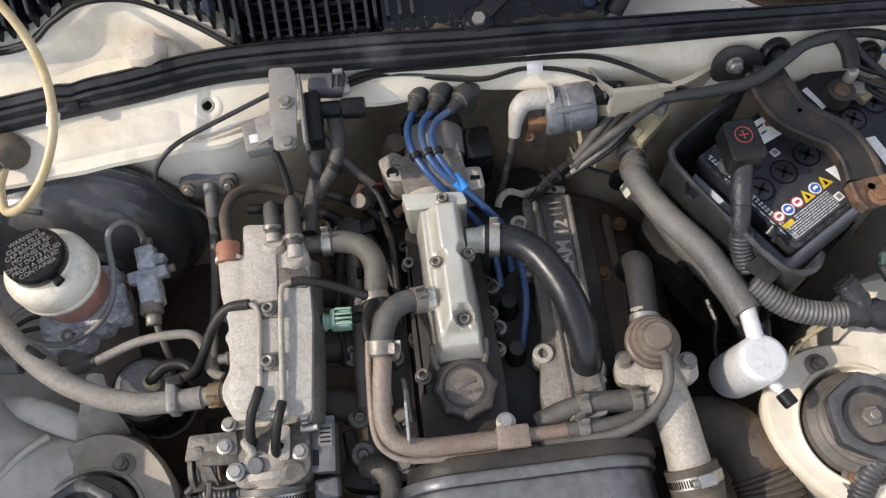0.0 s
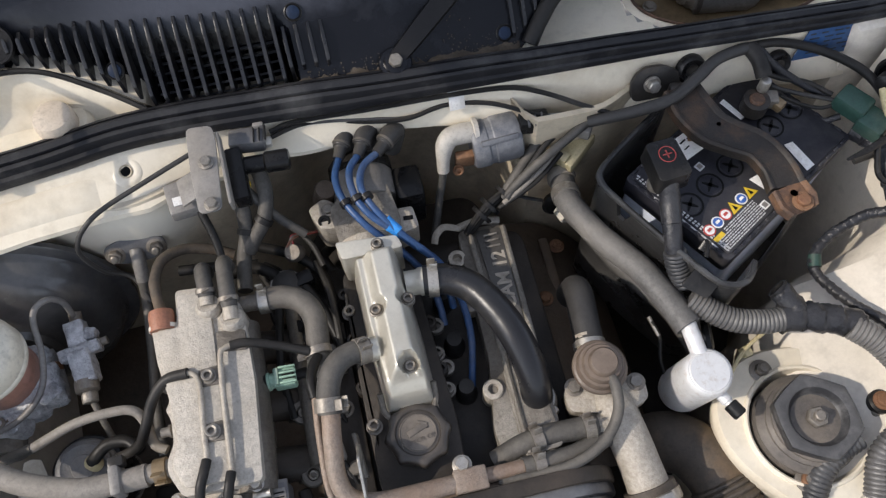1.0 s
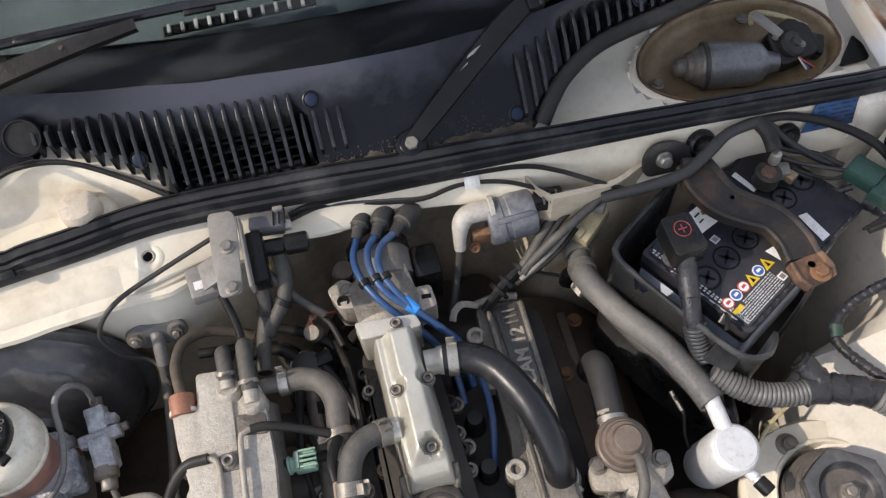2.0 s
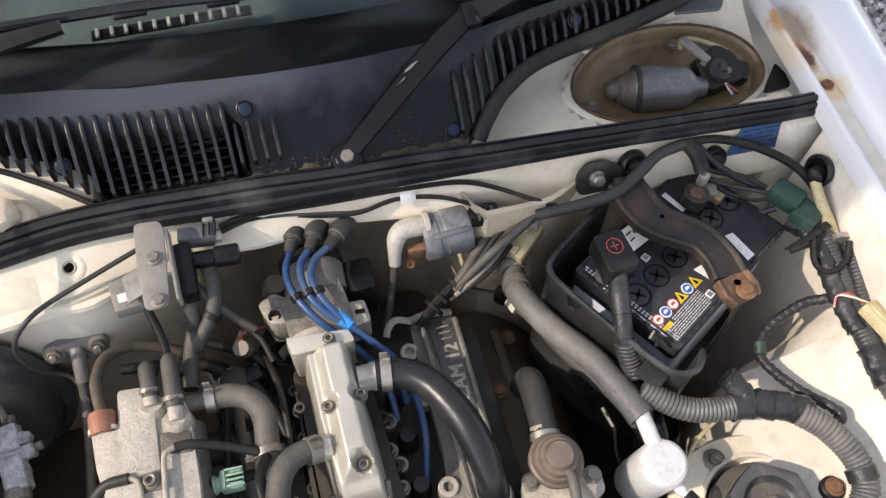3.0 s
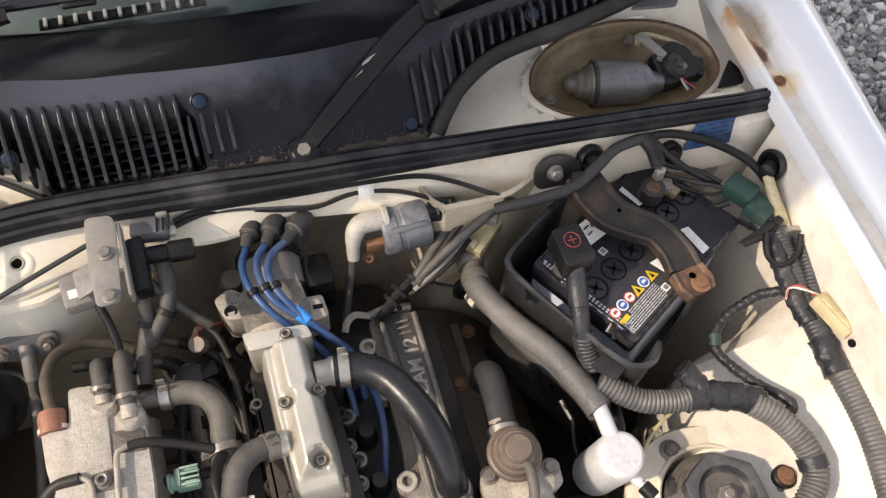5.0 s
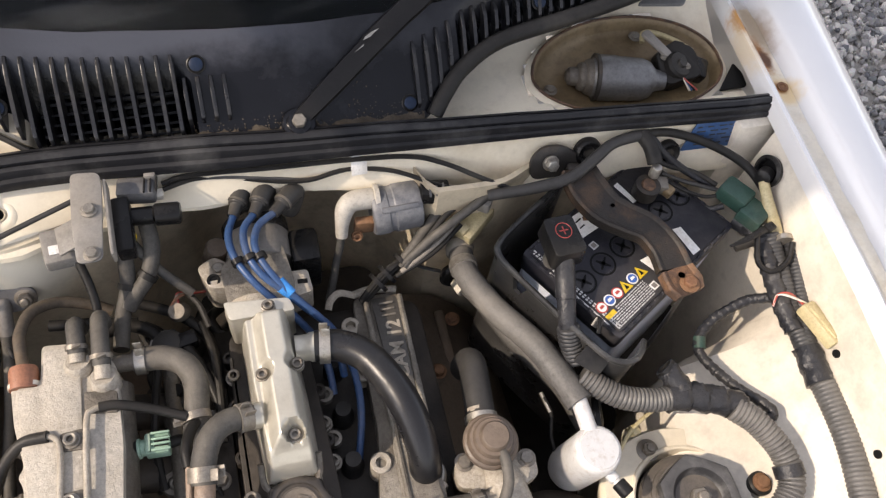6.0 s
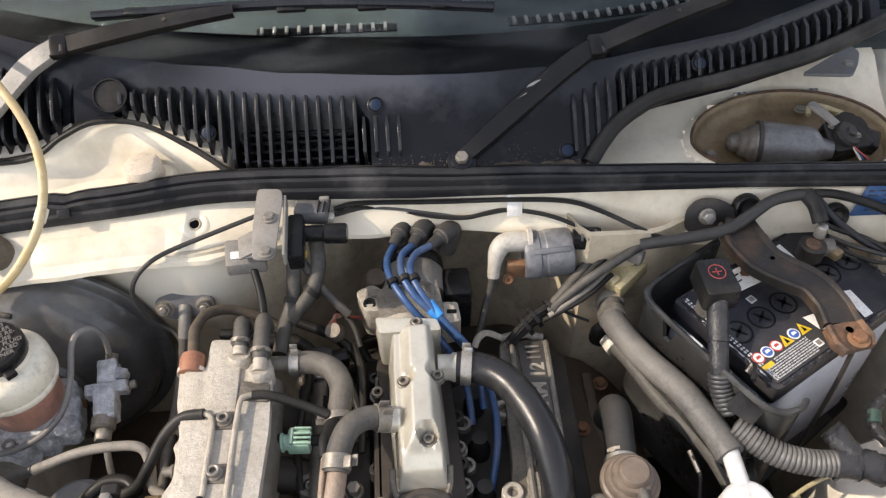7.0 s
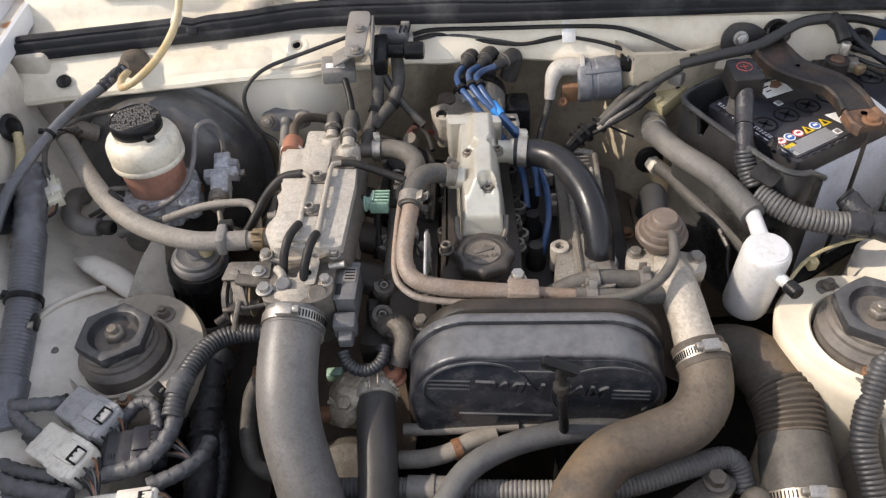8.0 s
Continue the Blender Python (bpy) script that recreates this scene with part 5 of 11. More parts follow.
def tower(side, cx, cy):
    """A suspension tower with its rubber mount, nuts and bellows."""
    name = "tower_right" if side > 0 else "tower_left"
    s = 0.88 if side > 0 else 0.78
    prof = [(0.060, -0.30), (0.064, -0.12), (0.071, -0.05), (0.0775, -0.016), (0.0785, -0.006), (0.0755, 0.0), (0.070 * s, 0.0), (0.0690 * s, 0.0032), (0.0665 * s, 0.0042), (0.0645 * s, 0.0030), (0.0620 * s, -0.006), (0.060 * s, -0.02), (0.058 * s, -0.03)]
    bm = bmesh.new()
    prev, seg = None, 56
    for r, h in prof:
        ring = []
        for k in range(seg):
            a = 2 * math.pi * k / seg
            lobes = 1 + (0.04 * math.cos(3 * (a - 0.5 * side)) + 0.12 * max(0, math.cos(a - (2.2 if side > 0 else 0.9))) if r > 0.07 else 0)
            ring.append(bm.verts.new((cx + 0.004 * side + r * lobes * math.cos(a), cy + r * lobes * math.sin(a), 0.764 + h)))
        if prev:
            for k in range(seg):
                bm.faces.new((prev[k], prev[(k + 1) % seg], ring[(k + 1) % seg], ring[k]))
        prev = ring
    solid(name, bm, M_CREAM if side > 0 else M_TURRET, "painted suspension turret with brown stains", "suspension turret", kind="structure")
    if side < 0:
        skirt = bmesh.new()
        sweep(skirt, [Vector((cx - 0.004, cy, z)) for z in (0.46, 0.58, 0.66, 0.715)], [0.066, 0.0675, 0.0715, 0.0775], 48)
        solid("turret_skirt", skirt, M_DARK, "near-black skirt round the side of the turret", "underseal", kind="structure")
    t = thing("strut_mount", (cx, cy, 0.765), "black rubber strut top mount with hexagonal cap and central nut", "strut mount", "strut mounts")
    part("bellows", lathe([(r * s, h) for r, h in [(0.054, -0.03), (0.0560, -0.006), (0.0560, 0.001), (0.0540, 0.006), (0.0545, 0.010), (0.056, 0.013), (0.0525, 0.017), (0.0490, 0.020), (0.0490, 0.024), (0.0455, 0.027), (0.0455, 0.031), (0.040, 0.033)]], (cx, cy, 0.762), seg=44), M_BELLOWS, t, "grey-brown dusty rubber bellows")
    cap = bmesh.new()
    seg, prev = 72, None
    for r, h in ((0.036, 0.024), (0.0440, 0.0255), (0.0455, 0.027), (0.0460, 0.036), (0.0450, 0.0385), (0.0425, 0.0395), (0.0345, 0.0395), (0.0320, 0.0385), (0.0290, 0.033), (0.025, 0.0285), (0.019, 0.0270), (0.010, 0.0270), (0.0, 0.0270)):
        ring = []
        for k in range(seg if r > 0 else 1):
            a = 2 * math.pi * k / seg
            hexa = 1.0
            if r > 0.040:
                q = (a + math.pi / 6) % (math.pi / 3) - math.pi / 6
                edge = 0.88 if side < 0 else 0.72
                hexa = 1 - edge + edge * math.cos(math.pi / 6) / math.cos(q) * 1.06
            ring.append(cap.verts.new((cx + r * s * hexa * math.cos(a), cy + r * s * hexa * math.sin(a), 0.765 + h)))
        if prev:
            for k in range(seg):
                f = list(dict.fromkeys((prev[k], prev[(k + 1) % seg], ring[(k + 1) % len(ring)], ring[k % len(ring)])))
                cap.faces.new(f)
        prev = ring
    part("hex_cap", cap, M_MOUNT, t)
    part("washer", lathe([(0.0125, 0), (0.0125, 0.002), (0, 0.002)], (cx, cy, 0.7925), seg=24), M_BOLT, t)
    part("nut", hex_bolt((cx, cy, 0.7935), 0.0092, 0.010, washer=False), M_BOLT, t)
    part("rod_end", lathe([(0.0052, 0), (0.0052, 0.0125), (0.0042, 0.0135), (0, 0.0135)], (cx, cy, 0.7955), seg=20), M_BOLT, t)
    spots = [(-0.018, 0.062), (-0.019, -0.049), (0.068, -0.006)] if side > 0 else [(0.025, 0.053), (0.019, -0.060), (-0.07, 0.0)]
    for dx, dy in spots:
        n = thing("turret_nut", (cx + dx, cy + dy, 0.764), "weathered flange nut on suspension turret", "nut", "turret nuts")
        part("flange", lathe([(0.0115, 0), (0.0115, 0.0016), (0.0105, 0.002), (0, 0.002)], (cx + dx, cy + dy, 0.7645), seg=24), M_BOLT, n)
        part("nut", hex_bolt((cx + dx, cy + dy, 0.766), 0.0062, 0.0075, washer=False), M_RUST if dy < -0.03 else M_BOLT, n)
        part("stud", lathe([(0.004, 0), (0.004, 0.011), (0, 0.0115)], (cx + dx, cy + dy, 0.766), seg=14), M_BOLT, n)


def build_floor():
    bm = sheet([[(-0.6, y, 0.42), (-0.2, y, 0.40), (0.2, y, 0.40), (0.6, y, 0.42)] for y in (-0.62, -0.3, 0.0, 0.25)], 0.004)
    solid("bay_floor", bm, M_DARK, "oily dark undertray below the engine", "undertray", kind="structure")
    bm = block((0.0, -0.46, 0.60), (1.05, 0.03, 0.42), bevel=0.008)
    solid("radiator_support", bm, M_DARK, "dark radiator and front panel at the nose", "radiator panel", kind="structure")
    block_m = slab(rounded([(-0.085, -0.185), (0.16, -0.185), (0.165, 0.10), (-0.07, 0.10)], 0.02), 0.42, 0.765, bevel=0.006)
    solid("engine_block", block_m, M_DARK, "oily dark engine block and cylinder head", "engine")
    # bell housing and gearbox mass
    solid("gearbox", slab(rounded([(-0.10, 0.10), (0.16, 0.10), (0.13, 0.19), (-0.06, 0.19)], 0.02), 0.42, 0.70, bevel=0.02, steps=3), M_DARK, "dark oily gearbox housing behind the engine", "gearbox")
    # left dark floor shelf under the master cylinder, right brown heat shield
    rows = [[(x, y, 0.60 + 0.06 * (y < -0.02) * 0 + 0.004 * noise.noise(Vector((x * 14, y * 14, 1)))) for x in np.linspace(-0.40, -0.08, 14)] for y in np.linspace(-0.20, 0.17, 14)]
    solid("side_shelf", sheet(rows, 0.004), M_BROWNMETAL, "brown dirty frame shelf beside the engine", "frame shelf", kind="structure")
    rows = []
    for i in range(16):
        v = i / 15
        y = -0.16 + 0.30 * v
        rows.append([(0.145 + 0.13 * u, y, 0.70 - 0.12 * u * u + 0.02 * math.sin(3 * v) + 0.003 * noise.noise(Vector((u * 6, v * 6, 2)))) for u in np.linspace(0, 1, 10)])
    hs = thing("heat_shield", (0.21, 0.0, 0.66), "brown discoloured exhaust heat shield beside the engine", "heat shield")
    part("plate", sheet(rows, 0.003), M_BROWNMETAL, hs)
    for x, y, z in ((0.165, -0.09, 0.705), (0.178, 0.03, 0.712), (0.215, 0.10, 0.690), (0.225, -0.03, 0.668)):
        part("bolt", hex_bolt((x, y, z), 0.006, 0.007), M_RUST, hs)
    part("stiffening_bead", tube([(0.185, -0.13, 0.690), (0.195, -0.03, 0.696), (0.200, 0.11, 0.696)], 0.006, 10, flat=0.6), M_BROWNMETAL, hs)

# ---- the engine and what hangs on it ----
def build_cam_cover():
    t = thing("cam_cover", (0.0, 0.0, 0.80), "champagne painted cast cam cover with breather stubs", "cam cover")
    base = slab(rounded([(-0.036, 0.075), (0.036, 0.070), (0.043, -0.10), (0.040, -0.155), (-0.040, -0.155), (-0.040, -0.02)], 0.012), 0.77, 0.806, bevel=0.004)
    part("lower_cover", base, M_DARK, t, "dark oily lower cover")
    def ease(a, z0, v):
        s = min(max((v - a) / (z0 - a), 0.0), 1.0)
        return s * s * (3 - 2 * s)

    pockets = ((-0.0085, 0.000), (0.0225, 0.004), (0.0105, -0.0600))
    rows = []
    for j in range(81):
        y = 0.066 - 0.156 * j / 80
        lo, hi = -0.026 + 0.004 * ease(0.0, -0.08, y), 0.028 + 0.003 * ease(0.06, -0.04, y)
        row = []
        for i in range(49):
            x = lo + (hi - lo) * i / 48
            d = min(x - lo, hi - x, 0.066 - y, y + 0.090)
            ridge = min(x + 0.012, 0.0255 - x, 0.064 - y, y + 0.072)
            z = 0.800 + 0.064 * ease(0.0, 0.010, d) + 0.017 * ease(0.0, 0.012, ridge)
            z -= 0.020 * ease(-0.066, -0.088, y) * ease(0.0, 0.010, d)
            for px, py in pockets:
                r = math.hypot(x - px, y - py)
                z = min(z, 0.8655 + 0.020 * ease(0.0068, 0.0125, r) + (0.02 if r > 0.0125 else 0))
            row.append((x, y, z))
        rows.append(row)
    part("upper_cover", sheet(rows, 0.004), M_COVER, t, sharp=60.0)
    rib = slab(rounded([(-0.034, 0.080), (0.026, 0.074), (0.030, 0.06), (-0.03, 0.06)], 0.004), 0.81, 0.862, bevel=0.004)
    part("rear_flange", rib, M_COVER, t)
    part("rear_collar", lathe([(0.030, -0.004), (0.031, 0.004), (0.029, 0.006), (0.0, 0.006)], (-0.004, 0.082, 0.828), (0, 1, 0), 32), M_ALLOY, t)
    part("front_lip", tube([(-0.022, -0.070, 0.838), (-0.021, -0.086, 0.826), (-0.010, -0.0915, 0.822), (0.016, -0.0915, 0.822), (0.026, -0.086, 0.826), (0.028, -0.070, 0.838)], 0.0030, 8), M_ALLOY_DARK, t)
    for x, y, z in ((-0.0085, 0.000, 0.8650), (0.0225, 0.004, 0.8650), (0.0105, -0.0600, 0.8650), (0.006, 0.066, 0.866)):
        part("screw_boss", lathe([(0.0066, -0.004), (0.0064, 0.0016), (0.0056, 0.002), (0.005, 0.001), (0, 0.001)], (x, y, z), seg=24), M_BOLT, t)
        part("socket_screw", cup_screw((x, y, z - 0.001), 0.0048, 0.005), M_BOLT, t)
    part("breather_stub", lathe([(0.0, 0), (0.0125, 0), (0.0125, 0.012), (0.014, 0.014), (0.014, 0.022), (0, 0.022)], (0.024, 0.0275, 0.846), (1, -0.05, 0), 28), M_COVER, t)
    part("breather_stub", lathe([(0.0, 0), (0.0115, 0), (0.0115, 0.016), (0, 0.016)], (-0.014, -0.034, 0.860), (-1, -0.05, 0.1), 24), M_COVER, t)
    # stepped ribs below the cover front
    for k in range(5):
        part("cooling_rib", block((-0.018 + 0.009 * k, -0.094, 0.815), (0.004, 0.014, 0.012), (0, 0, 0), 0.001), M_ALLOY_DARK, t)
    for x, y, z in ((0.042, -0.068, 0.79), (-0.034, -0.092, 0.812), (0.040, -0.030, 0.79), (-0.036, 0.03, 0.80)):
        part("flange_bolt", cup_screw((x, y, z), 0.0058, 0.009), M_BOLT, t)
    for k in range(6):
        part("gasket_tab", lathe([(0.0068, -0.012), (0.0068, 0.004), (0.0058, 0.005), (0.0036, 0.005), (0.0030, 0.001), (0, 0.001)], (0.040 if k % 2 else -0.038, 0.052 - 0.05 * (k // 2), 0.796), seg=18), M_DARK, t)
    part("side_rail", block((-0.0345, -0.03, 0.800), (0.006, 0.16, 0.012), (0, 0, 0.5), 0.002), M_ALLOY_DARK, t)
    cap = thing("oil_filler_cap", (-0.003, -0.108, 0.815), "dark brown moulded oil filler cap with scalloped edge", "oil cap")
    bm = bmesh.new()
    prev, seg = None, 72
    for r, h in ((0.026, 0.0), (0.0288, 0.002), (0.0296, 0.004), (0.0296, 0.0105), (0.0284, 0.0138), (0.0262, 0.0155), (0.0235, 0.0160), (0.0212, 0.0155), (0.0198, 0.0135), (0.0, 0.0135)):
        ring = []
        for k in range(seg if r > 0 else 1):
            a = 2 * math.pi * k / seg
            f = 1 + ((0.055 * math.cos(8 * a) + 0.014 * math.cos(16 * a)) * min(1.0, (r - 0.0215) / 0.005) if r > 0.0215 else 0)
            ring.append(bm.verts.new((0.004 + r * f * math.cos(a), -0.110 + r * f * math.sin(a), 0.812 + h)))
        if prev:
            for k in range(seg):
                bm.faces.new(list(dict.fromkeys((prev[k], prev[(k + 1) % seg], ring[(k + 1) % len(ring)], ring[k % len(ring)]))))
        prev = ring
    part("cap_body", bm, M_OILCAP, cap)
    part("face_disc", lathe([(0.0172, 0.0), (0.0170, 0.0006), (0, 0.0006)], (0.004, -0.110, 0.8252), seg=32), M_BELLOWS, cap, "dusty grey-brown centre")
    part("lettering", lettering("MOTOR OIL", 0.0062, pose(0.004, -0.117, 0.8258, 0, 0, 8), 0.0008), M_BELLOWS, cap)
    can = block((0.004, -0.107, 0.8262), (0.020, 0.006, 0.0014), (0, 0, 20), 0.0006)
    block((0.010, -0.102, 0.8264), (0.010, 0.0025, 0.0014), (0, 0, -25), 0.0005, bm=can)
    part("oil_can_emblem", can, M_BELLOWS, cap)
    ring = bmesh.new()
    sweep(ring, [Vector((0.004 + 0.0168 * math.cos(q), -0.110 + 0.0168 * math.sin(q), 0.8258)) for q in np.linspace(0, 2 * math.pi, 41)], [0.0007] * 41, 6)
    part("face_ring", ring, M_BELLOWS, cap)
    part("oil_drop", lathe([(0.0016, 0), (0.0014, 0.0012), (0, 0.0014)], (0.013, -0.1065, 0.8255), seg=10), M_OILCAP, cap)
    solid("filler_neck", lathe([(0.03, 0.765), (0.027, 0.79), (0.025, 0.813), (0, 0.813)], (0.004, -0.110, 0), seg=32), M_ALLOY_DARK, "dark cast oil filler neck under the cap", "filler neck")


def build_second_cover():
    t = thing("valve_cover", (0.10, -0.01, 0.78), "dusty cast valve cover with raised lettering", "valve cover")
    m = Matrix(((1, 0, 0, 0), (0, 1, 0, 0), (0.05, -0.12, 1, 0.0), (0, 0, 0, 1)))
    outline = rounded([(0.094, 0.105), (0.142, 0.103), (0.143, 0.06), (0.131, -0.06), (0.136, -0.125), (0.122, -0.155), (0.078, -0.155), (0.074, -0.12), (0.088, -0.05), (0.091, 0.06)], 0.008)
    part("cover_body", slab(outline, 0.745, 0.785, m, 0.004), M_ALLOYMID, t)
    for k in range(2):
        a, b = ((0.106, 0.096), (0.100, -0.150)) if k else ((0.1425, 0.096), (0.1335, -0.085))
        part("edge_rib", tube([(*a, 0.788 + 0.05 * a[0] - 0.12 * a[1]), (*b, 0.788 + 0.05 * b[0] - 0.12 * b[1])], 0.0032, 8), M_ALLOYMID, t)
    ridge = rounded([(0.112, 0.098), (0.140, 0.096), (0.131, -0.055), (0.112, -0.055)], 0.005)
    part("raised_panel", slab(ridge, 0.78, 0.789, m, 0.002), M_PANEL, t, "dark recessed panel behind the letters")
    for k, yy in enumerate((0.088, 0.081, 0.074)):
        part("raised_bar", block((0.1265, yy, 0.7862), (0.015, 0.0024, 0.004), (7, 0, 0), 0.0006), M_ALLOYMID, t)
    part("letters", lettering("TWIN CAM 12", 0.0205, Matrix.Translation((0.1245, 0.002, 0.7945)) @ pose(0, 0, 0, 0, 0, 90 - 4) @ pose(0, 0, 0, 0, 7, 0), 0.0016, 0.0005), M_ALLOY, t, "raised cast letters")
    part("front_pad", slab(rounded([(0.098, -0.062), (0.130, -0.062), (0.132, -0.15), (0.094, -0.152)], 0.006), 0.783, 0.788, m, 0.002), M_ALLOYMID, t)
    for x, y, z in ((0.0835, -0.081, 0.802), (0.086, 0.072, 0.780), (0.088, 0.018, 0.782)):
        lug = lathe([(0.010, -0.03), (0.010, 0.0), (0.009, 0.001), (0.0052, 0.001), (0.0045, -0.006), (0, -0.006)], (x, y, z), seg=24)
        part("bolt_lug", lug, M_ALLOY, t)
    part("breather_boss", lathe([(0.0, -0.012), (0.022, -0.012), (0.0215, 0.0), (0.0205, 0.003), (0.0175, 0.004), (0.0175, 0.0), (0, 0)], (0.121, -0.099, 0.792), (0, 0.1, 1), 32), M_ALLOYMID, t)
    worm_clamp((0.122, -0.0985, 0.793), (0, -0.1, -1), 0.0166, (0.5, -1, 0))
    part("rear_hook", tube([(0.096, 0.104, 0.785), (0.080, 0.106, 0.792), (0.070, 0.100, 0.790), (0.066, 0.092, 0.786)], 0.004, 8, flat=0.6), M_ALLOY, t)
    part("rear_rim", tube([(0.096, 0.109, 0.776), (0.118, 0.111, 0.779), (0.142, 0.107, 0.777)], 0.0045, 10), M_ALLOY, t)
    hose = thing("breather_hose", (0.044, 0.028, 0.843), "thick satin black rubber breather hose between the covers", "hose")
    part("hose", tube([(0.042, 0.027, 0.845), (0.064, 0.023, 0.846), (0.086, 0.007, 0.848), (0.103, -0.023, 0.848), (0.114, -0.053, 0.842), (0.1205, -0.080, 0.826), (0.122, -0.095, 0.808), (0.122, -0.099, 0.792)], 0.0152, 24, 8), M_HOSE_CLEAN, hose)
    part("end_cuff", tube([(0.122, -0.096, 0.803), (0.122, -0.099, 0.790)], 0.0162, 24), M_HOSE_CLEAN, hose)
    spring_clamp((0.051, 0.026, 0.846), (1, -0.15, 0), 0.0162, (0, 0.4, 1), 0.010, M_STEEL)
    # black plug caps and dark valley between the covers
    valley = thing("plug_valley", (0.06, -0.01, 0.77), "dark valley with spark plug boots between the covers", "spark plugs")
    for y in (0.03, -0.02, -0.07):
        part("plug_boot", lathe([(0.011, 0), (0.011, 0.012), (0.008, 0.016), (0.0075, 0.03), (0, 0.031)], (0.060, y, 0.765), seg=18), M_RUBBER, valley)
    for y in (0.0, -0.045):
        part("stud_ring", lathe([(0.008, 0), (0.008, 0.008), (0.005, 0.008), (0.005, 0.002), (0, 0.002)], (0.046, y, 0.782), seg=18), M_BOLT, valley)


def build_distributor():
    t = thing("distributor", (0.0, 0.135, 0.80), "grey cast ignition distributor at the rear of the head", "distributor")
    part("housing", slab(rounded([(-0.030, 0.086), (0.028, 0.086), (0.036, 0.10), (0.030, 0.15), (-0.012, 0.155), (-0.034, 0.13)], 0.008), 0.772, 0.838, bevel=0.007, steps=3), M_ALLOYMID, t)
    part("left_lug", slab(rounded([(-0.056, 0.140), (-0.038, 0.150), (-0.020, 0.135), (-0.028, 0.112), (-0.046, 0.114)], 0.006), 0.79, 0.832, bevel=0.005, steps=3), M_ALLOY, t)
    part("lug_hole", lathe([(0.0065, -0.001), (0.0065, 0.0012), (0.0042, 0.0012), (0.0038, -0.0005), (0, -0.0005)], (-0.041, 0.122, 0.8325), (0, -0.5, 1), 20), M_DARKINK, t)
    part("lug_bolt", hex_bolt((-0.035, 0.134, 0.832), 0.005, 0.005), M_BOLT, t)
    part("right_lug", slab(rounded([(0.026, 0.118), (0.050, 0.117), (0.052, 0.092), (0.030, 0.088)], 0.004), 0.80, 0.834, bevel=0.003), M_ALLOY, t)
    part("lug_slot", block((0.043, 0.104, 0.8345), (0.010, 0.005, 0.001), (0, 0, -5), 0.0004), M_DARKINK, t)
    part("body", lathe([(0.034, 0), (0.034, 0.03), (0.031, 0.034), (0.031, 0.05), (0.026, 0.054), (0, 0.054)], (0.006, 0.142, 0.812), (0, 1, 0.12), 36), M_GREYPL, t)
    part("cap", lathe([(0.034, 0), (0.034, 0.012), (0.028, 0.020), (0, 0.022)], (0.006, 0.176, 0.816), (0, 1, 0.12), 36), M_BLACKPL, t)
    part("side_can", lathe([(0.012, 0), (0.012, 0.03), (0.010, 0.034), (0, 0.034)], (-0.040, 0.166, 0.80), (0.2, -0.2, 1), 20), M_BROWNMETAL, t, "rust-brown vacuum unit")
    # plain black block put in for the shadow beside the distributor
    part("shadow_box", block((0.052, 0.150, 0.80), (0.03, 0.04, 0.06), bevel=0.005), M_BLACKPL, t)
    wires = [
        [(-0.0125, 0.171, 0.868), (-0.020, 0.146, 0.871), (-0.017, 0.119, 0.874), (-0.004, 0.093, 0.870), (0.011, 0.079, 0.856), (0.030, 0.064, 0.838), (0.048, 0.044, 0.815), (0.054, 0.022, 0.798), (0.055, 0.0, 0.785)],
        [(0.0075, 0.168, 0.870), (-0.005, 0.148, 0.874), (-0.005, 0.118, 0.879), (0.005, 0.096, 0.874), (0.022, 0.082, 0.862), (0.043, 0.067, 0.842), (0.064, 0.055, 0.815), (0.076, 0.016, 0.806), (0.077, -0.023, 0.792), (0.066, -0.070, 0.775)],
        [(0.027, 0.166, 0.870), (0.009, 0.151, 0.872), (0.003, 0.123, 0.879), (0.013, 0.097, 0.873), (0.033, 0.074, 0.857), (0.058, 0.051, 0.835), (0.066, 0.03, 0.81), (0.068, 0.015, 0.79)],
    ]
    tips = ((-0.001, 0.197, 0.871), (0.020, 0.192, 0.872), (0.047, 0.187, 0.869))
    for w, tip in zip(wires, tips):
        lead = thing("ignition_lead", w[0], "blue silicone ignition lead with dusty black boot", "ignition lead", "ignition leads")
        part("lead", tube(w, 0.0037, 10, 8), M_WIRE, lead)
        a, b = Vector(w[0]), Vector(tip)
        out = (b - a).normalized()
        part("boot", tube([a - out * 0.002, a.lerp(b, 0.35), a.lerp(b, 0.45), b, b + out * 0.003 + Vector((0, 0, -0.006)), b + Vector((-0.004, 0.002, -0.03))], [0.0056, 0.0066, 0.0090, 0.0108, 0.0112, 0.0112], 16, 6), M_HOSE_DARK, lead, "dusty black rubber boot")
        part("boot_ring", lathe([(0.0085, -0.0012), (0.0100, -0.0012), (0.0100, 0.0012), (0.0085, 0.0012)], a.lerp(b, 0.5), out, 18), M_HOSE, lead)
    tie = thing("lead_separator", (-0.005, 0.113, 0.876), "black cable tie holding the blue leads", "cable tie")
    for c in ((-0.0145, 0.113, 0.874), (-0.003, 0.1125, 0.879), (0.0065, 0.1125, 0.8785)):
        part("loop", lathe([(0.0040, -0.0028), (0.0062, -0.0028), (0.0062, 0.0028), (0.0040, 0.0028)], c, (0.35, -1, -0.1), 16), M_BLACKPL, tie)
    band2 = thing("blue_tape", (0.024, 0.086, 0.868), "bright blue tape wrapped round two ignition leads", "tape")
    part("wrap", tube([(0.020, 0.0905, 0.8675), (0.030, 0.078, 0.8605)], 0.0046, 12), M_BLUETAPE, band2)
    part("wrap", tube([(0.020, 0.084, 0.8645), (0.031, 0.0765, 0.8545)], 0.0046, 12), M_BLUETAPE, band2)


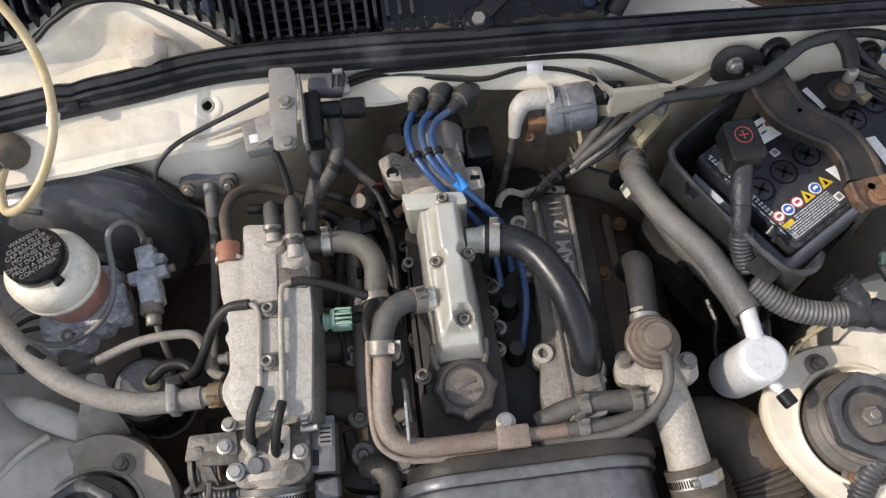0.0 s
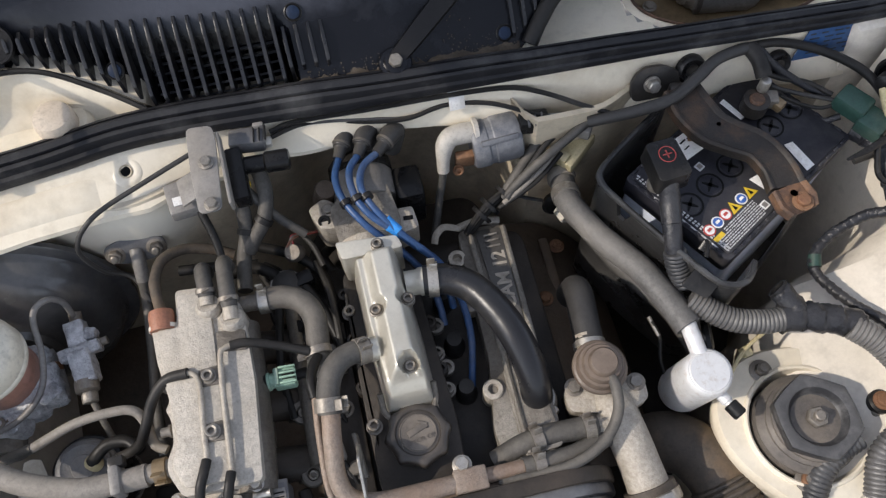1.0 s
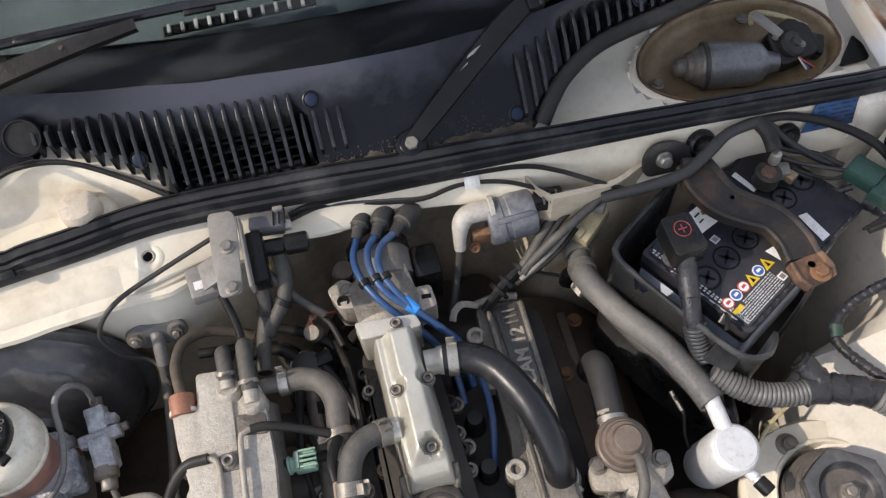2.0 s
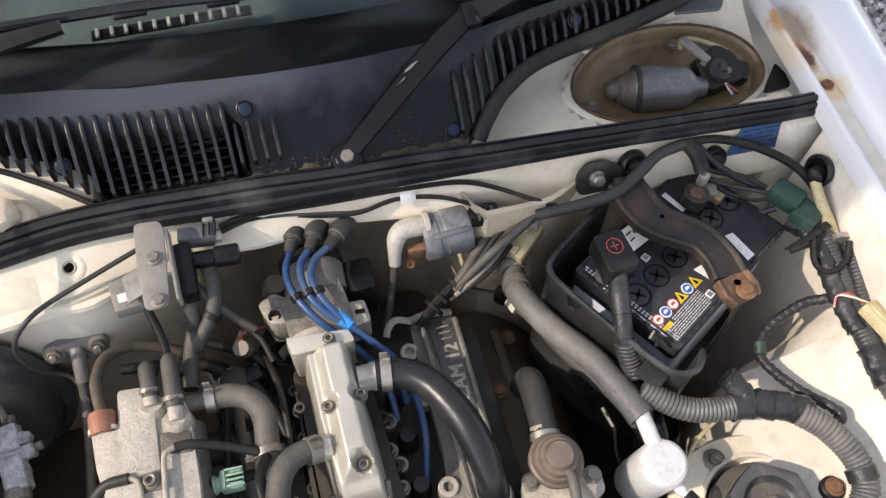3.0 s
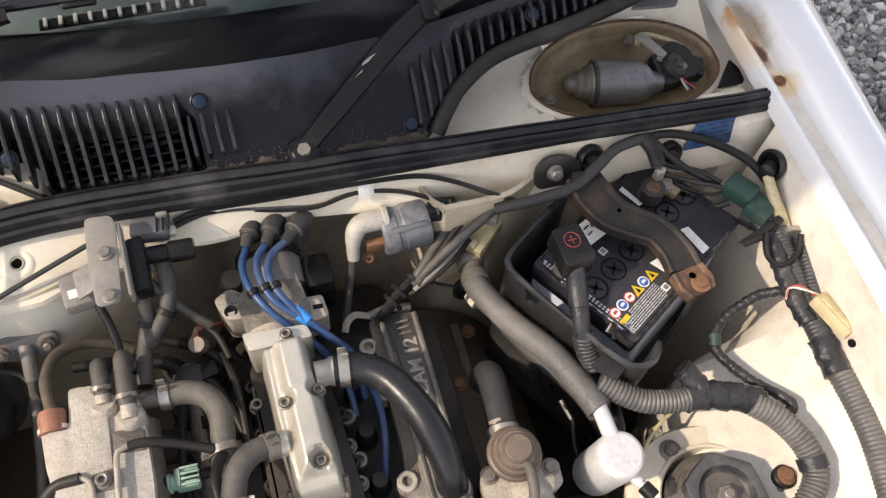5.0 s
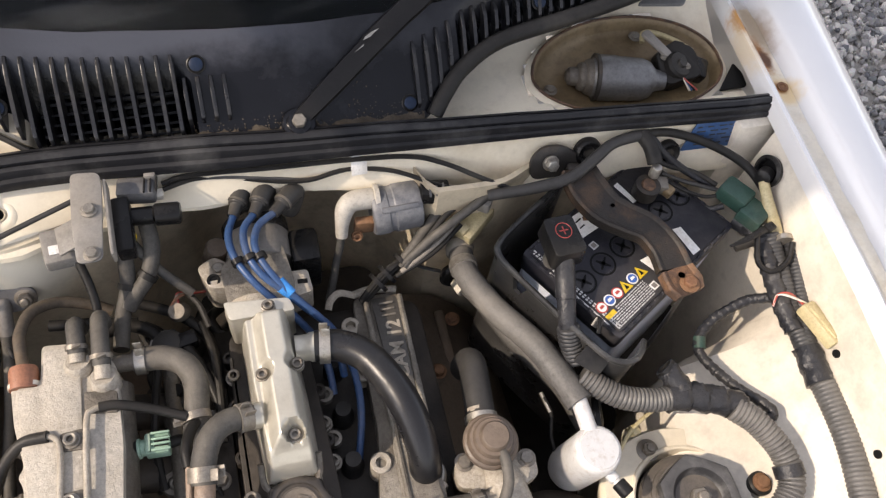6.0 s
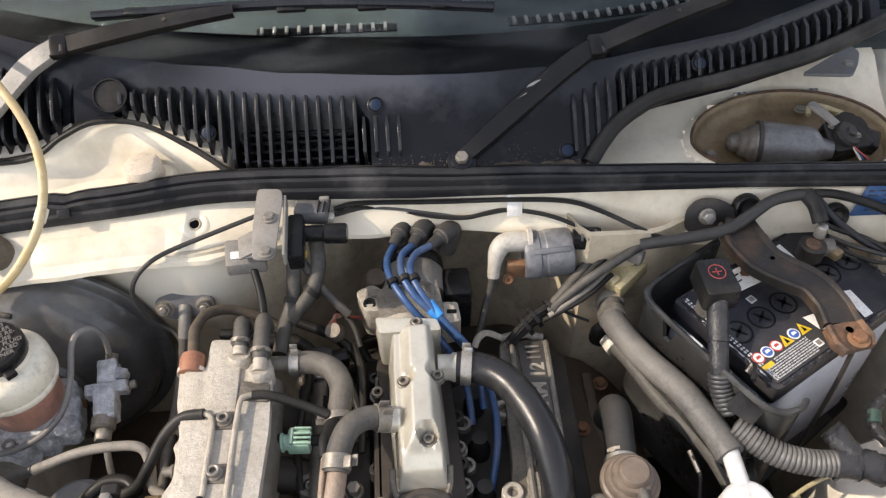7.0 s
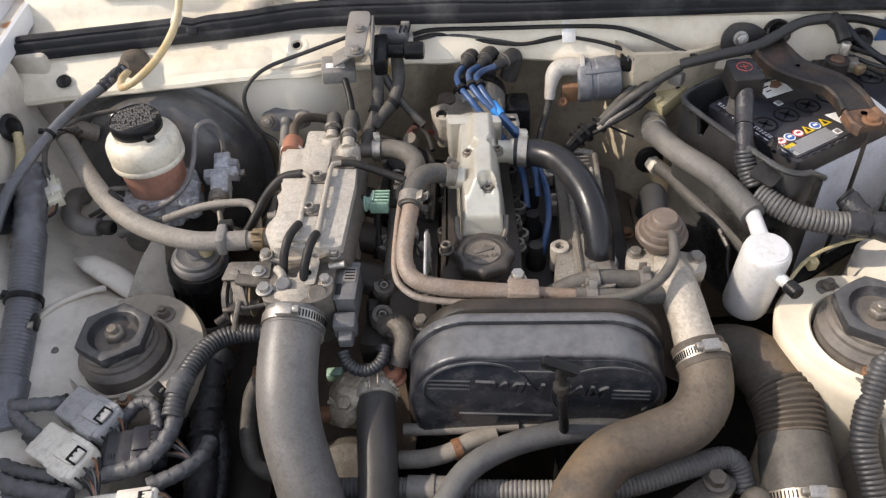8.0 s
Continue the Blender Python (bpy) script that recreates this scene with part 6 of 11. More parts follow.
def build_manifold():
    t = thing("intake_manifold", (-0.17, -0.03, 0.80), "dusty cast alloy intake plenum with bolted lid", "intake manifold")
    o = [(-0.192, 0.072), (-0.157, 0.068), (-0.150, 0.052), (-0.133, 0.046), (-0.130, 0.013), (-0.129, -0.034), (-0.134, -0.124), (-0.202, -0.122), (-0.213, -0.100), (-0.213, -0.088), (-0.206, -0.075), (-0.2065, -0.052), (-0.211, -0.043), (-0.206, -0.036), (-0.214, 0.001), (-0.217, 0.039), (-0.193, 0.037)]
    part("plenum", slab(rounded(o, 0.005, 3), 0.775, 0.853, bevel=0.005, steps=3), M_PLENUM, t)
    part("side_runner", tube([(-0.141, 0.03, 0.828), (-0.141, -0.05, 0.828), (-0.145, -0.128, 0.826)], 0.019, 20), M_ALLOY_DARK, t, "darker rounded side runner")
    lid = rounded([(-0.190, 0.066), (-0.160, 0.062), (-0.159, -0.118), (-0.199, -0.116), (-0.208, -0.094), (-0.201, -0.074), (-0.205, -0.04), (-0.209, 0.001), (-0.212, 0.034), (-0.190, 0.032)], 0.005, 3)
    part("top_lid", slab(lid, 0.852, 0.857, bevel=0.002), M_PLENUM, t)
    part("bridge", slab(rounded([(-0.158, 0.0), (-0.131, -0.004), (-0.131, 0.016), (-0.158, 0.02)], 0.003), 0.845, 0.8555, bevel=0.002), M_ALLOY_DARK, t)
    for x, y in ((-0.168, -0.023), (-0.170, -0.074)):
        part("clip_plate", slab(rounded([(x - 0.009, y - 0.008), (x + 0.011, y - 0.009), (x + 0.011, y + 0.009), (x - 0.009, y + 0.008)], 0.003), 0.856, 0.859, bevel=0.0008), M_ALLOY_DARK, t)
        part("lid_screw", cup_screw((x, y, 0.859), 0.0054, 0.006), M_BOLT, t)
    for x, y in ((-0.213, -0.016), (-0.212, -0.058)):
        part("side_stud", cup_screw((x, y, 0.838), 0.0045, 0.008, (-1, 0, 0)), M_BOLT, t)
    for x, y in ((-0.161, 0.046), (-0.141, 0.028)):
        part("stub_boss", lathe([(0.0125, -0.01), (0.0125, 0.004), (0.010, 0.008), (0.0, 0.008)], (x, y, 0.853), (0, 0.2, 1), 24), M_ALLOY, t)
    # runners down to the head
    for y in (0.02, -0.04, -0.10):
        part("runner", tube([(-0.135, y, 0.79), (-0.10, y, 0.775), (-0.06, y, 0.755)], 0.017, 16), M_DARK, t, "dark oily runner")
    # steel pipes over the lid
    p1 = thing("vacuum_pipe", (-0.178, -0.06, 0.858), "thin grey steel vacuum pipe clipped on the plenum lid", "pipe", "vacuum pipes")
    part("pipe", tube([(-0.191, -0.015, 0.858), (-0.181, -0.018, 0.8605), (-0.1765, -0.031, 0.8605), (-0.177, -0.070, 0.8605), (-0.1775, -0.105, 0.858)], 0.0026, 10), M_ALLOY, p1)
    part("lower_hose", tube([(-0.1775, -0.098, 0.8610), (-0.1800, -0.108, 0.8640), (-0.1850, -0.120, 0.8615), (-0.1890, -0.132, 0.8510), (-0.1910, -0.141, 0.8370)], 0.0044, 12), M_RUBBER, p1)
    part("upper_hose", tube([(-0.186, -0.0155, 0.8595), (-0.207, -0.0155, 0.855), (-0.224, -0.027, 0.844), (-0.237, -0.047, 0.83), (-0.250, -0.058, 0.815), (-0.275, -0.060, 0.80)], 0.0050, 12), M_RUBBER, p1)
    p2 = thing("vacuum_pipe", (-0.156, -0.06, 0.858), "thin grey steel vacuum pipe bent over the plenum edge", "pipe", "vacuum pipes")
    part("pipe", tube([(-0.140, 0.003, 0.857), (-0.151, 0.000, 0.8595), (-0.1555, -0.009, 0.8605), (-0.157, -0.06, 0.8605), (-0.158, -0.120, 0.858)], 0.0026, 10), M_ALLOY, p2)
    part("lower_hose", tube([(-0.1580, -0.113, 0.8610), (-0.1600, -0.122, 0.8630), (-0.1640, -0.134, 0.8580), (-0.1680, -0.146, 0.8470), (-0.1700, -0.154, 0.8330)], 0.0044, 12), M_RUBBER, p2)
    part("cross_hose", tube([(-0.146, 0.002, 0.858), (-0.131, 0.002, 0.856), (-0.103, -0.006, 0.850), (-0.077, -0.017, 0.846)], 0.0044, 12), M_RUBBER, p2)
    # two rubber stubs at the back of the lid
    for a, b, c in (((-0.161, 0.046, 0.860), (-0.1605, 0.062, 0.865), (-0.162, 0.082, 0.862)), ((-0.141, 0.026, 0.860), (-0.1405, 0.050, 0.866), (-0.1415, 0.084, 0.862))):
        h = thing("stub_hose", a, "grey dusty rubber hose end on a cast stub", "hose", "plenum stub hoses")
        part("nipple", tube([a, Vector(a).lerp(Vector(b), 0.7)], 0.0068, 14), M_ALLOY, h)
        part("hose", tube([Vector(a).lerp(Vector(b), 0.5), b, c, Vector(c) + Vector((0, 0.006, -0.02))], [0.0078, 0.0080, 0.0078, 0.0070], 14), M_HOSE, h)
        part("wire_clip", band(Vector(a).lerp(Vector(b), 0.8), Vector(b) - Vector(a), 0.0084, 0.004), M_BOLT, h)
        part("clip_ear", block(Vector(a).lerp(Vector(b), 0.8) + Vector((0.002, -0.004, 0.009)), (0.008, 0.0016, 0.005), (0, 0, 15), 0.0004), M_BOLT, h)
    # temperature sensor and green plug
    s = thing("sensor_plug", (-0.118, -0.031, 0.825), "pale green sensor connector in the plenum side", "connector")
    part("grommet", lathe([(0.0115, 0), (0.0115, 0.006), (0.009, 0.008), (0, 0.008)], (-0.130, -0.030, 0.826), (1, 0, 0.05), 24), M_BLACKPL, s)
    part("sensor_neck", lathe([(0.0088, 0), (0.0088, 0.004), (0.0072, 0.005), (0.0072, 0.012), (0, 0.012)], (-0.124, -0.030, 0.826), (1, 0, 0.05), 20), M_GREENCONN, s)
    part("connector", block((-0.1055, -0.030, 0.827), (0.021, 0.019, 0.016), (0, 0, -3), 0.0022), M_GREENCONN, s)
    part("latch_gap", block((-0.1015, -0.030, 0.8352), (0.012, 0.0085, 0.0010), (0, 0, -3), 0.0002), M_DARKINK, s)
    for dy in (-0.0075, -0.0022, 0.0022, 0.0075):
        part("latch_rib", block((-0.1020, -0.030 + dy, 0.8362), (0.016, 0.0020, 0.0034), (0, 0, -3), 0.0006), M_GREENCONN, s)
    part("latch_bridge", block((-0.1120, -0.030, 0.8366), (0.0032, 0.016, 0.0034), (0, 0, -3), 0.0006), M_GREENCONN, s)
    part("wire_sleeve", tube([(-0.096, -0.030, 0.826), (-0.086, -0.028, 0.822), (-0.078, -0.032, 0.812), (-0.080, -0.042, 0.800)], 0.0052, 10), M_RUBBER, s)
    # copper-brown elbow at the rear corner
    c = thing("brown_elbow", (-0.207, 0.05, 0.84), "copper-brown rubber collar with a black wrapped hose", "hose collar")
    part("collar", lathe([(0.0118, -0.012), (0.0122, 0.004), (0.0112, 0.008), (0, 0.008)], (-0.207, 0.046, 0.851), (0, 1, 0.1), 24), M_COPPER, c)
    part("flange", lathe([(0.0135, -0.004), (0.0135, 0.0), (0, 0)], (-0.207, 0.040, 0.848), (0, 1, 0.1), 24), M_WHITECONN, c)
    part("hose", tube([(-0.207, 0.052, 0.852), (-0.2105, 0.075, 0.850), (-0.211, 0.092, 0.848), (-0.204, 0.114, 0.842), (-0.185, 0.126, 0.832), (-0.16, 0.126, 0.82), (-0.14, 0.12, 0.81)], 0.0054, 12, wobble=0.12), M_HOSE_BROWN, c)


def build_throttle():
    t = thing("throttle_unit", (-0.175, -0.155, 0.80), "cast alloy throttle body with linkage and sensor", "throttle body")
    part("body", slab(rounded([(-0.214, -0.122), (-0.140, -0.124), (-0.140, -0.170), (-0.155, -0.180), (-0.205, -0.178), (-0.215, -0.150)], 0.008), 0.775, 0.835, bevel=0.006, steps=3), M_ALLOY_DARK, t)
    part("bore", lathe([(0.030, 0), (0.030, 0.03), (0.0255, 0.033), (0.0255, 0.05), (0, 0.05)], (-0.178, -0.145, 0.812), (0.02, -1, -0.25), 36), M_ALLOY, t)
    part("mount_flange", slab(rounded([(-0.216, -0.117), (-0.136, -0.119), (-0.136, -0.128), (-0.216, -0.126)], 0.003), 0.776, 0.840, bevel=0.002), M_ALLOY, t)
    part("idle_housing", lathe([(0.0125, -0.02), (0.0125, 0.002), (0.0115, 0.004), (0, 0.004)], (-0.187, -0.158, 0.832), (0, -0.25, 1), 24), M_ALLOY, t)
    part("idle_screw", lathe([(0.0090, 0), (0.0090, 0.003), (0.0074, 0.0036), (0.0074, 0.008), (0.0064, 0.0092), (0, 0.0092)], (-0.187, -0.159, 0.835), (0, -0.25, 1), 24), M_GREYDARK, t)
    part("arm_plate", slab(rounded([(-0.010, -0.016), (0.010, -0.014), (0.008, 0.016), (-0.007, 0.016)], 0.004), 0, 0.003, pose(-0.166, -0.143, 0.838, 12, 6, -8), 0.001), M_ALLOY, t)
    part("plate_hole", lathe([(0.0030, 0), (0.0030, 0.0006), (0, 0.0008)], (-0.165, -0.146, 0.8405), (0, -0.2, 1), 14), M_DARKINK, t)
    for x, y, z, r in ((-0.206, -0.163, 0.836, 0.0055), (-0.149, -0.152, 0.834, 0.005), (-0.210, -0.1215, 0.842, 0.0045), (-0.142, -0.1235, 0.842, 0.0045)):
        part("bolt", hex_bolt((x, y, z), r, 0.007), M_STEEL, t)
    part("lever_bar", block((-0.214, -0.149, 0.834), (0.046, 0.013, 0.005), (0, 8, -3), 0.0015), M_ALLOY_DARK, t)
    part("lever_arm", slab(rounded([(-0.006, -0.020), (0.006, -0.022), (0.007, 0.018), (-0.004, 0.020)], 0.003), 0, 0.003, pose(-0.236, -0.152, 0.828, 30, -20, 10), 0.0008), M_ALLOY_DARK, t)
    part("link_rod", tube([(-0.232, -0.166, 0.822), (-0.226, -0.172, 0.822), (-0.205, -0.172, 0.826)], 0.0022, 8), M_BRACKET, t)
    part("cable_end", tube([(-0.232, -0.166, 0.826), (-0.236, -0.178, 0.815), (-0.238, -0.186, 0.805)], 0.0026, 8), M_ALLOY_DARK, t)
    part("hose_barb", tube([(-0.197, -0.138, 0.838), (-0.194, -0.143, 0.842), (-0.190, -0.150, 0.840), (-0.193, -0.156, 0.832)], 0.0044, 10), M_ALLOY, t)
    part("side_boss", lathe([(0.010, 0), (0.010, 0.014), (0.008, 0.016), (0, 0.016)], (-0.157, -0.164, 0.822), (0.2, -0.4, 1), 18), M_ALLOY_DARK, t)
    part("casting_rib", block((-0.181, -0.169, 0.826), (0.052, 0.006, 0.010), (12, 0, 0), 0.002), M_ALLOY_DARK, t)
    part("collar", lathe([(0.030, 0), (0.0305, 0.006), (0.0285, 0.009), (0.0275, 0.014), (0.0285, 0.016), (0, 0.016)], (-0.1785, -0.160, 0.812), (0.02, -1, -0.25), 36), M_ALLOY, t)
    for k in range(4):
        part("linkage_plate", lathe([(0.0185 - 0.001 * k, -0.0009), (0.0185 - 0.001 * k, 0.0009), (0.006, 0.0009), (0, 0.0009)], (-0.2235 - 0.0062 * k, -0.1505, 0.8125), (1, 0, 0), 24), M_ALLOY_DARK if k % 2 else M_PASSIVE, t)
    part("linkage_bracket", slab(rounded([(-0.028, -0.010), (0.020, -0.011), (0.020, 0.009), (-0.022, 0.012)], 0.003), 0, 0.0026, pose(-0.224, -0.137, 0.836, 8, 0, 3), 0.0008), M_ALLOY_DARK, t)
    part("bracket_bolt", hex_bolt((-0.215, -0.140, 0.838), 0.0046, 0.005), M_STEEL, t)
    part("spring_hook", tube([(-0.236, -0.164, 0.808), (-0.241, -0.172, 0.812), (-0.239, -0.180, 0.808), (-0.234, -0.184, 0.798)], 0.0016, 8), M_BOLT, t)
    part("spring_drum", loom([(-0.222, -0.150, 0.812), (-0.245, -0.150, 0.812)], 0.016, 0.0038, 0.12, 20), M_BOLT, t, "coiled return spring")
    part("cable_quadrant", lathe([(0.021, -0.002), (0.021, 0.002), (0.019, 0.002), (0, 0.002)], (-0.248, -0.150, 0.812), (1, 0, 0), 28), M_ALLOY_DARK, t)
    part("link_bracket", block((-0.232, -0.166, 0.818), (0.036, 0.010, 0.004), (20, 0, 5), 0.001), M_BRACKET, t)
    part("stop_screw", tube([(-0.25, -0.16, 0.80), (-0.262, -0.168, 0.796)], 0.004, 10), M_BRACKET, t)
    part("vacuum_nipple", lathe([(0.004, 0), (0.004, 0.016), (0, 0.016)], (-0.147, -0.132, 0.834), (1, 0, 0.2), 14), M_STEEL, t)
    b = thing("throttle_sensor", (-0.130, -0.15, 0.81), "grey throttle position sensor box with plug", "sensor")
    part("box", block((-0.1295, -0.146, 0.812), (0.020, 0.048, 0.034), (0, 0, -2), 0.003), M_GREYDARK, b)
    part("clip_slot", block((-0.1365, -0.158, 0.8292), (0.005, 0.014, 0.0010), (0, 0, -2), 0.0003), M_BLACKPL, b)
    part("cover_label", slab(rounded([(-0.0062, -0.010), (0.0062, -0.010), (0.0062, 0.010), (-0.0062, 0.010)], 0.001), 0, 0.0006, pose(-0.1270, -0.139, 0.8292, 0, 0, -2), 0), M_GREYPL, b, "faded grey label")
    for k in range(4):
        part("label_bar", block((-0.1270, -0.145 + 0.004 * k, 0.8300), (0.0095, 0.0013, 0.0004), (0, 0, -2), 0), M_DARKINK, b)
    part("cover_rim", block((-0.1295, -0.146, 0.8275), (0.0215, 0.0495, 0.0024), (0, 0, -2), 0.0008), M_GREYDARK, b)
    part("cup", lathe([(0.011, 0), (0.011, 0.004), (0.008, 0.004), (0.008, 0.001), (0, 0.001)], (-0.142, -0.133, 0.822), (-1, 0, 0.2), 22), M_STEEL, b)
    part("plug", block((-0.131, -0.181, 0.803), (0.022, 0.018, 0.022), (10, 0, 0), 0.003), M_GREYDARK, b)
    part("plug_tail", block((-0.130, -0.194, 0.798), (0.014, 0.012, 0.014), (10, 0, 0), 0.002), M_GREYDARK, b)
    part("loom", loom([(-0.1335, -0.200, 0.788), (-0.131, -0.207, 0.781), (-0.122, -0.213, 0.775), (-0.109, -0.212, 0.772), (-0.098, -0.203, 0.774), (-0.095, -0.188, 0.778)], 0.0060, 0.0036, 0.09), M_LOOM, b)
    h = thing("air_intake_hose", (-0.18, -0.19, 0.80), "large dark grey ribbed-weave air intake hose", "hose")
    part("hose", tube([(-0.179, -0.176, 0.812), (-0.182, -0.205, 0.802), (-0.182, -0.242, 0.785), (-0.177, -0.274, 0.762), (-0.164, -0.308, 0.735), (-0.150, -0.345, 0.70), (-0.14, -0.40, 0.66)], 0.0285, 32, 8), M_WOVEN, h)
    part("end_cuff", tube([(-0.179, -0.174, 0.812), (-0.1800, -0.192, 0.807)], 0.0292, 32), M_WOVEN, h)
    worm_clamp((-0.1795, -0.184, 0.810), (0.05, 1, 0.3), 0.0296, (-0.05, -0.2, 1))


def build_front():
    t = thing("timing_cover", (0.05, -0.21, 0.71), "dark grey plastic timing belt cover with raised lettering", "timing cover")

    def stadium(gx, gz, ex=0.0):
        pts = []
        for k in range(13):
            a = math.pi * 0.5 + math.pi * 0.5 * k / 12
            pts.append((-0.072 + 0.062 * gx + (0.062 * gx) * math.cos(a) - ex, 0.748 + 0.070 * gz * math.sin(a) + 0.0))
        pts.append((-0.066 - ex, 0.700))
        pts.append((0.164 + ex, 0.700))
        for k in range(13):
            a = 0 + math.pi * 0.5 * k / 12
            pts.append((0.172 - 0.062 * gx + (0.062 * gx) * math.cos(a) + ex, 0.748 + 0.066 * gz * math.sin(a)))
        return pts

    face = pose(0, 0, 0, 90, 0, 0)
    part("cover_shell", slab(stadium(1, 1), 0.196, 0.236, face, 0.006, 3), M_TIMING, t)
    part("rear_rim", slab(stadium(1.02, 1.06, 0.004), 0.186, 0.198, face, 0.003), M_TIMING, t)
    part("back_plate", slab(stadium(0.95, 1.08, 0.0), 0.172, 0.187, pose(0.006, 0, 0.003, 90, 0, 0), 0.003), M_DARK, t)
    for cx, cz in ((-0.0065, 0.771), (0.113, 0.759)):
        arc = [Vector((cx + 0.050 * math.cos(a), -0.2376, cz + 0.040 * math.sin(a))) for a in np.linspace(-0.75, math.pi + 0.75, 36)]
        ring = bmesh.new()
        sweep(ring, arc, [0.0013] * 36, 6)
        part("raised_arc", ring, M_TIMING, t)
    part("front_face", slab(stadium(0.93, 0.92, -0.005), 0.2355, 0.2372, face, 0.0006), M_TIMINGFACE, t, "darker glossy front face")
    for dz in (-0.006, 0.0, 0.006):
        part("raised_stripe", block((-0.033, -0.2380, 0.780 + dz), (0.040, 0.0020, 0.0012), (0, 5, 0), 0.0004), M_TIMING, t)
        part("raised_stripe", block((0.137, -0.2380, 0.757 + dz), (0.036, 0.0020, 0.0012), (0, 5, 0), 0.0004), M_TIMING, t)
    part("raised_line", block((0.02, -0.2380, 0.731), (0.09, 0.0020, 0.0013), (0, 5, 0), 0.0004), M_TIMING, t)
    part("raised_line", block((0.052, -0.2380, 0.796), (0.050, 0.0020, 0.0013), (0, 4, 0), 0.0004), M_TIMING, t)
    part("letters", lettering("TWIN CAM", 0.0185, pose(0.052, -0.2376, 0.7705, 90, 7, 0) @ Matrix(((1.32, 0.22, 0, 0), (0, 1, 0, 0), (0, 0, 1, 0), (0, 0, 0, 1))), 0.0026, 0.0005), M_TIMING, t, "raised moulded letters")
    tee = thing("dipstick_handle", (0.074, -0.252, 0.74), "black T-shaped dipstick handle and tube", "dipstick")
    part("grip", slab(rounded([(-0.017, -0.0045), (0.017, -0.0045), (0.017, 0.0045), (-0.017, 0.0045)], 0.003), -0.0055, 0.0055, pose(0.067, -0.251, 0.820, 16, 22, -6), 0.002, 2), M_BLACKPL, tee)
    part("grip_boss", lathe([(0, 0.0), (0.0052, 0.0), (0.0052, 0.016), (0.0042, 0.018), (0, 0.018)], (0.0682, -0.2525, 0.806), (-0.08, 0.08, 1), 18), M_BLACKPL, tee)
    part("collar", lathe([(0.0045, 0), (0.0045, 0.012), (0.0075, 0.013), (0.0075, 0.019), (0.004, 0.020), (0.004, 0.030), (0, 0.030)], (0.0705, -0.2545, 0.778), (-0.08, 0.08, 1), 18), M_BLACKPL, tee)
    part("stem", tube([(0.070, -0.254, 0.786), (0.0735, -0.2525, 0.745), (0.075, -0.249, 0.70), (0.072, -0.249, 0.62)], 0.0048, 12), M_BLACKPL, tee)
    # coolant pipe loop over the front of the covers
    p = thing("coolant_pipe", (-0.07, -0.10, 0.84), "rust-stained coolant pipe with grey rubber hose", "pipe")
    part("upper_hose", tube([(-0.022, -0.034, 0.862), (-0.042, -0.038, 0.871), (-0.056, -0.049, 0.875), (-0.064, -0.066, 0.873), (-0.0668, -0.086, 0.867)], 0.0105, 18), M_HOSE, p, "grey rubber hose")
    part("metal_pipe", tube([(-0.066, -0.084, 0.867), (-0.070, -0.110, 0.858), (-0.072, -0.138, 0.846), (-0.064, -0.155, 0.838), (-0.042, -0.162, 0.833), (-0.005, -0.162, 0.826), (0.045, -0.161, 0.8185)], 0.0084, 18), M_PIPE, p)
    part("right_pipe", tube([(0.03, -0.161, 0.820), (0.070, -0.160, 0.814), (0.100, -0.160, 0.810)], 0.0070, 16), M_PIPE, p)
    part("right_hose", tube([(0.090, -0.160, 0.811), (0.115, -0.160, 0.808), (0.140, -0.159, 0.805), (0.165, -0.152, 0.800), (0.182, -0.148, 0.795)], 0.0092, 16), M_HOSE, p)
    part("joint_box", block((0.040, -0.1615, 0.819), (0.030, 0.021, 0.020), (0, 4, -1), 0.002), M_PIPE, p, "square stained joint")
    part("joint_bolt", hex_bolt((0.036, -0.147, 0.822), 0.006, 0.011), M_STEEL, p)
    part("thin_pipe", tube([(-0.078, -0.064, 0.858), (-0.081, -0.100, 0.85), (-0.082, -0.142, 0.838), (-0.074, -0.160, 0.830), (-0.050, -0.1705, 0.824), (0.014, -0.1715, 0.816), (0.070, -0.170, 0.808)], 0.0034, 10), M_PIPE, p)
    part("black_tail", tube([(-0.078, -0.066, 0.858), (-0.079, -0.050, 0.858), (-0.076, -0.034, 0.85), (-0.07, -0.02, 0.84)], 0.0050, 12), M_RUBBER, p)
    spring_clamp((-0.029, -0.0355, 0.866), (-1, -0.2, 0.35), 0.0112, (0, 0, 1), 0.011, M_BOLT)
    spring_clamp((-0.0665, -0.078, 0.870), (0.1, 1, 0.3), 0.0112, (0.8, 0, 0.6), 0.012, M_BOLT)
    spring_clamp((0.105, -0.160, 0.809), (1, 0, -0.1), 0.0098, (0, 0.6, 1), 0.010, M_BOLT)
    up = thing("heater_hose", (0.08, -0.14, 0.80), "short grey heater hose into the thermostat housing", "hose")
    part("hose", tube([(0.068, -0.147, 0.797), (0.090, -0.141, 0.805), (0.115, -0.137, 0.808), (0.147, -0.1375, 0.806), (0.168, -0.138, 0.804)], 0.0105, 16), M_HOSE, up)
    spring_clamp((0.110, -0.1375, 0.808), (1, 0.1, 0), 0.0112, (0, 0.5, 1), 0.010, M_BOLT)
    spring_clamp((0.160, -0.138, 0.805), (1, 0, 0), 0.0112, (0, 0.3, 1), 0.010, M_BOLT)
    loop = thing("lifting_tab", (-0.049, -0.13, 0.84), "bright zinc lifting tab with slot behind the pipe", "bracket")
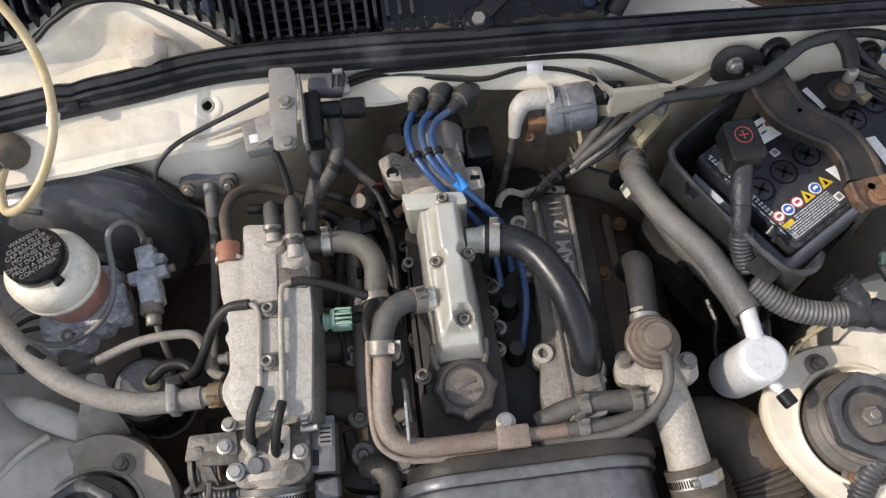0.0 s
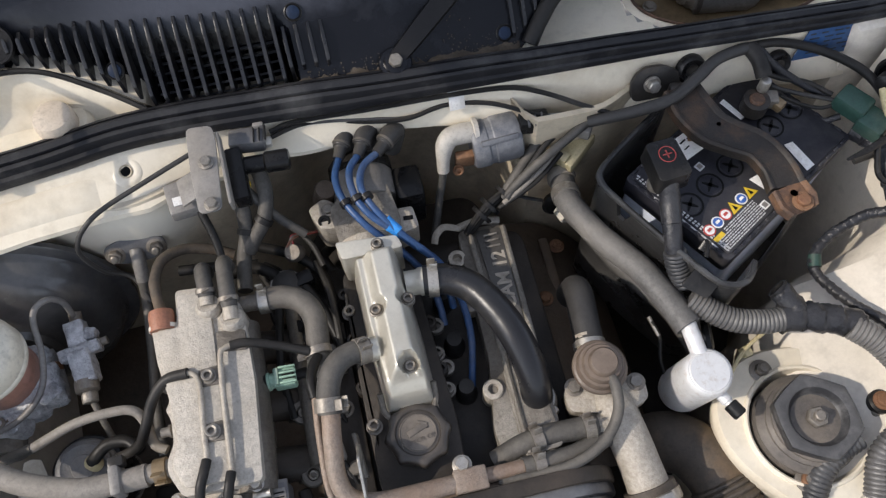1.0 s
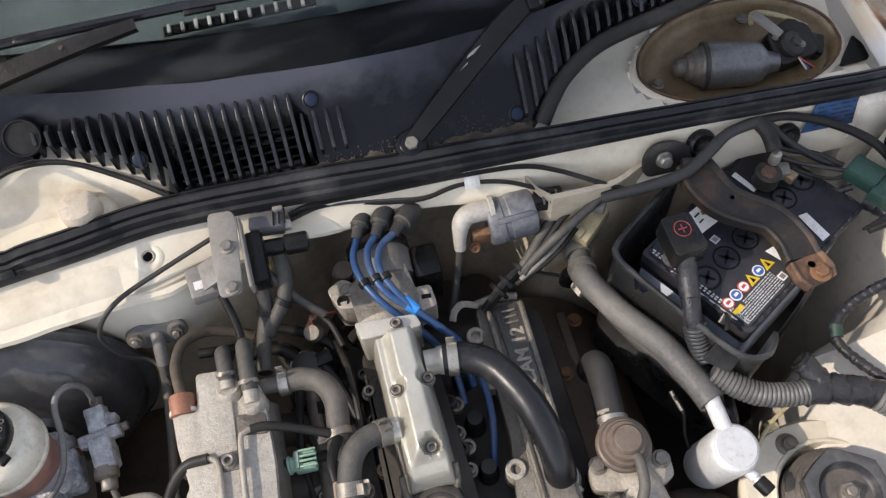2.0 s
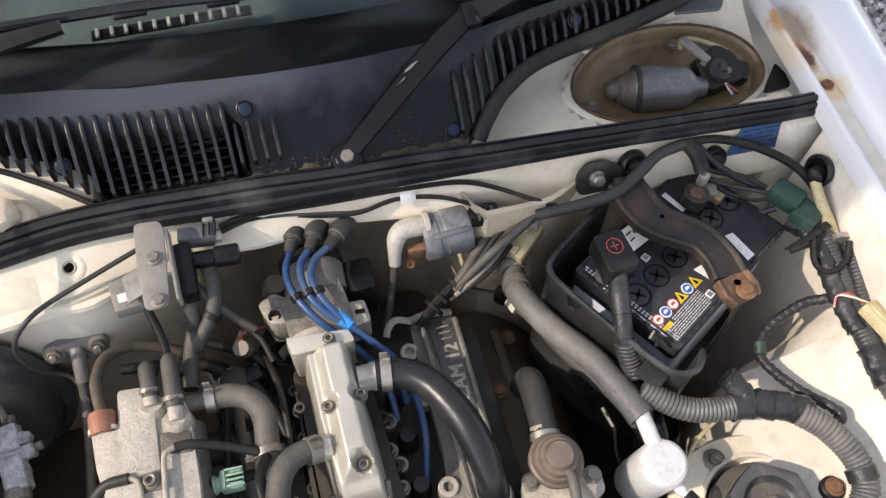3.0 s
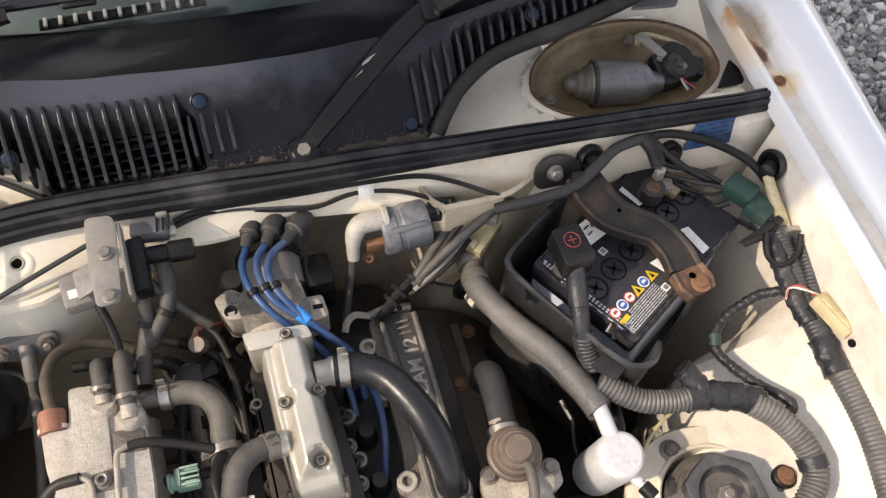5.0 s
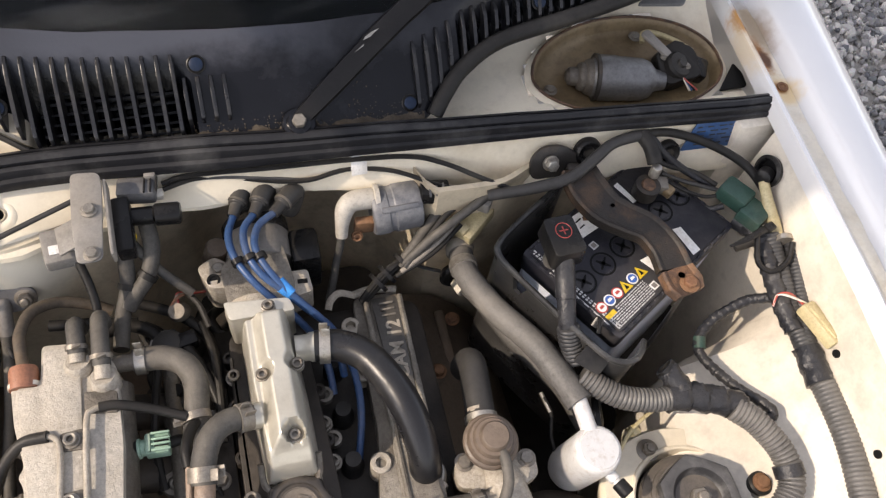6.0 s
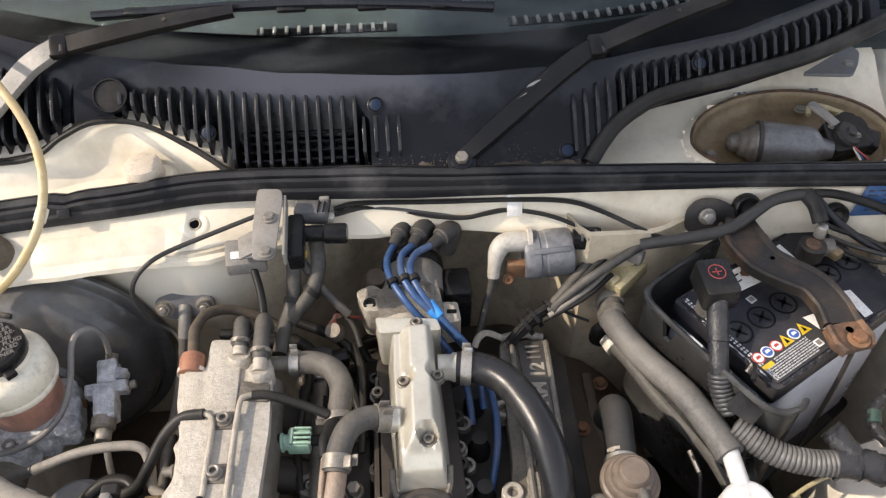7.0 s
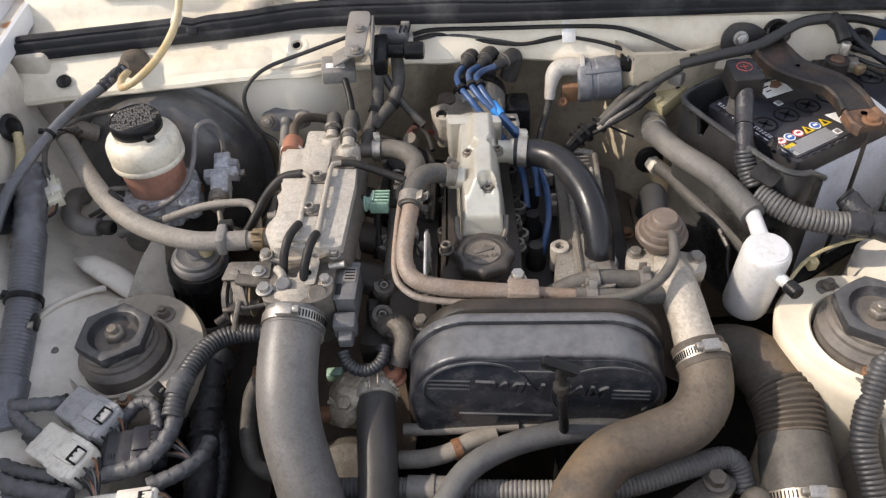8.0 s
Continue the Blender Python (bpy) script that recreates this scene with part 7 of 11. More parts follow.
    part("tab", slab(rounded([(-0.018, -0.022), (0.018, -0.020), (0.016, 0.016), (-0.012, 0.022)], 0.006), -0.0013, 0.0013, pose(-0.0500, -0.1350, 0.852, 90, 0, 86) @ pose(0, 0, 0, 0, 0, -38), 0.0006), M_STEEL, loop)
    part("foot", block((-0.050, -0.12, 0.835), (0.004, 0.04, 0.03), (10, 0, 4), 0.001), M_ALLOY_DARK, loop)
    # thermostat housing, dome valve and elbow
    e = thing("thermostat_housing", (0.187, -0.12, 0.77), "pale cast thermostat housing with outlet elbow", "thermostat housing")
    part("flange", slab(rounded([(0.148, -0.098), (0.165, -0.092), (0.205, -0.098), (0.226, -0.106), (0.224, -0.126), (0.205, -0.132), (0.170, -0.128), (0.147, -0.120)], 0.006), 0.790, 0.806, bevel=0.003), M_ALLOY, e)
    part("lower_flange", slab(rounded([(0.150, -0.094), (0.226, -0.102), (0.222, -0.126), (0.150, -0.118)], 0.006), 0.760, 0.788, bevel=0.003), M_ALLOY_DARK, e)
    for x, y in ((0.158, -0.099), (0.217, -0.108)):
        part("bolt", hex_bolt((x, y, 0.805), 0.006, 0.006), M_BOLT, e)
    part("elbow", tube([(0.188, -0.108, 0.790), (0.191, -0.130, 0.797), (0.196, -0.155, 0.793), (0.200, -0.180, 0.784), (0.203, -0.205, 0.776)], [0.020, 0.0205, 0.0195, 0.0195, 0.0205], 24, 8), M_ALLOY, e)
    part("stub", lathe([(0.009, 0), (0.009, 0.02), (0, 0.02)], (0.180, -0.138, 0.803), (-1, 0, 0), 18), M_ALLOY, e)
    d = thing("dome_valve", (0.183, -0.092, 0.81), "brown dusty domed vacuum valve with rubber hose", "vacuum valve")
    part("dome", lathe([(0.018, -0.006), (0.0235, -0.004), (0.0258, 0.000), (0.0262, 0.0045), (0.0252, 0.0062), (0.0232, 0.0070), (0.0222, 0.0120), (0.0212, 0.0135), (0.0190, 0.0140), (0.0182, 0.0185), (0.0172, 0.0198), (0.0142, 0.0202), (0.0132, 0.0250), (0.0118, 0.0265), (0, 0.0268)], (0.183, -0.091, 0.823), (0.03, -0.05, 1), 40), M_VALVE, d)
    part("neck", lathe([(0.014, -0.02), (0.014, 0.002), (0, 0.002)], (0.183, -0.092, 0.823), (0, 0, 1), 24), M_ALLOY_DARK, d)
    part("hose", tube([(0.1865, -0.101, 0.838), (0.1885, -0.115, 0.838), (0.185, -0.136, 0.832), (0.168, -0.156, 0.824), (0.140, -0.168, 0.818), (0.107, -0.1705, 0.814), (0.065, -0.168, 0.811)], 0.0052, 14), M_HOSE, d)
    b = thing("bypass_hose", (0.19, -0.03, 0.79), "grey dusty bypass hose behind the dome valve", "hose")
    part("hose", tube([(0.186, -0.058, 0.806), (0.189, -0.035, 0.806), (0.193, -0.008, 0.802), (0.194, 0.004, 0.790), (0.193, 0.008, 0.765)], 0.0145, 18), M_HOSE_DARK, b)
    part("metal_end", tube([(0.184, -0.072, 0.806), (0.186, -0.052, 0.807)], 0.0135, 18), M_ALLOY, b)
    part("ring", band((0.1855, -0.062, 0.8065), (0.1, 1, 0), 0.0148, 0.006), M_STEEL, b)
    worm_clamp((0.205, -0.211, 0.775), (0.15, -1, -0.25), 0.0248, (0.1, -0.3, 1))
    u = thing("radiator_top_hose", (0.205, -0.22, 0.76), "large brown dusty radiator hose curving to the front", "hose")
    part("hose", tube([(0.203, -0.202, 0.777), (0.206, -0.222, 0.772), (0.202, -0.246, 0.763), (0.184, -0.268, 0.755), (0.149, -0.281, 0.749), (0.114, -0.292, 0.743), (0.089, -0.315, 0.737), (0.070, -0.350, 0.73), (0.06, -0.41, 0.71)], 0.0245, 28, 8), M_HOSE_BROWN, u)
    part("end_cuff", tube([(0.2025, -0.199, 0.778), (0.206, -0.222, 0.772)], 0.0252, 28), M_HOSE_BROWN, u)
    g = thing("lower_coolant_hose", (0.0, -0.27, 0.71), "grey coolant hose curving below the timing cover", "hose")
    part("end_cuff", tube([(0.155, -0.242, 0.703), (0.135, -0.242, 0.7055)], 0.0128, 20), M_HOSE, g)
    part("hose", tube([(0.14, -0.242, 0.705), (0.11, -0.242, 0.709), (0.065, -0.249, 0.712), (0.021, -0.263, 0.714), (-0.015, -0.286, 0.716), (-0.036, -0.315, 0.714), (-0.048, -0.345, 0.708), (-0.055, -0.40, 0.69)], 0.0118, 20), material("grey_hose_spotted", (0.13, 0.13, 0.13), (0.10, 0.10, 0.10), 0.5, scale=30, dust=(0.22, 0.21, 0.19), dusty=0.2, bump=0.1), g)
    th = thing("water_outlet", (-0.12, -0.215, 0.72), "oxidised alloy water outlet with white corrosion", "water outlet")
    part("body", lumpy(lathe([(0.020, -0.035), (0.0225, -0.012), (0.0235, 0.0), (0.0215, 0.010), (0.014, 0.0175), (0.006, 0.0195), (0, 0.020)], (-0.130, -0.214, 0.735), (0.1, -0.15, 1), 24), 0.0011, 120.0, 1), M_OUTLET, th)
    part("outlet", tube([(-0.130, -0.208, 0.738), (-0.116, -0.205, 0.744), (-0.106, -0.207, 0.744), (-0.106, -0.218, 0.741)], 0.0180, 20), M_OUTLET, th)
    part("lower_boss", lumpy(lathe([(0.015, -0.01), (0.0165, 0.006), (0.0150, 0.014), (0.010, 0.018), (0, 0.019)], (-0.136, -0.226, 0.726), (-0.1, -0.6, 0.7), 20), 0.0009, 150.0, 1), M_OUTLET, th)
    part("flange_ear", lumpy(block((-0.139, -0.232, 0.722), (0.030, 0.010, 0.020), (30, 0, 10), 0.004), 0.0009, 150.0, 4), M_OUTLET, th)
    rng = random.Random(5)
    crust = bmesh.new()
    for k in range(34):
        q = rng.uniform(-0.2, 1.0) * math.pi
        at = Vector((-0.106 + 0.0195 * math.cos(q) + rng.uniform(-0.002, 0.002), -0.216 + rng.uniform(-0.005, 0.004), 0.742 + 0.0190 * math.sin(q) + rng.uniform(-0.001, 0.001)))
        r = rng.uniform(0.0014, 0.0040)
        joined(lumpy(block(at, (r * 1.6, r * 1.3, r), (rng.uniform(0, 90), rng.uniform(0, 90), rng.uniform(0, 90)), r * 0.3), r * 0.35, 500.0, 1), crust)
    part("corrosion_crust", crust, M_FUR, th, "pale yellow corrosion round the hose mouth")
    film = bmesh.new()
    for k in range(12):
        at = Vector((-0.148 + rng.uniform(-0.003, 0.006), -0.218 + rng.uniform(-0.012, 0.012), 0.740 + rng.uniform(-0.006, 0.004)))
        joined(lumpy(block(at, (0.004, 0.007, 0.002), (rng.uniform(-40, 40), -60, rng.uniform(0, 90)), 0.0008), 0.001, 400.0, 1), film)
    part("corrosion_patch", film, M_FUR, th, "pale corrosion patch")
    part("bolt", hex_bolt((-0.1345, -0.2305, 0.744), 0.0062, 0.008, (-0.1, -0.5, 1)), M_OUTLET, th)
    part("bleed_plug", lathe([(0.008, 0), (0.008, 0.012), (0, 0.012)], (-0.148, -0.232, 0.73), (-1, -0.1, 0), 16), M_RUST, th)
    r = thing("radiator_bottom_hose", (-0.10, -0.24, 0.73), "black radiator hose hanging from the water outlet", "hose")
    part("hose", tube([(-0.107, -0.200, 0.742), (-0.106, -0.215, 0.741), (-0.104, -0.255, 0.732), (-0.102, -0.288, 0.718), (-0.101, -0.325, 0.70), (-0.098, -0.40, 0.66)], 0.0190, 24), M_HOSE_DARK, r)
    part("end_cuff", tube([(-0.107, -0.200, 0.742), (-0.106, -0.214, 0.741)], 0.0200, 24), M_HOSE_DARK, r)
    spring_clamp((-0.1062, -0.217, 0.741), (0.1, -1, -0.15), 0.0200, (0, 0.2, 1), 0.014, M_ALLOY)
    m = thing("green_plug", (-0.155, -0.19, 0.72), "small pale green plug below the throttle", "connector")
    part("body", block((-0.150, -0.190, 0.738), (0.017, 0.011, 0.011), (0, 0, 4), 0.002), M_GREENCONN, m)
    # pipes and loom under the timing cover
    lp = thing("lower_pipe", (0.0, -0.235, 0.70), "dusty steel pipe under the timing cover", "pipe", "lower pipes")
    part("pipe", tube([(-0.082, -0.232, 0.700), (-0.03, -0.234, 0.703), (0.03, -0.234, 0.706), (0.10, -0.232, 0.708), (0.16, -0.228, 0.706)], 0.0064, 12), M_HOSE_PALE, lp)
    part("bracket", block((0.034, -0.236, 0.706), (0.003, 0.014, 0.014), (0, 0, 0), 0.0006), M_BLACKPL, lp)
    lq = thing("lower_pipe", (-0.06, -0.26, 0.69), "dusty hose with brown clip under the timing cover", "pipe", "lower pipes")
    part("hose", tube([(-0.085, -0.262, 0.692), (-0.06, -0.262, 0.694), (-0.035, -0.257, 0.697), (-0.015, -0.248, 0.70), (0.01, -0.24, 0.70)], 0.0092, 14), M_HOSE_PALE, lq)
    part("clip", band((-0.028, -0.2545, 0.698), (1, 0.35, 0.1), 0.0094, 0.008), M_RUST, lq)
    fl = thing("front_loom", (0.0, -0.31, 0.68), "grey corrugated wiring conduit across the front", "wiring conduit", "wiring conduits")
    part("conduit", loom([(-0.19, -0.290, 0.688), (-0.13, -0.291, 0.690), (-0.06, -0.293, 0.690), (0.0, -0.296, 0.690), (0.056, -0.298, 0.690), (0.105, -0.297, 0.690), (0.142, -0.291, 0.690), (0.19, -0.277, 0.692), (0.225, -0.266, 0.690), (0.240, -0.270, 0.685), (0.247, -0.29, 0.67)], 0.0108), M_LOOMGREY, fl)
    part("joint_sleeve", tube([(-0.076, -0.2925, 0.690), (-0.034, -0.2945, 0.690)], 0.0135, 16), M_GREYPL, fl, "grey plastic joint sleeve")
    part("joint_rib", band((-0.052, -0.2935, 0.690), (1, -0.04, 0), 0.0137, 0.004), M_GREYPL, fl)
    fb = thing("front_bracket", (0.21, -0.29, 0.69), "cast bracket with bolt beside the conduit", "bracket")
    part("plate", slab(rounded([(0.15, -0.318), (0.20, -0.285), (0.225, -0.275), (0.238, -0.288), (0.225, -0.305), (0.20, -0.318)], 0.008), 0.668, 0.684, bevel=0.004), M_ALLOY_DARK, fb)
    part("bolt", hex_bolt((0.2165, -0.287, 0.684), 0.0085, 0.010), M_BOLT, fb)
    knob = thing("rubber_buffer", (0.248, -0.31, 0.68), "small rounded grey rubber knob", "knob")
    part("knob", lathe([(0.014, -0.03), (0.0155, 0.0), (0.014, 0.010), (0.009, 0.016), (0, 0.018)], (0.248, -0.312, 0.684), (0, -0.1, 1), 24), M_HOSE, knob)

# ---- left side: brakes, canister, wiring ----
def build_brakes():
    b = thing("brake_booster", (-0.40, 0.13, 0.76), "large round black brake servo on the bulkhead", "brake servo")
    part("shell", lathe([(0.105, -0.004), (0.128, 0.0), (0.131, 0.004), (0.1305, 0.009), (0.1265, 0.0115), (0.1195, 0.0120), (0.1165, 0.0155), (0.1135, 0.030), (0.1085, 0.040), (0.099, 0.0475), (0.082, 0.0545), (0.062, 0.0590), (0.053, 0.0610), (0.050, 0.068), (0, 0.068)], (-0.396, 0.148, 0.752), (0.02, -1, 0.10), 72), M_BOOSTER, b)
    part("decal", slab(rounded([(-0.014, -0.006), (0.014, -0.006), (0.014, 0.006), (-0.014, 0.006)], 0.001), 0, 0.0008, pose(-0.428, 0.118, 0.855, 38, -14, 8), 0), M_GREYPL, b, "faded grey sticker")
    m = thing("master_cylinder", (-0.375, 0.05, 0.78), "oxidised alloy brake master cylinder", "master cylinder")
    part("bore", lathe([(0.019, 0), (0.019, 0.07), (0.016, 0.075), (0.016, 0.12), (0, 0.12)], (-0.386, 0.092, 0.775), (0.02, -1, 0.05), 24), M_ALLOY_DARK, m)
    part("saddle", lumpy(slab(rounded([(-0.412, 0.000), (-0.342, 0.004), (-0.332, 0.072), (-0.410, 0.072)], 0.012, 2), 0.772, 0.808, bevel=0.006, steps=2), 0.0030, 110.0, 4), M_CRUST, m)
    part("front_boss", lumpy(block((-0.384, 0.000, 0.791), (0.046, 0.026, 0.032), (0, 0, -6), 0.006), 0.0026, 120.0, 5), M_CRUST, m)
    part("side_boss", lumpy(block((-0.338, 0.030, 0.792), (0.026, 0.040, 0.030), (0, 0, 12), 0.006), 0.0028, 120.0, 5), M_CRUST, m)
    part("boss_screw", cup_screw((-0.380, -0.002, 0.805), 0.006, 0.004), M_BOLT, m)
    part("port", lathe([(0.008, 0), (0.008, 0.016), (0, 0.016)], (-0.345, 0.05, 0.79), (1, -0.3, 0.2), 16), M_RUST, m)
    r = thing("fluid_reservoir", (-0.375, 0.043, 0.81), "yellowed brake fluid reservoir, half full of reddish fluid", "fluid reservoir")
    c = (-0.374, 0.044, 0)
    part("fluid_half", lathe([(0.0, 0.800), (0.029, 0.800), (0.0335, 0.806), (0.0345, 0.822), (0.0355, 0.838), (0.0375, 0.846), (0, 0.846)], c, (0.0, 0, 1), 48), M_FLUID, r, "lower half stained reddish brown by fluid")
    part("upper_half", lathe([(0.0, 0.844), (0.0375, 0.844), (0.0405, 0.8455), (0.0412, 0.8485), (0.0412, 0.8510), (0.0402, 0.8525), (0.0410, 0.8550), (0.0410, 0.8660), (0.0400, 0.8720), (0.0370, 0.8775), (0.0315, 0.8805), (0.0285, 0.8815), (0.0275, 0.8860), (0, 0.8860)], c, (0, 0, 1), 48), M_RESERVOIR, r)
    cap = part("cap", lathe([(0.0268, 0.884), (0.0280, 0.886), (0.0280, 0.897), (0.0268, 0.900), (0.0256, 0.901), (0.0248, 0.900), (0, 0.900)], c, (0, 0, 1), 48), M_BLACKPL, r, "black screw cap with grey printed warning")
    part("cap_lip", block((-0.3540, 0.0205, 0.889), (0.012, 0.010, 0.006), (0, 0, -45), 0.0015), M_BLACKPL, r)
    print_rows = bmesh.new()
    for k, words in enumerate(("WARNING", "CLEAN FILLER", "CAP BEFORE RE-", "MOVING USE", "ONLY DOT3 FLUID", "FROM A SEALED", "CONTAINER")):
        joined(lettering(words, 0.0062, Matrix.Translation((c[0], c[1], 0.9006)) @ pose(0, 0, 0, 0, 0, 27) @ pose(0, 0.0180 - 0.0060 * k, 0, 0, 0, 0), 0.0005), print_rows)
    part("warning_print", print_rows, M_GREYPL, cap, "rows of grey embossed print")
    v = thing("proportioning_valve", (-0.302, 0.055, 0.79), "oxidised silver brake proportioning valve", "brake valve")
    part("body", lumpy(block((-0.2985, 0.036, 0.806), (0.021, 0.034, 0.022), (14, 0, 9), 0.003, 2), 0.0011, 260.0, 5), M_CRUST, v)
    part("upper_body", lumpy(block((-0.3025, 0.070, 0.810), (0.0185, 0.026, 0.020), (14, 0, 9), 0.0025, 2), 0.0011, 260.0, 5), M_CRUST, v)
    part("cross_body", lumpy(block((-0.3005, 0.052, 0.809), (0.040, 0.0125, 0.016), (14, 0, 9), 0.0025), 0.0010, 260.0, 5), M_CRUST, v)
    part("upper_lug", lumpy(block((-0.2890, 0.066, 0.812), (0.012, 0.012, 0.014), (0, 0, -12), 0.003), 0.0009, 260.0, 4), M_CRUST, v)
    part("bolt", hex_bolt((-0.283, 0.058, 0.806), 0.0042, 0.008, (1, 0.2, 0)), M_BOLT, v)
    part("collar", lathe([(0.0115, 0), (0.0115, 0.010), (0.009, 0.012), (0, 0.012)], (-0.2985, 0.022, 0.804), (0.05, -1, -0.1), 20), M_BOLT, v)
    part("lower_nut", hex_bolt((-0.297, 0.012, 0.802), 0.0075, 0.012, (0, -1, -0.2), False), M_BOLT, v)
    part("lower_stem", tube([(-0.297, 0.008, 0.80), (-0.293, -0.012, 0.785), (-0.290, -0.03, 0.765)], 0.0034, 10), M_BOLT, v)
    part("upper_nut", hex_bolt((-0.305, 0.086, 0.806), 0.006, 0.010, (0, 1, 0.4), False), M_BOLT, v)
    l = thing("brake_line", (-0.31, 0.09, 0.85), "grey steel brake line looped round the reservoir", "brake line", "brake lines")
    part("line", tube([(-0.305, 0.090, 0.812), (-0.304, 0.094, 0.838), (-0.309, 0.090, 0.858), (-0.319, 0.082, 0.862), (-0.324, 0.070, 0.856), (-0.325, 0.045, 0.838), (-0.333, 0.018, 0.822), (-0.355, -0.002, 0.812), (-0.390, -0.010, 0.806), (-0.425, 0.002, 0.808), (-0.436, 0.018, 0.812), (-0.425, 0.030, 0.812), (-0.405, 0.036, 0.808)], 0.0030, 10), M_LOOMGREY, l)
    l2 = thing("brake_line", (-0.44, 0.08, 0.86), "thin grey line arching behind the reservoir to the wing", "brake line", "brake lines")
    part("line", tube([(-0.392, 0.112, 0.858), (-0.425, 0.117, 0.862), (-0.462, 0.104, 0.864), (-0.484, 0.080, 0.864), (-0.490, 0.050, 0.862), (-0.486, 0.022, 0.850), (-0.478, 0.006, 0.838)], 0.0030, 10), M_HOSE, l2)
    for k in range(2):
        l3 = thing("brake_line", (-0.43, 0.03, 0.80), "short steel brake line from the master cylinder", "brake line", "brake lines")
        part("line", tube([(-0.405, 0.03 - 0.014 * k, 0.795), (-0.43, 0.028 - 0.012 * k, 0.792), (-0.46, 0.02, 0.78 - 0.01 * k)], 0.0026, 8), M_HOSE, l3)
    f = thing("pipe_flange", (-0.236, 0.152, 0.815), "grey two-bolt pipe flange on the bulkhead", "pipe flange")
    part("plate", slab(rounded([(-0.031, -0.009), (-0.012, -0.015), (0.012, -0.015), (0.031, -0.009), (0.031, 0.008), (0.008, 0.017), (-0.008, 0.017), (-0.031, 0.008)], 0.006), 0, 0.004, pose(-0.236, 0.1470, 0.8195, 62, 0, 0), 0.001), M_GREYDARK, f)
    for x in (-0.257, -0.215):
        part("bolt", hex_bolt((x, 0.1440, 0.8195), 0.0068, 0.0075, (0, -0.87, 0.5)), M_BOLT, f)
        part("bolt_end", lathe([(0.0042, 0), (0.0042, 0.0095), (0.0030, 0.0105), (0, 0.0105)], (x, 0.1440, 0.8195), (0, -0.87, 0.5), 14), M_BOLT, f)
    part("neck", tube([(-0.236, 0.146, 0.819), (-0.236, 0.132, 0.812), (-0.238, 0.12, 0.798)], 0.0072, 14), M_GREYPL, f)
    part("pipe", tube([(-0.238, 0.122, 0.80), (-0.243, 0.098, 0.775), (-0.246, 0.05, 0.762), (-0.250, 0.0, 0.752), (-0.25, -0.05, 0.74)], 0.0056, 12), M_HOSE, f)
    k = thing("charcoal_canister", (-0.315, -0.055, 0.675), "black cylindrical charcoal canister with grey cap", "canister")
    ax, top = (0.13, -0.06, 1), (-0.312, -0.056, 0.782)
    part("body", lathe([(0.0, -0.096), (0.031, -0.096), (0.0345, -0.093), (0.0345, -0.028), (0.0355, -0.026), (0.0355, -0.022), (0.0345, -0.020), (0.0345, -0.014), (0.0325, -0.010), (0.028, -0.009), (0, -0.009)], top, ax, 48), M_BLACKPL, k)
    part("cap", lathe([(0.0285, -0.012), (0.0290, -0.004), (0.0275, -0.001), (0.0255, 0.000), (0.0245, 0.004), (0.0215, 0.0055), (0.0195, 0.0045), (0.012, 0.0045), (0.011, 0.007), (0, 0.0072)], top, ax, 44), M_GREYDARK, k)
    part("foot_rim", lathe([(0.0335, -0.095), (0.0362, -0.0935), (0.0362, -0.089), (0.0345, -0.087)], top, ax, 48), M_HOSE_PALE, k, "pale dusty foot rim")
    for q in np.linspace(0, 2 * math.pi, 19)[:-1]:
        turn = Vector(ax).to_track_quat("Z", "Y").to_matrix()
        a, b2 = (Vector(top) + turn @ Vector((0.0345 * math.cos(q), 0.0345 * math.sin(q), h)) for h in (-0.030, -0.086))
        part("flute", tube([a, b2], 0.0012, 6, 2), M_BLACKPL, k)
    part("strap", slab(rounded([(-0.008, -0.014), (0.008, -0.014), (0.008, 0.014), (-0.008, 0.014)], 0.002), 0, 0.003, pose(-0.3475, -0.0665, 0.752, 78, 0, -62), 0.0008), M_GREYPL, k)
    part("strap_clip", block((-0.3475, -0.073, 0.730), (0.007, 0.012, 0.014), (0, 0, 20), 0.0015), M_GREYPL, k)
    part("mounting_plate", sheet([[(-0.384, -0.096, 0.764), (-0.360, -0.093, 0.755), (-0.338, -0.091, 0.742)], [(-0.377, -0.078, 0.778), (-0.358, -0.074, 0.772), (-0.344, -0.072, 0.762)], [(-0.371, -0.062, 0.788), (-0.358, -0.057, 0.783), (-0.350, -0.055, 0.774)], [(-0.365, -0.040, 0.792), (-0.359, -0.038, 0.790), (-0.353, -0.038, 0.783)]], 0.0025), M_TURRET, k, "folded dusty cream mounting plate")
    part("nipple", lathe([(0.0075, 0), (0.0075, 0.010), (0.006, 0.012), (0, 0.012)], (-0.300, -0.056, 0.786), (0, 0, 1), 18), M_BEIGECONN, k)
    part("hose", tube([(-0.300, -0.056, 0.795), (-0.292, -0.052, 0.802), (-0.280, -0.046, 0.806), (-0.262, -0.048, 0.808), (-0.25, -0.06, 0.808)], 0.0060, 12), M_RUBBER, k)
    h = thing("servo_vacuum_hose", (-0.30, -0.09, 0.837), "fat beige-grey vacuum hose to the plenum", "hose")
    part("hose", tube([(-0.46, 0.110, 0.835), (-0.482, 0.100, 0.852), (-0.484, 0.082, 0.856), (-0.465, 0.055, 0.852), (-0.428, 0.004, 0.848), (-0.390, -0.040, 0.845), (-0.350, -0.070, 0.840), (-0.300, -0.089, 0.837), (-0.262, -0.092, 0.836), (-0.236, -0.0915, 0.836)], 0.0103, 18), M_HOSE_PALE, h)
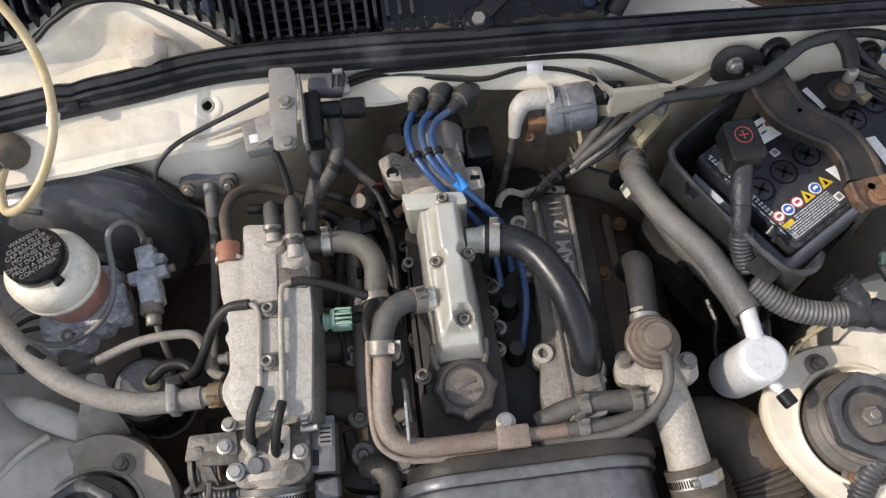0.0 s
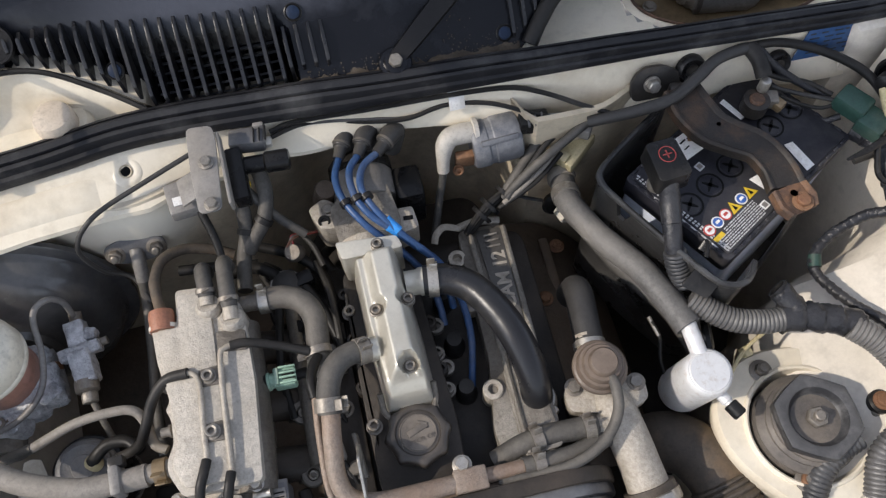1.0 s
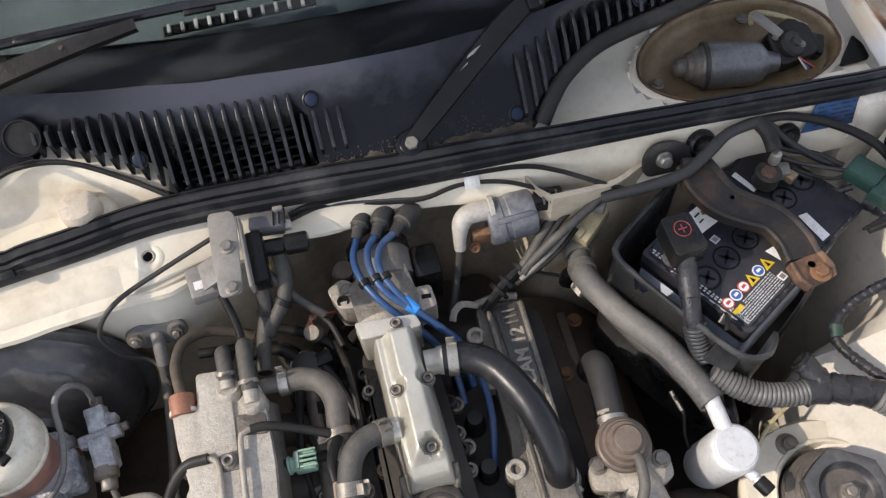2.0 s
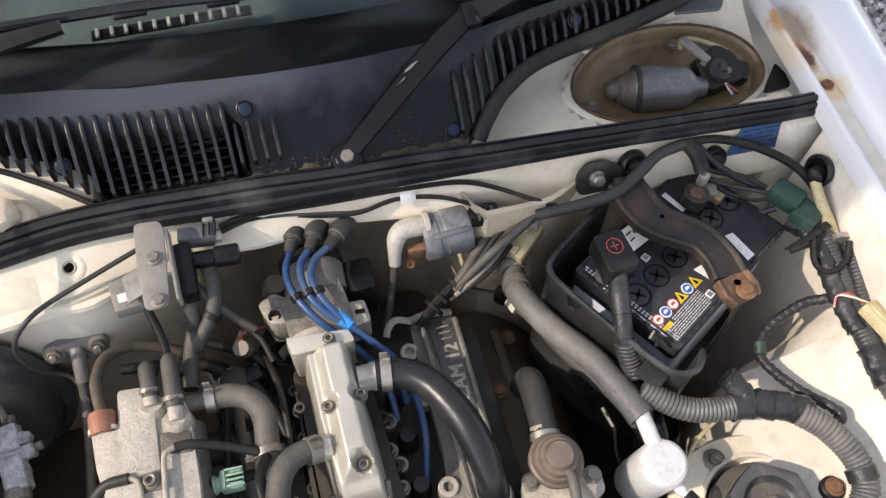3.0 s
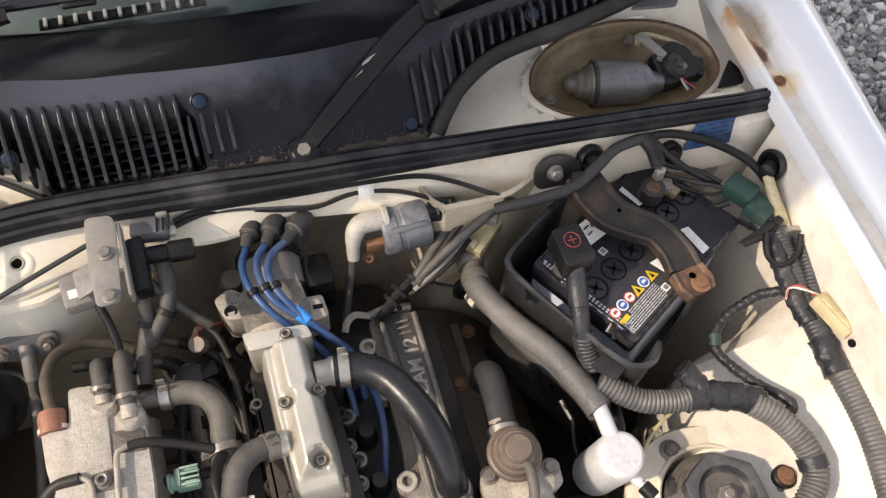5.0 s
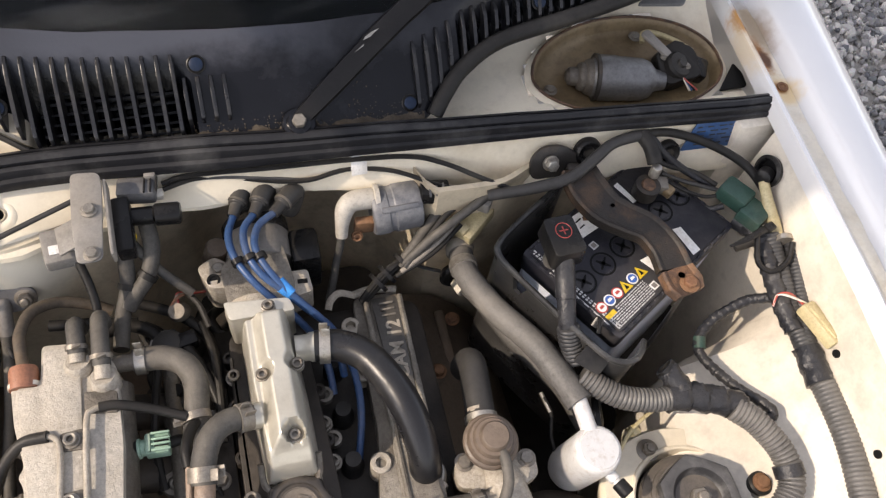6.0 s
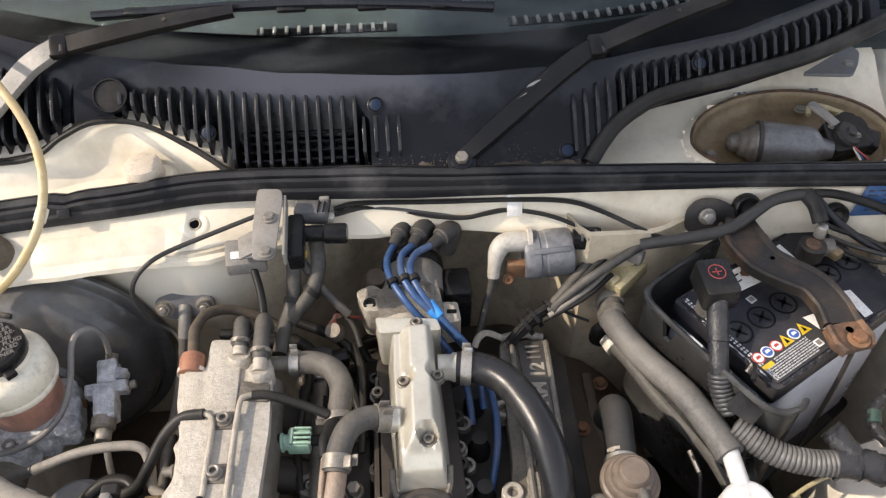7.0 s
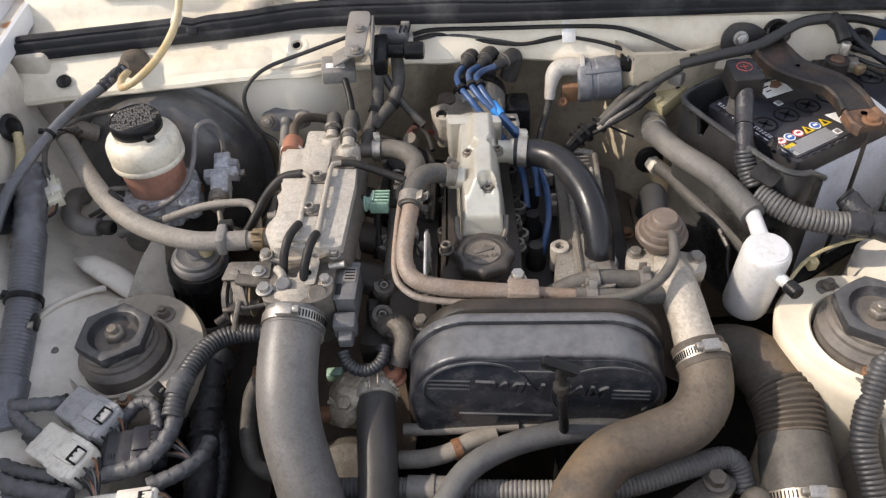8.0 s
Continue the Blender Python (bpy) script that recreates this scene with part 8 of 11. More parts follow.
    part("plastic_pipe", tube([(-0.246, -0.0915, 0.836), (-0.210, -0.090, 0.836)], 0.0086, 16), M_HOSE_PALE, h)
    part("clip_block", block((-0.2615, -0.0915, 0.838), (0.010, 0.027, 0.022), (0, 0, 4), 0.003), M_GREYPL, h)
    part("clip_head", block((-0.2600, -0.0755, 0.842), (0.014, 0.010, 0.012), (0, 0, 4), 0.002), M_BLACKPL, h)
    spring_clamp((-0.2235, -0.0912, 0.836), (1, 0, 0), 0.0105, (0, -0.6, 0.8), 0.011, M_PASSIVE)
    spring_clamp((-0.477, 0.074, 0.8555), (0.55, -0.8, -0.1), 0.0106, (0.8, 0.5, 0.3), 0.007, M_BRACKET)
    part("tie", block((-0.386, -0.034, 0.853), (0.020, 0.006, 0.006), (0, 20, -38), 0.0015), M_BLACKPL, h)
    s = thing("thin_vacuum_hose", (-0.30, -0.03, 0.83), "thin pale vacuum hose crossing to the plenum", "hose")
    part("hose", tube([(-0.345, -0.038, 0.820), (-0.303, -0.0265, 0.827), (-0.268, -0.0245, 0.830), (-0.247, -0.028, 0.830), (-0.239, -0.040, 0.822), (-0.236, -0.058, 0.812), (-0.225, -0.066, 0.810)], 0.0046, 12), M_HOSE_PALE, s)
    part("tape_end", tube([(-0.395, -0.042, 0.806), (-0.370, -0.040, 0.814), (-0.343, -0.0378, 0.821)], 0.0050, 12), M_HOSE, s)
    part("connector", lathe([(0.007, 0), (0.0085, 0.008), (0.0085, 0.014), (0.006, 0.016), (0, 0.016)], (-0.4265, -0.0225, 0.80), (1, -0.12, 0), 20), M_RUBBER, s)
    part("large_end", tube([(-0.4265, -0.0225, 0.800), (-0.448, -0.0185, 0.800), (-0.468, 0.000, 0.800), (-0.478, 0.035, 0.796), (-0.480, 0.06, 0.78)], 0.0105, 18), M_LOOMGREY, s)
    part("end_hole", lathe([(0.0066, 0), (0.0066, 0.0012), (0, 0.0012)], (-0.4105, -0.0245, 0.8), (1, -0.12, 0), 16), M_DARKINK, s)


def build_left_wiring():
    g = thing("bulkhead_grommet", (-0.385, 0.11, 0.93), "brown rubber cable grommet through the bulkhead", "grommet")
    part("cone", lathe([(0.018, -0.010), (0.0185, 0.0), (0.0165, 0.004), (0.0125, 0.010), (0.009, 0.018), (0.0075, 0.022), (0, 0.022)], (-0.408, 0.158, 0.899), (-0.15, -0.85, 0.4), 28), M_HOSE_BROWN, g)
    c = thing("main_cable", (-0.45, 0.06, 0.89), "thick dark taped main cable from the grommet", "cable")
    part("cable", tube([(-0.410, 0.144, 0.904), (-0.416, 0.132, 0.905), (-0.430, 0.110, 0.900), (-0.456, 0.080, 0.892), (-0.474, 0.038, 0.885), (-0.487, -0.011, 0.877), (-0.497, -0.042, 0.866), (-0.505, -0.08, 0.845)], 0.0058, 14), M_BLUELOOM, c)
    part("taped_end", taped([(-0.411, 0.143, 0.904), (-0.418, 0.130, 0.905), (-0.432, 0.108, 0.9)], 0.0064), M_TAPE, c)
    part("tie", band((-0.4735, 0.0400, 0.8855), (-0.3, -0.9, -0.15), 0.0062, 0.004), M_BLACKPL, c)
    part("tie_bridge", tube([(-0.4690, 0.0410, 0.8880), (-0.464, 0.050, 0.884), (-0.460, 0.058, 0.874)], 0.0013, 8), M_BLACKPL, c)
    part("tie_head", block((-0.4800, 0.0395, 0.8900), (0.007, 0.006, 0.005), (0, 20, 10), 0.001), M_BLACKPL, c)
    t = thing("left_loom", (-0.47, -0.14, 0.80), "thick dark blue-grey taped wiring trunk along the wing", "wiring loom", "wiring conduits")
    part("trunk", loom([(-0.476, -0.065, 0.832), (-0.472, -0.10, 0.818), (-0.466, -0.14, 0.803), (-0.459, -0.19, 0.792), (-0.452, -0.24, 0.782), (-0.448, -0.262, 0.776)], 0.0165, 0.0046, 0.035, 20), M_BLUELOOM, t)
    part("upper_wrap", taped([(-0.506, 0.03, 0.842), (-0.496, 0.0, 0.842), (-0.485, -0.035, 0.839), (-0.476, -0.070, 0.831), (-0.4745, -0.082, 0.826)], 0.0162, 20), M_BLUELOOM, t)
    part("tape_wrap", tube([(-0.452, -0.225, 0.785), (-0.4495, -0.262, 0.777), (-0.445, -0.275, 0.772)], 0.0178, 18, wobble=0.05), M_BLUELOOM, t)
    part("tie_band", band((-0.4665, -0.137, 0.804), (0.1, -1, -0.3), 0.018, 0.006), M_BLACKPL, t)
    part("tie_tail", bar([(-0.484, -0.137, 0.812), (-0.500, -0.135, 0.810), (-0.520, -0.131, 0.806)], [0.0032, 0.0032, 0.0024], [(-1, -0.0008), (-1, 0.0008), (1, 0.0008), (1, -0.0008)]), M_BLACKPL, t)
    part("tie_head", block((-0.481, -0.138, 0.815), (0.008, 0.008, 0.007), (0, 30, 6), 0.001), M_BLACKPL, t)
    part("clip", block((-0.447, -0.163, 0.800), (0.007, 0.016, 0.012), (0, 0, 10), 0.0015), M_BLACKPL, t)
    part("clip_eye", block((-0.4455, -0.172, 0.806), (0.005, 0.008, 0.003), (0, 0, 10), 0.0006), M_STEEL, t)
    for k, (a, b, d) in enumerate((((-0.445, -0.272, 0.772), (-0.420, -0.262, 0.755), (-0.395, -0.250, 0.742)), ((-0.448, -0.275, 0.77), (-0.450, -0.292, 0.75), (-0.435, -0.300, 0.735)), ((-0.455, -0.275, 0.77), (-0.475, -0.29, 0.745), (-0.48, -0.32, 0.72)))):
        part("branch", tube([a, b, d], 0.0065, 12, wobble=0.08), M_TAPE, t)
    w = thing("white_wing_plug", (-0.46, -0.015, 0.845), "small yellowed white connector on the main loom", "connector", "connectors")
    part("upper_half", block((-0.4805, 0.0100, 0.8375), (0.0165, 0.018, 0.012), (8, 0, 31), 0.0012), M_YELLOWED, w)
    part("collar", block((-0.4735, -0.0020, 0.8355), (0.0205, 0.012, 0.014), (8, 0, 31), 0.0014), M_WHITECONN, w)
    part("lower_half", block((-0.4675, -0.0125, 0.8340), (0.0165, 0.014, 0.012), (8, 0, 31), 0.0012), M_YELLOWED, w)
    part("rib", block((-0.4745, 0.0000, 0.8435), (0.0022, 0.032, 0.0016), (8, 0, 31), 0.0004), M_WHITECONN, w)
    part("latch", block((-0.4705, 0.0110, 0.8370), (0.004, 0.018, 0.006), (8, 0, 31), 0.001), M_YELLOWED, w)
    for k in range(2):
        part("wire", tube([(-0.4640 - 0.004 * k, -0.018, 0.833), (-0.464 - 0.004 * k, -0.030, 0.830), (-0.474 - 0.002 * k, -0.040, 0.829)], 0.0014, 8), M_COPPER if k else M_RUBBER, w)
    dk = thing("wing_relay", (-0.52, -0.03, 0.83), "dark blue-grey relay block on the wing panel", "relay")
    part("body", block((-0.515, -0.038, 0.845), (0.024, 0.05, 0.03), (10, 0, 4), 0.003), M_TAPE, dk)
    yl = thing("wing_grommet", (-0.52, 0.06, 0.88), "black grommet with yellowed wire sleeve in the wing", "grommet", "wing grommets")
    part("ring", lathe([(0.015, 0), (0.017, 0.004), (0.012, 0.007), (0.009, 0.004), (0, 0.003)], (-0.531, 0.062, 0.880), (1, -0.1, 0.25), 24), M_BLACKPL, yl)
    part("sleeve", tube([(-0.522, 0.058, 0.876), (-0.516, 0.040, 0.862), (-0.513, 0.015, 0.85)], 0.0055, 10), M_BEIGECONN, yl)
    # connectors beside the front of the turret
    for x, y, z, rz, mm, sz, lab in ((-0.366, -0.258, 0.772, -30, M_GREYLIGHT, (0.058, 0.034, 0.026), "large grey square wiring connector"), (-0.378, -0.298, 0.771, -30, M_WHITECONN, (0.060, 0.034, 0.026), "large cream square wiring connector"), (-0.317, -0.290, 0.764, 8, M_BATT, (0.052, 0.034, 0.022), "dark grey square wiring connector with latch"), (-0.318, -0.343, 0.756, 8, M_WHITECONN, (0.066, 0.024, 0.020), "long cream wiring connector")):
        p = thing("wiring_plug", (x, y, z - 0.012), lab, "connector", "connectors")
        rot = Euler((radians(6), 0, radians(rz))).to_matrix()

        def on(dx, dy, dz):
            return Vector((x, y, z)) + rot @ Vector((dx, dy, dz))

        lx, ly, lz = sz
        part("shell", block((x, y, z), sz, (6, 0, rz), 0.0030, 3), mm, p)
        part("rear_boot", block(on(-lx * 0.50, 0, -0.001), (lx * 0.16, ly * 0.72, lz * 0.72), (6, 0, rz), 0.003), mm, p)
        part("front_skirt", block(on(lx * 0.20, 0, 0.0005), (lx * 0.46, ly * 1.08, lz * 1.06), (6, 0, rz), 0.0022), mm, p)
        part("latch_bridge", block(on(lx * 0.21, ly * 0.08, lz * 0.56), (lx * 0.40, ly * 0.58, 0.0052), (6, 0, rz), 0.0016), mm, p)
        part("latch_window", block(on(lx * 0.365, ly * 0.08, lz * 0.60), (lx * 0.17, ly * 0.46, 0.0040), (6, 0, rz), 0.0004), M_DARKINK, p)
        part("latch_tongue", block(on(lx * 0.402, ly * 0.08, lz * 0.645), (lx * 0.13, ly * 0.35, 0.0030), (6, 0, rz), 0.0006), mm, p)
        for sd in (-1, 1):
            part("tongue_slot", block(on(lx * 0.355, ly * (0.08 + sd * 0.075), lz * 0.702), (lx * 0.035, ly * 0.05, 0.0008), (6, 0, rz), 0), M_DARKINK, p)
        for k in range(3):
            part("grip_rib", block(on(-lx * (0.30 + 0.045 * k), -ly * 0.26, lz * 0.505), (0.0010, ly * 0.16, 0.0010), (6, 0, rz), 0.0003), mm, p)
        part("side_lobe", lathe([(ly * 0.15, -lx * 0.15), (ly * 0.17, -lx * 0.14), (ly * 0.17, lx * 0.14), (ly * 0.15, lx * 0.15)], on(lx * 0.24, -ly * 0.44, lz * 0.34), rot @ Vector((1, 0, 0)), 16), mm, p)
        part("socket", block(on(lx * 0.432, 0, -0.001), (0.006, ly * 0.86, lz * 0.78), (6, 0, rz), 0.001), M_BLACKPL, p)
        for k, cm in enumerate((M_BLACKPL, M_HOSE, M_COPPER, M_TAPE, M_GREYPL, M_RUBBER, M_RUST, M_TAPE)):
            off = (k - 3.5) * ly * 0.10
            part("wire", tube([on(lx * 0.43, off, lz * (0.22 - 0.24 * (k % 3))), on(lx * 0.43 + 0.008, off, lz * (0.22 - 0.2 * (k % 3))), on(lx * 0.43 + 0.018, off * 0.55 - 0.006, -0.002), on(lx * 0.43 + 0.026, -0.014 + off * 0.2, -0.006)], 0.0012, 6), cm, p)
    br = thing("taped_branch", (-0.43, -0.27, 0.765), "grey cloth-taped wiring branches lying on the wing panel", "wiring loom", "wiring conduits")
    for pts, r in (([(-0.446, -0.246, 0.786), (-0.434, -0.255, 0.788), (-0.414, -0.252, 0.786), (-0.396, -0.244, 0.774)], 0.0062), ([(-0.449, -0.246, 0.785), (-0.440, -0.256, 0.785), (-0.426, -0.269, 0.782), (-0.404, -0.283, 0.776)], 0.0066), ([(-0.452, -0.292, 0.768), (-0.438, -0.303, 0.768), (-0.408, -0.314, 0.768), (-0.379, -0.317, 0.766)], 0.0070), ([(-0.446, -0.312, 0.766), (-0.420, -0.325, 0.767), (-0.397, -0.330, 0.767), (-0.362, -0.336, 0.765)], 0.0078), ([(-0.300, -0.322, 0.756), (-0.275, -0.308, 0.755), (-0.262, -0.292, 0.752), (-0.258, -0.27, 0.745)], 0.0075), ([(-0.455, -0.238, 0.772), (-0.440, -0.262, 0.768), (-0.422, -0.279, 0.764), (-0.405, -0.284, 0.762)], 0.0072), ([(-0.450, -0.236, 0.775), (-0.430, -0.246, 0.768), (-0.412, -0.238, 0.767), (-0.400, -0.235, 0.767)], 0.0070), ([(-0.462, -0.268, 0.766), (-0.446, -0.298, 0.762), (-0.412, -0.315, 0.760), (-0.372, -0.322, 0.758)], 0.0075), ([(-0.468, -0.300, 0.764), (-0.436, -0.326, 0.760), (-0.400, -0.338, 0.756), (-0.36, -0.345, 0.75)], 0.0080), ([(-0.360, -0.315, 0.760), (-0.328, -0.313, 0.766), (-0.302, -0.304, 0.770), (-0.286, -0.282, 0.776), (-0.282, -0.262, 0.782)], 0.0078), ([(-0.345, -0.275, 0.765), (-0.333, -0.256, 0.772), (-0.322, -0.246, 0.776), (-0.308, -0.250, 0.777), (-0.300, -0.270, 0.772), (-0.294, -0.290, 0.766)], 0.0062)):
        part("branch", taped(pts, r, 14), M_TAPEGREY, br)
    n = thing("turret_loom", (-0.30, -0.22, 0.745), "dark corrugated wiring conduit round the brake-side turret", "wiring conduit", "wiring conduits")
    part("conduit", loom([(-0.213, -0.172, 0.785), (-0.243, -0.173, 0.785), (-0.264, -0.186, 0.787), (-0.277, -0.213, 0.789), (-0.283, -0.243, 0.788), (-0.285, -0.268, 0.782)], 0.0098), M_LOOM, n)
    part("tape_patch", taped([(-0.2805, -0.226, 0.7895), (-0.2835, -0.236, 0.7890), (-0.285, -0.250, 0.7875)], 0.0106, 16), M_TAPEGREY, n)
    part("clip", slab(rounded([(-0.006, -0.010), (0.006, -0.010), (0.006, 0.010), (-0.006, 0.010)], 0.001), 0, 0.003, pose(-0.3035, -0.240, 0.782, 50, 0, 60), 0.0006), M_BRACKET, n)
    part("clip_slot", block((-0.3030, -0.2385, 0.7842), (0.005, 0.002, 0.008), (50, 0, 60), 0.0003), M_STEEL, n)
    dt = thing("hanging_trunk", (-0.28, -0.24, 0.66), "black wrinkled taped wiring trunk hanging beside the turret", "wiring loom", "wiring conduits")
    part("trunk", taped([(-0.268, -0.160, 0.745), (-0.279, -0.184, 0.735), (-0.281, -0.214, 0.718), (-0.280, -0.250, 0.705), (-0.278, -0.285, 0.695), (-0.275, -0.330, 0.68)], 0.0165, 20), M_TAPE, dt)
    part("trunk_branch", taped([(-0.281, -0.208, 0.722), (-0.268, -0.235, 0.706), (-0.262, -0.270, 0.69), (-0.262, -0.31, 0.68)], 0.0085, 14), M_TAPE, dt)
    dr = thing("drain_hose", (-0.235, -0.22, 0.72), "grey breather hose hanging beside the intake hose", "hose")
    part("hose", tube([(-0.220, -0.180, 0.755), (-0.222, -0.188, 0.745), (-0.236, -0.205, 0.725), (-0.240, -0.235, 0.70), (-0.230, -0.26, 0.685), (-0.205, -0.27, 0.68)], 0.0085, 14), M_HOSE, dr)
    part("brown_tip", band((-0.2235, -0.1895, 0.744), (-0.2, -0.6, -0.8), 0.0088, 0.008), M_RUST, dr)
    y = thing("washer_hose", (-0.36, 0.09, 0.93), "yellowed translucent washer hose arching over the cowl", "hose")
    part("hose", tube([(-0.47, 0.350, 1.050), (-0.415, 0.290, 1.060), (-0.374, 0.242, 1.048), (-0.350, 0.215, 1.030), (-0.337, 0.195, 1.010), (-0.330, 0.172, 0.990), (-0.330, 0.148, 0.971), (-0.336, 0.125, 0.955), (-0.350, 0.098, 0.940), (-0.372, 0.080, 0.926), (-0.392, 0.082, 0.915), (-0.402, 0.098, 0.908), (-0.408, 0.118, 0.905), (-0.408, 0.140, 0.902)], 0.0042, 12), M_YELLOWHOSE, y)
    part("joiner", tube([(-0.3315, 0.148, 0.9655), (-0.3335, 0.136, 0.9605)], 0.0056, 12), M_WHITECONN, y)
    wc = thing("washer_filler_cap", (-0.262, 0.232, 0.93), "dusty beige plastic filler cap on the cowl", "filler cap")
    part("neck", lathe([(0.026, 0.915), (0.025, 0.922), (0.021, 0.926), (0, 0.927)], (-0.258, 0.236, 0), seg=28), M_CREAM, wc)
    part("cap", lathe([(0.0185, 0.922), (0.0195, 0.926), (0.0195, 0.938), (0.0175, 0.943), (0.012, 0.9445), (0, 0.945)], (-0.264, 0.234, 0), seg=32), M_WASHERCAP, wc)
    # small wires on the rail and the bulkhead
    lp = thing("black_cable_loop", (-0.24, 0.16, 0.875), "thin black cable looping down from the rail", "cable")
    part("cable", tube([(-0.145, 0.184, 0.910), (-0.198, 0.168, 0.900), (-0.242, 0.153, 0.892), (-0.264, 0.142, 0.882), (-0.276, 0.134, 0.866), (-0.277, 0.131, 0.845), (-0.268, 0.128, 0.818), (-0.248, 0.125, 0.80), (-0.236, 0.10, 0.785)], 0.0025, 10), M_HOSE_DARK, lp)


def build_sensor_bracket():
    t = thing("map_sensor_bracket", (-0.13, 0.15, 0.90), "grey painted bracket plate with two bolts over a sensor", "bracket")
    part("plate", slab(rounded([(-0.0125, -0.044), (0.0085, -0.044), (0.012, 0.030), (0.010, 0.044), (-0.014, 0.046), (-0.015, 0.0)], 0.006), 0, 0.003, pose(-0.130, 0.146, 0.931, 5, 0, 0), 0.001), M_GREYPL, t)
    part("fold", block((-0.1155, 0.146, 0.924), (0.003, 0.076, 0.016), (5, 0, 2), 0.001), M_GREYPL, t)
    for y in (0.151, 0.108):
        part("bolt", hex_bolt((-0.1295, y, 0.935 - 0.003 * (y < 0.13)), 0.0048, 0.005), M_BOLT, t)
    part("foot", block((-0.150, 0.150, 0.905), (0.034, 0.03, 0.003), (0, -25, 8), 0.001), M_GREYPL, t)
    b = thing("pressure_sensor", (-0.16, 0.153, 0.88), "grey pressure sensor box with white label", "sensor")
    part("box", block((-0.161, 0.151, 0.884), (0.040, 0.034, 0.018), (6, 4, 8), 0.003), M_GREYPL, b)
    part("label", block((-0.163, 0.1445, 0.8935), (0.022, 0.009, 0.0008), (6, 4, 8), 0), M_PAPER, b)
    part("nipple", tube([(-0.155, 0.139, 0.880), (-0.152, 0.134, 0.876)], 0.004, 10), M_GREYPL, b)
    part("hose", tube([(-0.153, 0.137, 0.879), (-0.147, 0.118, 0.868), (-0.144, 0.10, 0.857), (-0.1445, 0.088, 0.85)], 0.0040, 12), M_RUBBER, b)
    s = thing("vacuum_solenoid", (-0.10, 0.165, 0.89), "black vacuum solenoid valve with plug and filter", "solenoid valve")
    part("coil_body", block((-0.108, 0.150, 0.902), (0.016, 0.056, 0.022), (4, 0, 2), 0.003), M_BLACKPL, s)
    part("filter", lathe([(0.0085, 0), (0.0085, 0.030), (0.0105, 0.032), (0.0105, 0.052), (0.009, 0.054), (0, 0.054)], (-0.112, 0.165, 0.898), (1, -0.06, 0), 22), M_BLACKPL, s)
    part("plug", block((-0.094, 0.188, 0.905), (0.034, 0.020, 0.018), (0, 0, -6), 0.003), M_GREYDARK, s)
    for k in range(3):
        part("plug_rib", block((-0.086 + 0.0055 * k, 0.186, 0.9145), (0.0016, 0.016, 0.003), (0, 0, -6), 0.0005), M_BLACKPL, s)
    part("plug_clip", block((-0.080, 0.197, 0.913), (0.010, 0.010, 0.012), (0, 0, -6), 0.001), M_GREYPL, s)
    part("white_tip", block((-0.076, 0.186, 0.898), (0.008, 0.010, 0.006), (0, 0, 0), 0.001), M_WHITECONN, s)
    for pts, r in (([(-0.116, 0.160, 0.886), (-0.116, 0.143, 0.862), (-0.119, 0.125, 0.840), (-0.127, 0.104, 0.828), (-0.131, 0.068, 0.826)], 0.0075), ([(-0.092, 0.170, 0.885), (-0.091, 0.150, 0.864), (-0.099, 0.130, 0.848), (-0.112, 0.118, 0.838), (-0.122, 0.108, 0.83)], 0.0078)):
        h = thing("metal_sleeved_hose", pts[0], "dusty dark rubber hose dropping behind the plenum", "hose", "rear hoses")
        part("hose", tube(pts, r, 14), M_HOSE, h)
        part("tie", band(pts[2], Vector(pts[3]) - Vector(pts[2]), r + 0.0008, 0.006), M_RUBBER, h)
    d = thing("grey_sleeve", (-0.085, 0.135, 0.84), "thin grey sleeved wire to the rear of the engine", "wire")
    part("sleeve", tube([(-0.108, 0.155, 0.872), (-0.103, 0.150, 0.862), (-0.086, 0.134, 0.842), (-0.063, 0.118, 0.822)], 0.0048, 12), M_HOSE, d)
    for k, cm in enumerate((M_GREENCONN, M_BLACKPL, M_YELLOW)):
        part("wire", tube([(-0.112 + 0.003 * k, 0.152, 0.890), (-0.106 + 0.002 * k, 0.156, 0.880), (-0.106, 0.152, 0.868)], 0.0011, 6), cm, d)
    r = thing("rear_coolant_hose", (-0.10, 0.045, 0.84), "grey dusty coolant hose bending down behind the plenum", "hose")
    part("hose", tube([(-0.118, 0.047, 0.840), (-0.095, 0.046, 0.841), (-0.076, 0.036, 0.841), (-0.0675, 0.016, 0.840), (-0.0695, -0.012, 0.838), (-0.075, -0.03, 0.82)], 0.0112, 18), M_HOSE, r)
    part("pipe", tube([(-0.145, 0.049, 0.838), (-0.114, 0.047, 0.840)], 0.0080, 14), M_BOLT, r)
    spring_clamp((-0.112, 0.047, 0.840), (1, -0.05, 0), 0.0118, (0.0, 0.3, 1), 0.009, M_STEEL)
    spring_clamp((-0.0702, -0.016, 0.837), (0.1, -1, -0.1), 0.0118, (-1, 0, 0.3), 0.007, M_BOLT)
    # clutter between plenum and head
    c = thing("sensor_pigtail", (-0.075, 0.115, 0.805), "scorched sensor plug with red and bare wires", "sensor plug")
    part("body", lathe([(0.010, 0), (0.0105, 0.010), (0.008, 0.016), (0, 0.016)], (-0.078, 0.112, 0.798), (-0.2, -0.4, 1), 16), M_BOLT, c)
    for k, cm in enumerate((M_COPPER, M_STEEL, M_REDPRINT)):
        part("wire", tube([(-0.086 + 0.004 * k, 0.112, 0.812), (-0.078, 0.118 + 0.002 * k, 0.818), (-0.066, 0.124, 0.812), (-0.05, 0.13, 0.80)], 0.0016, 6), cm, c)
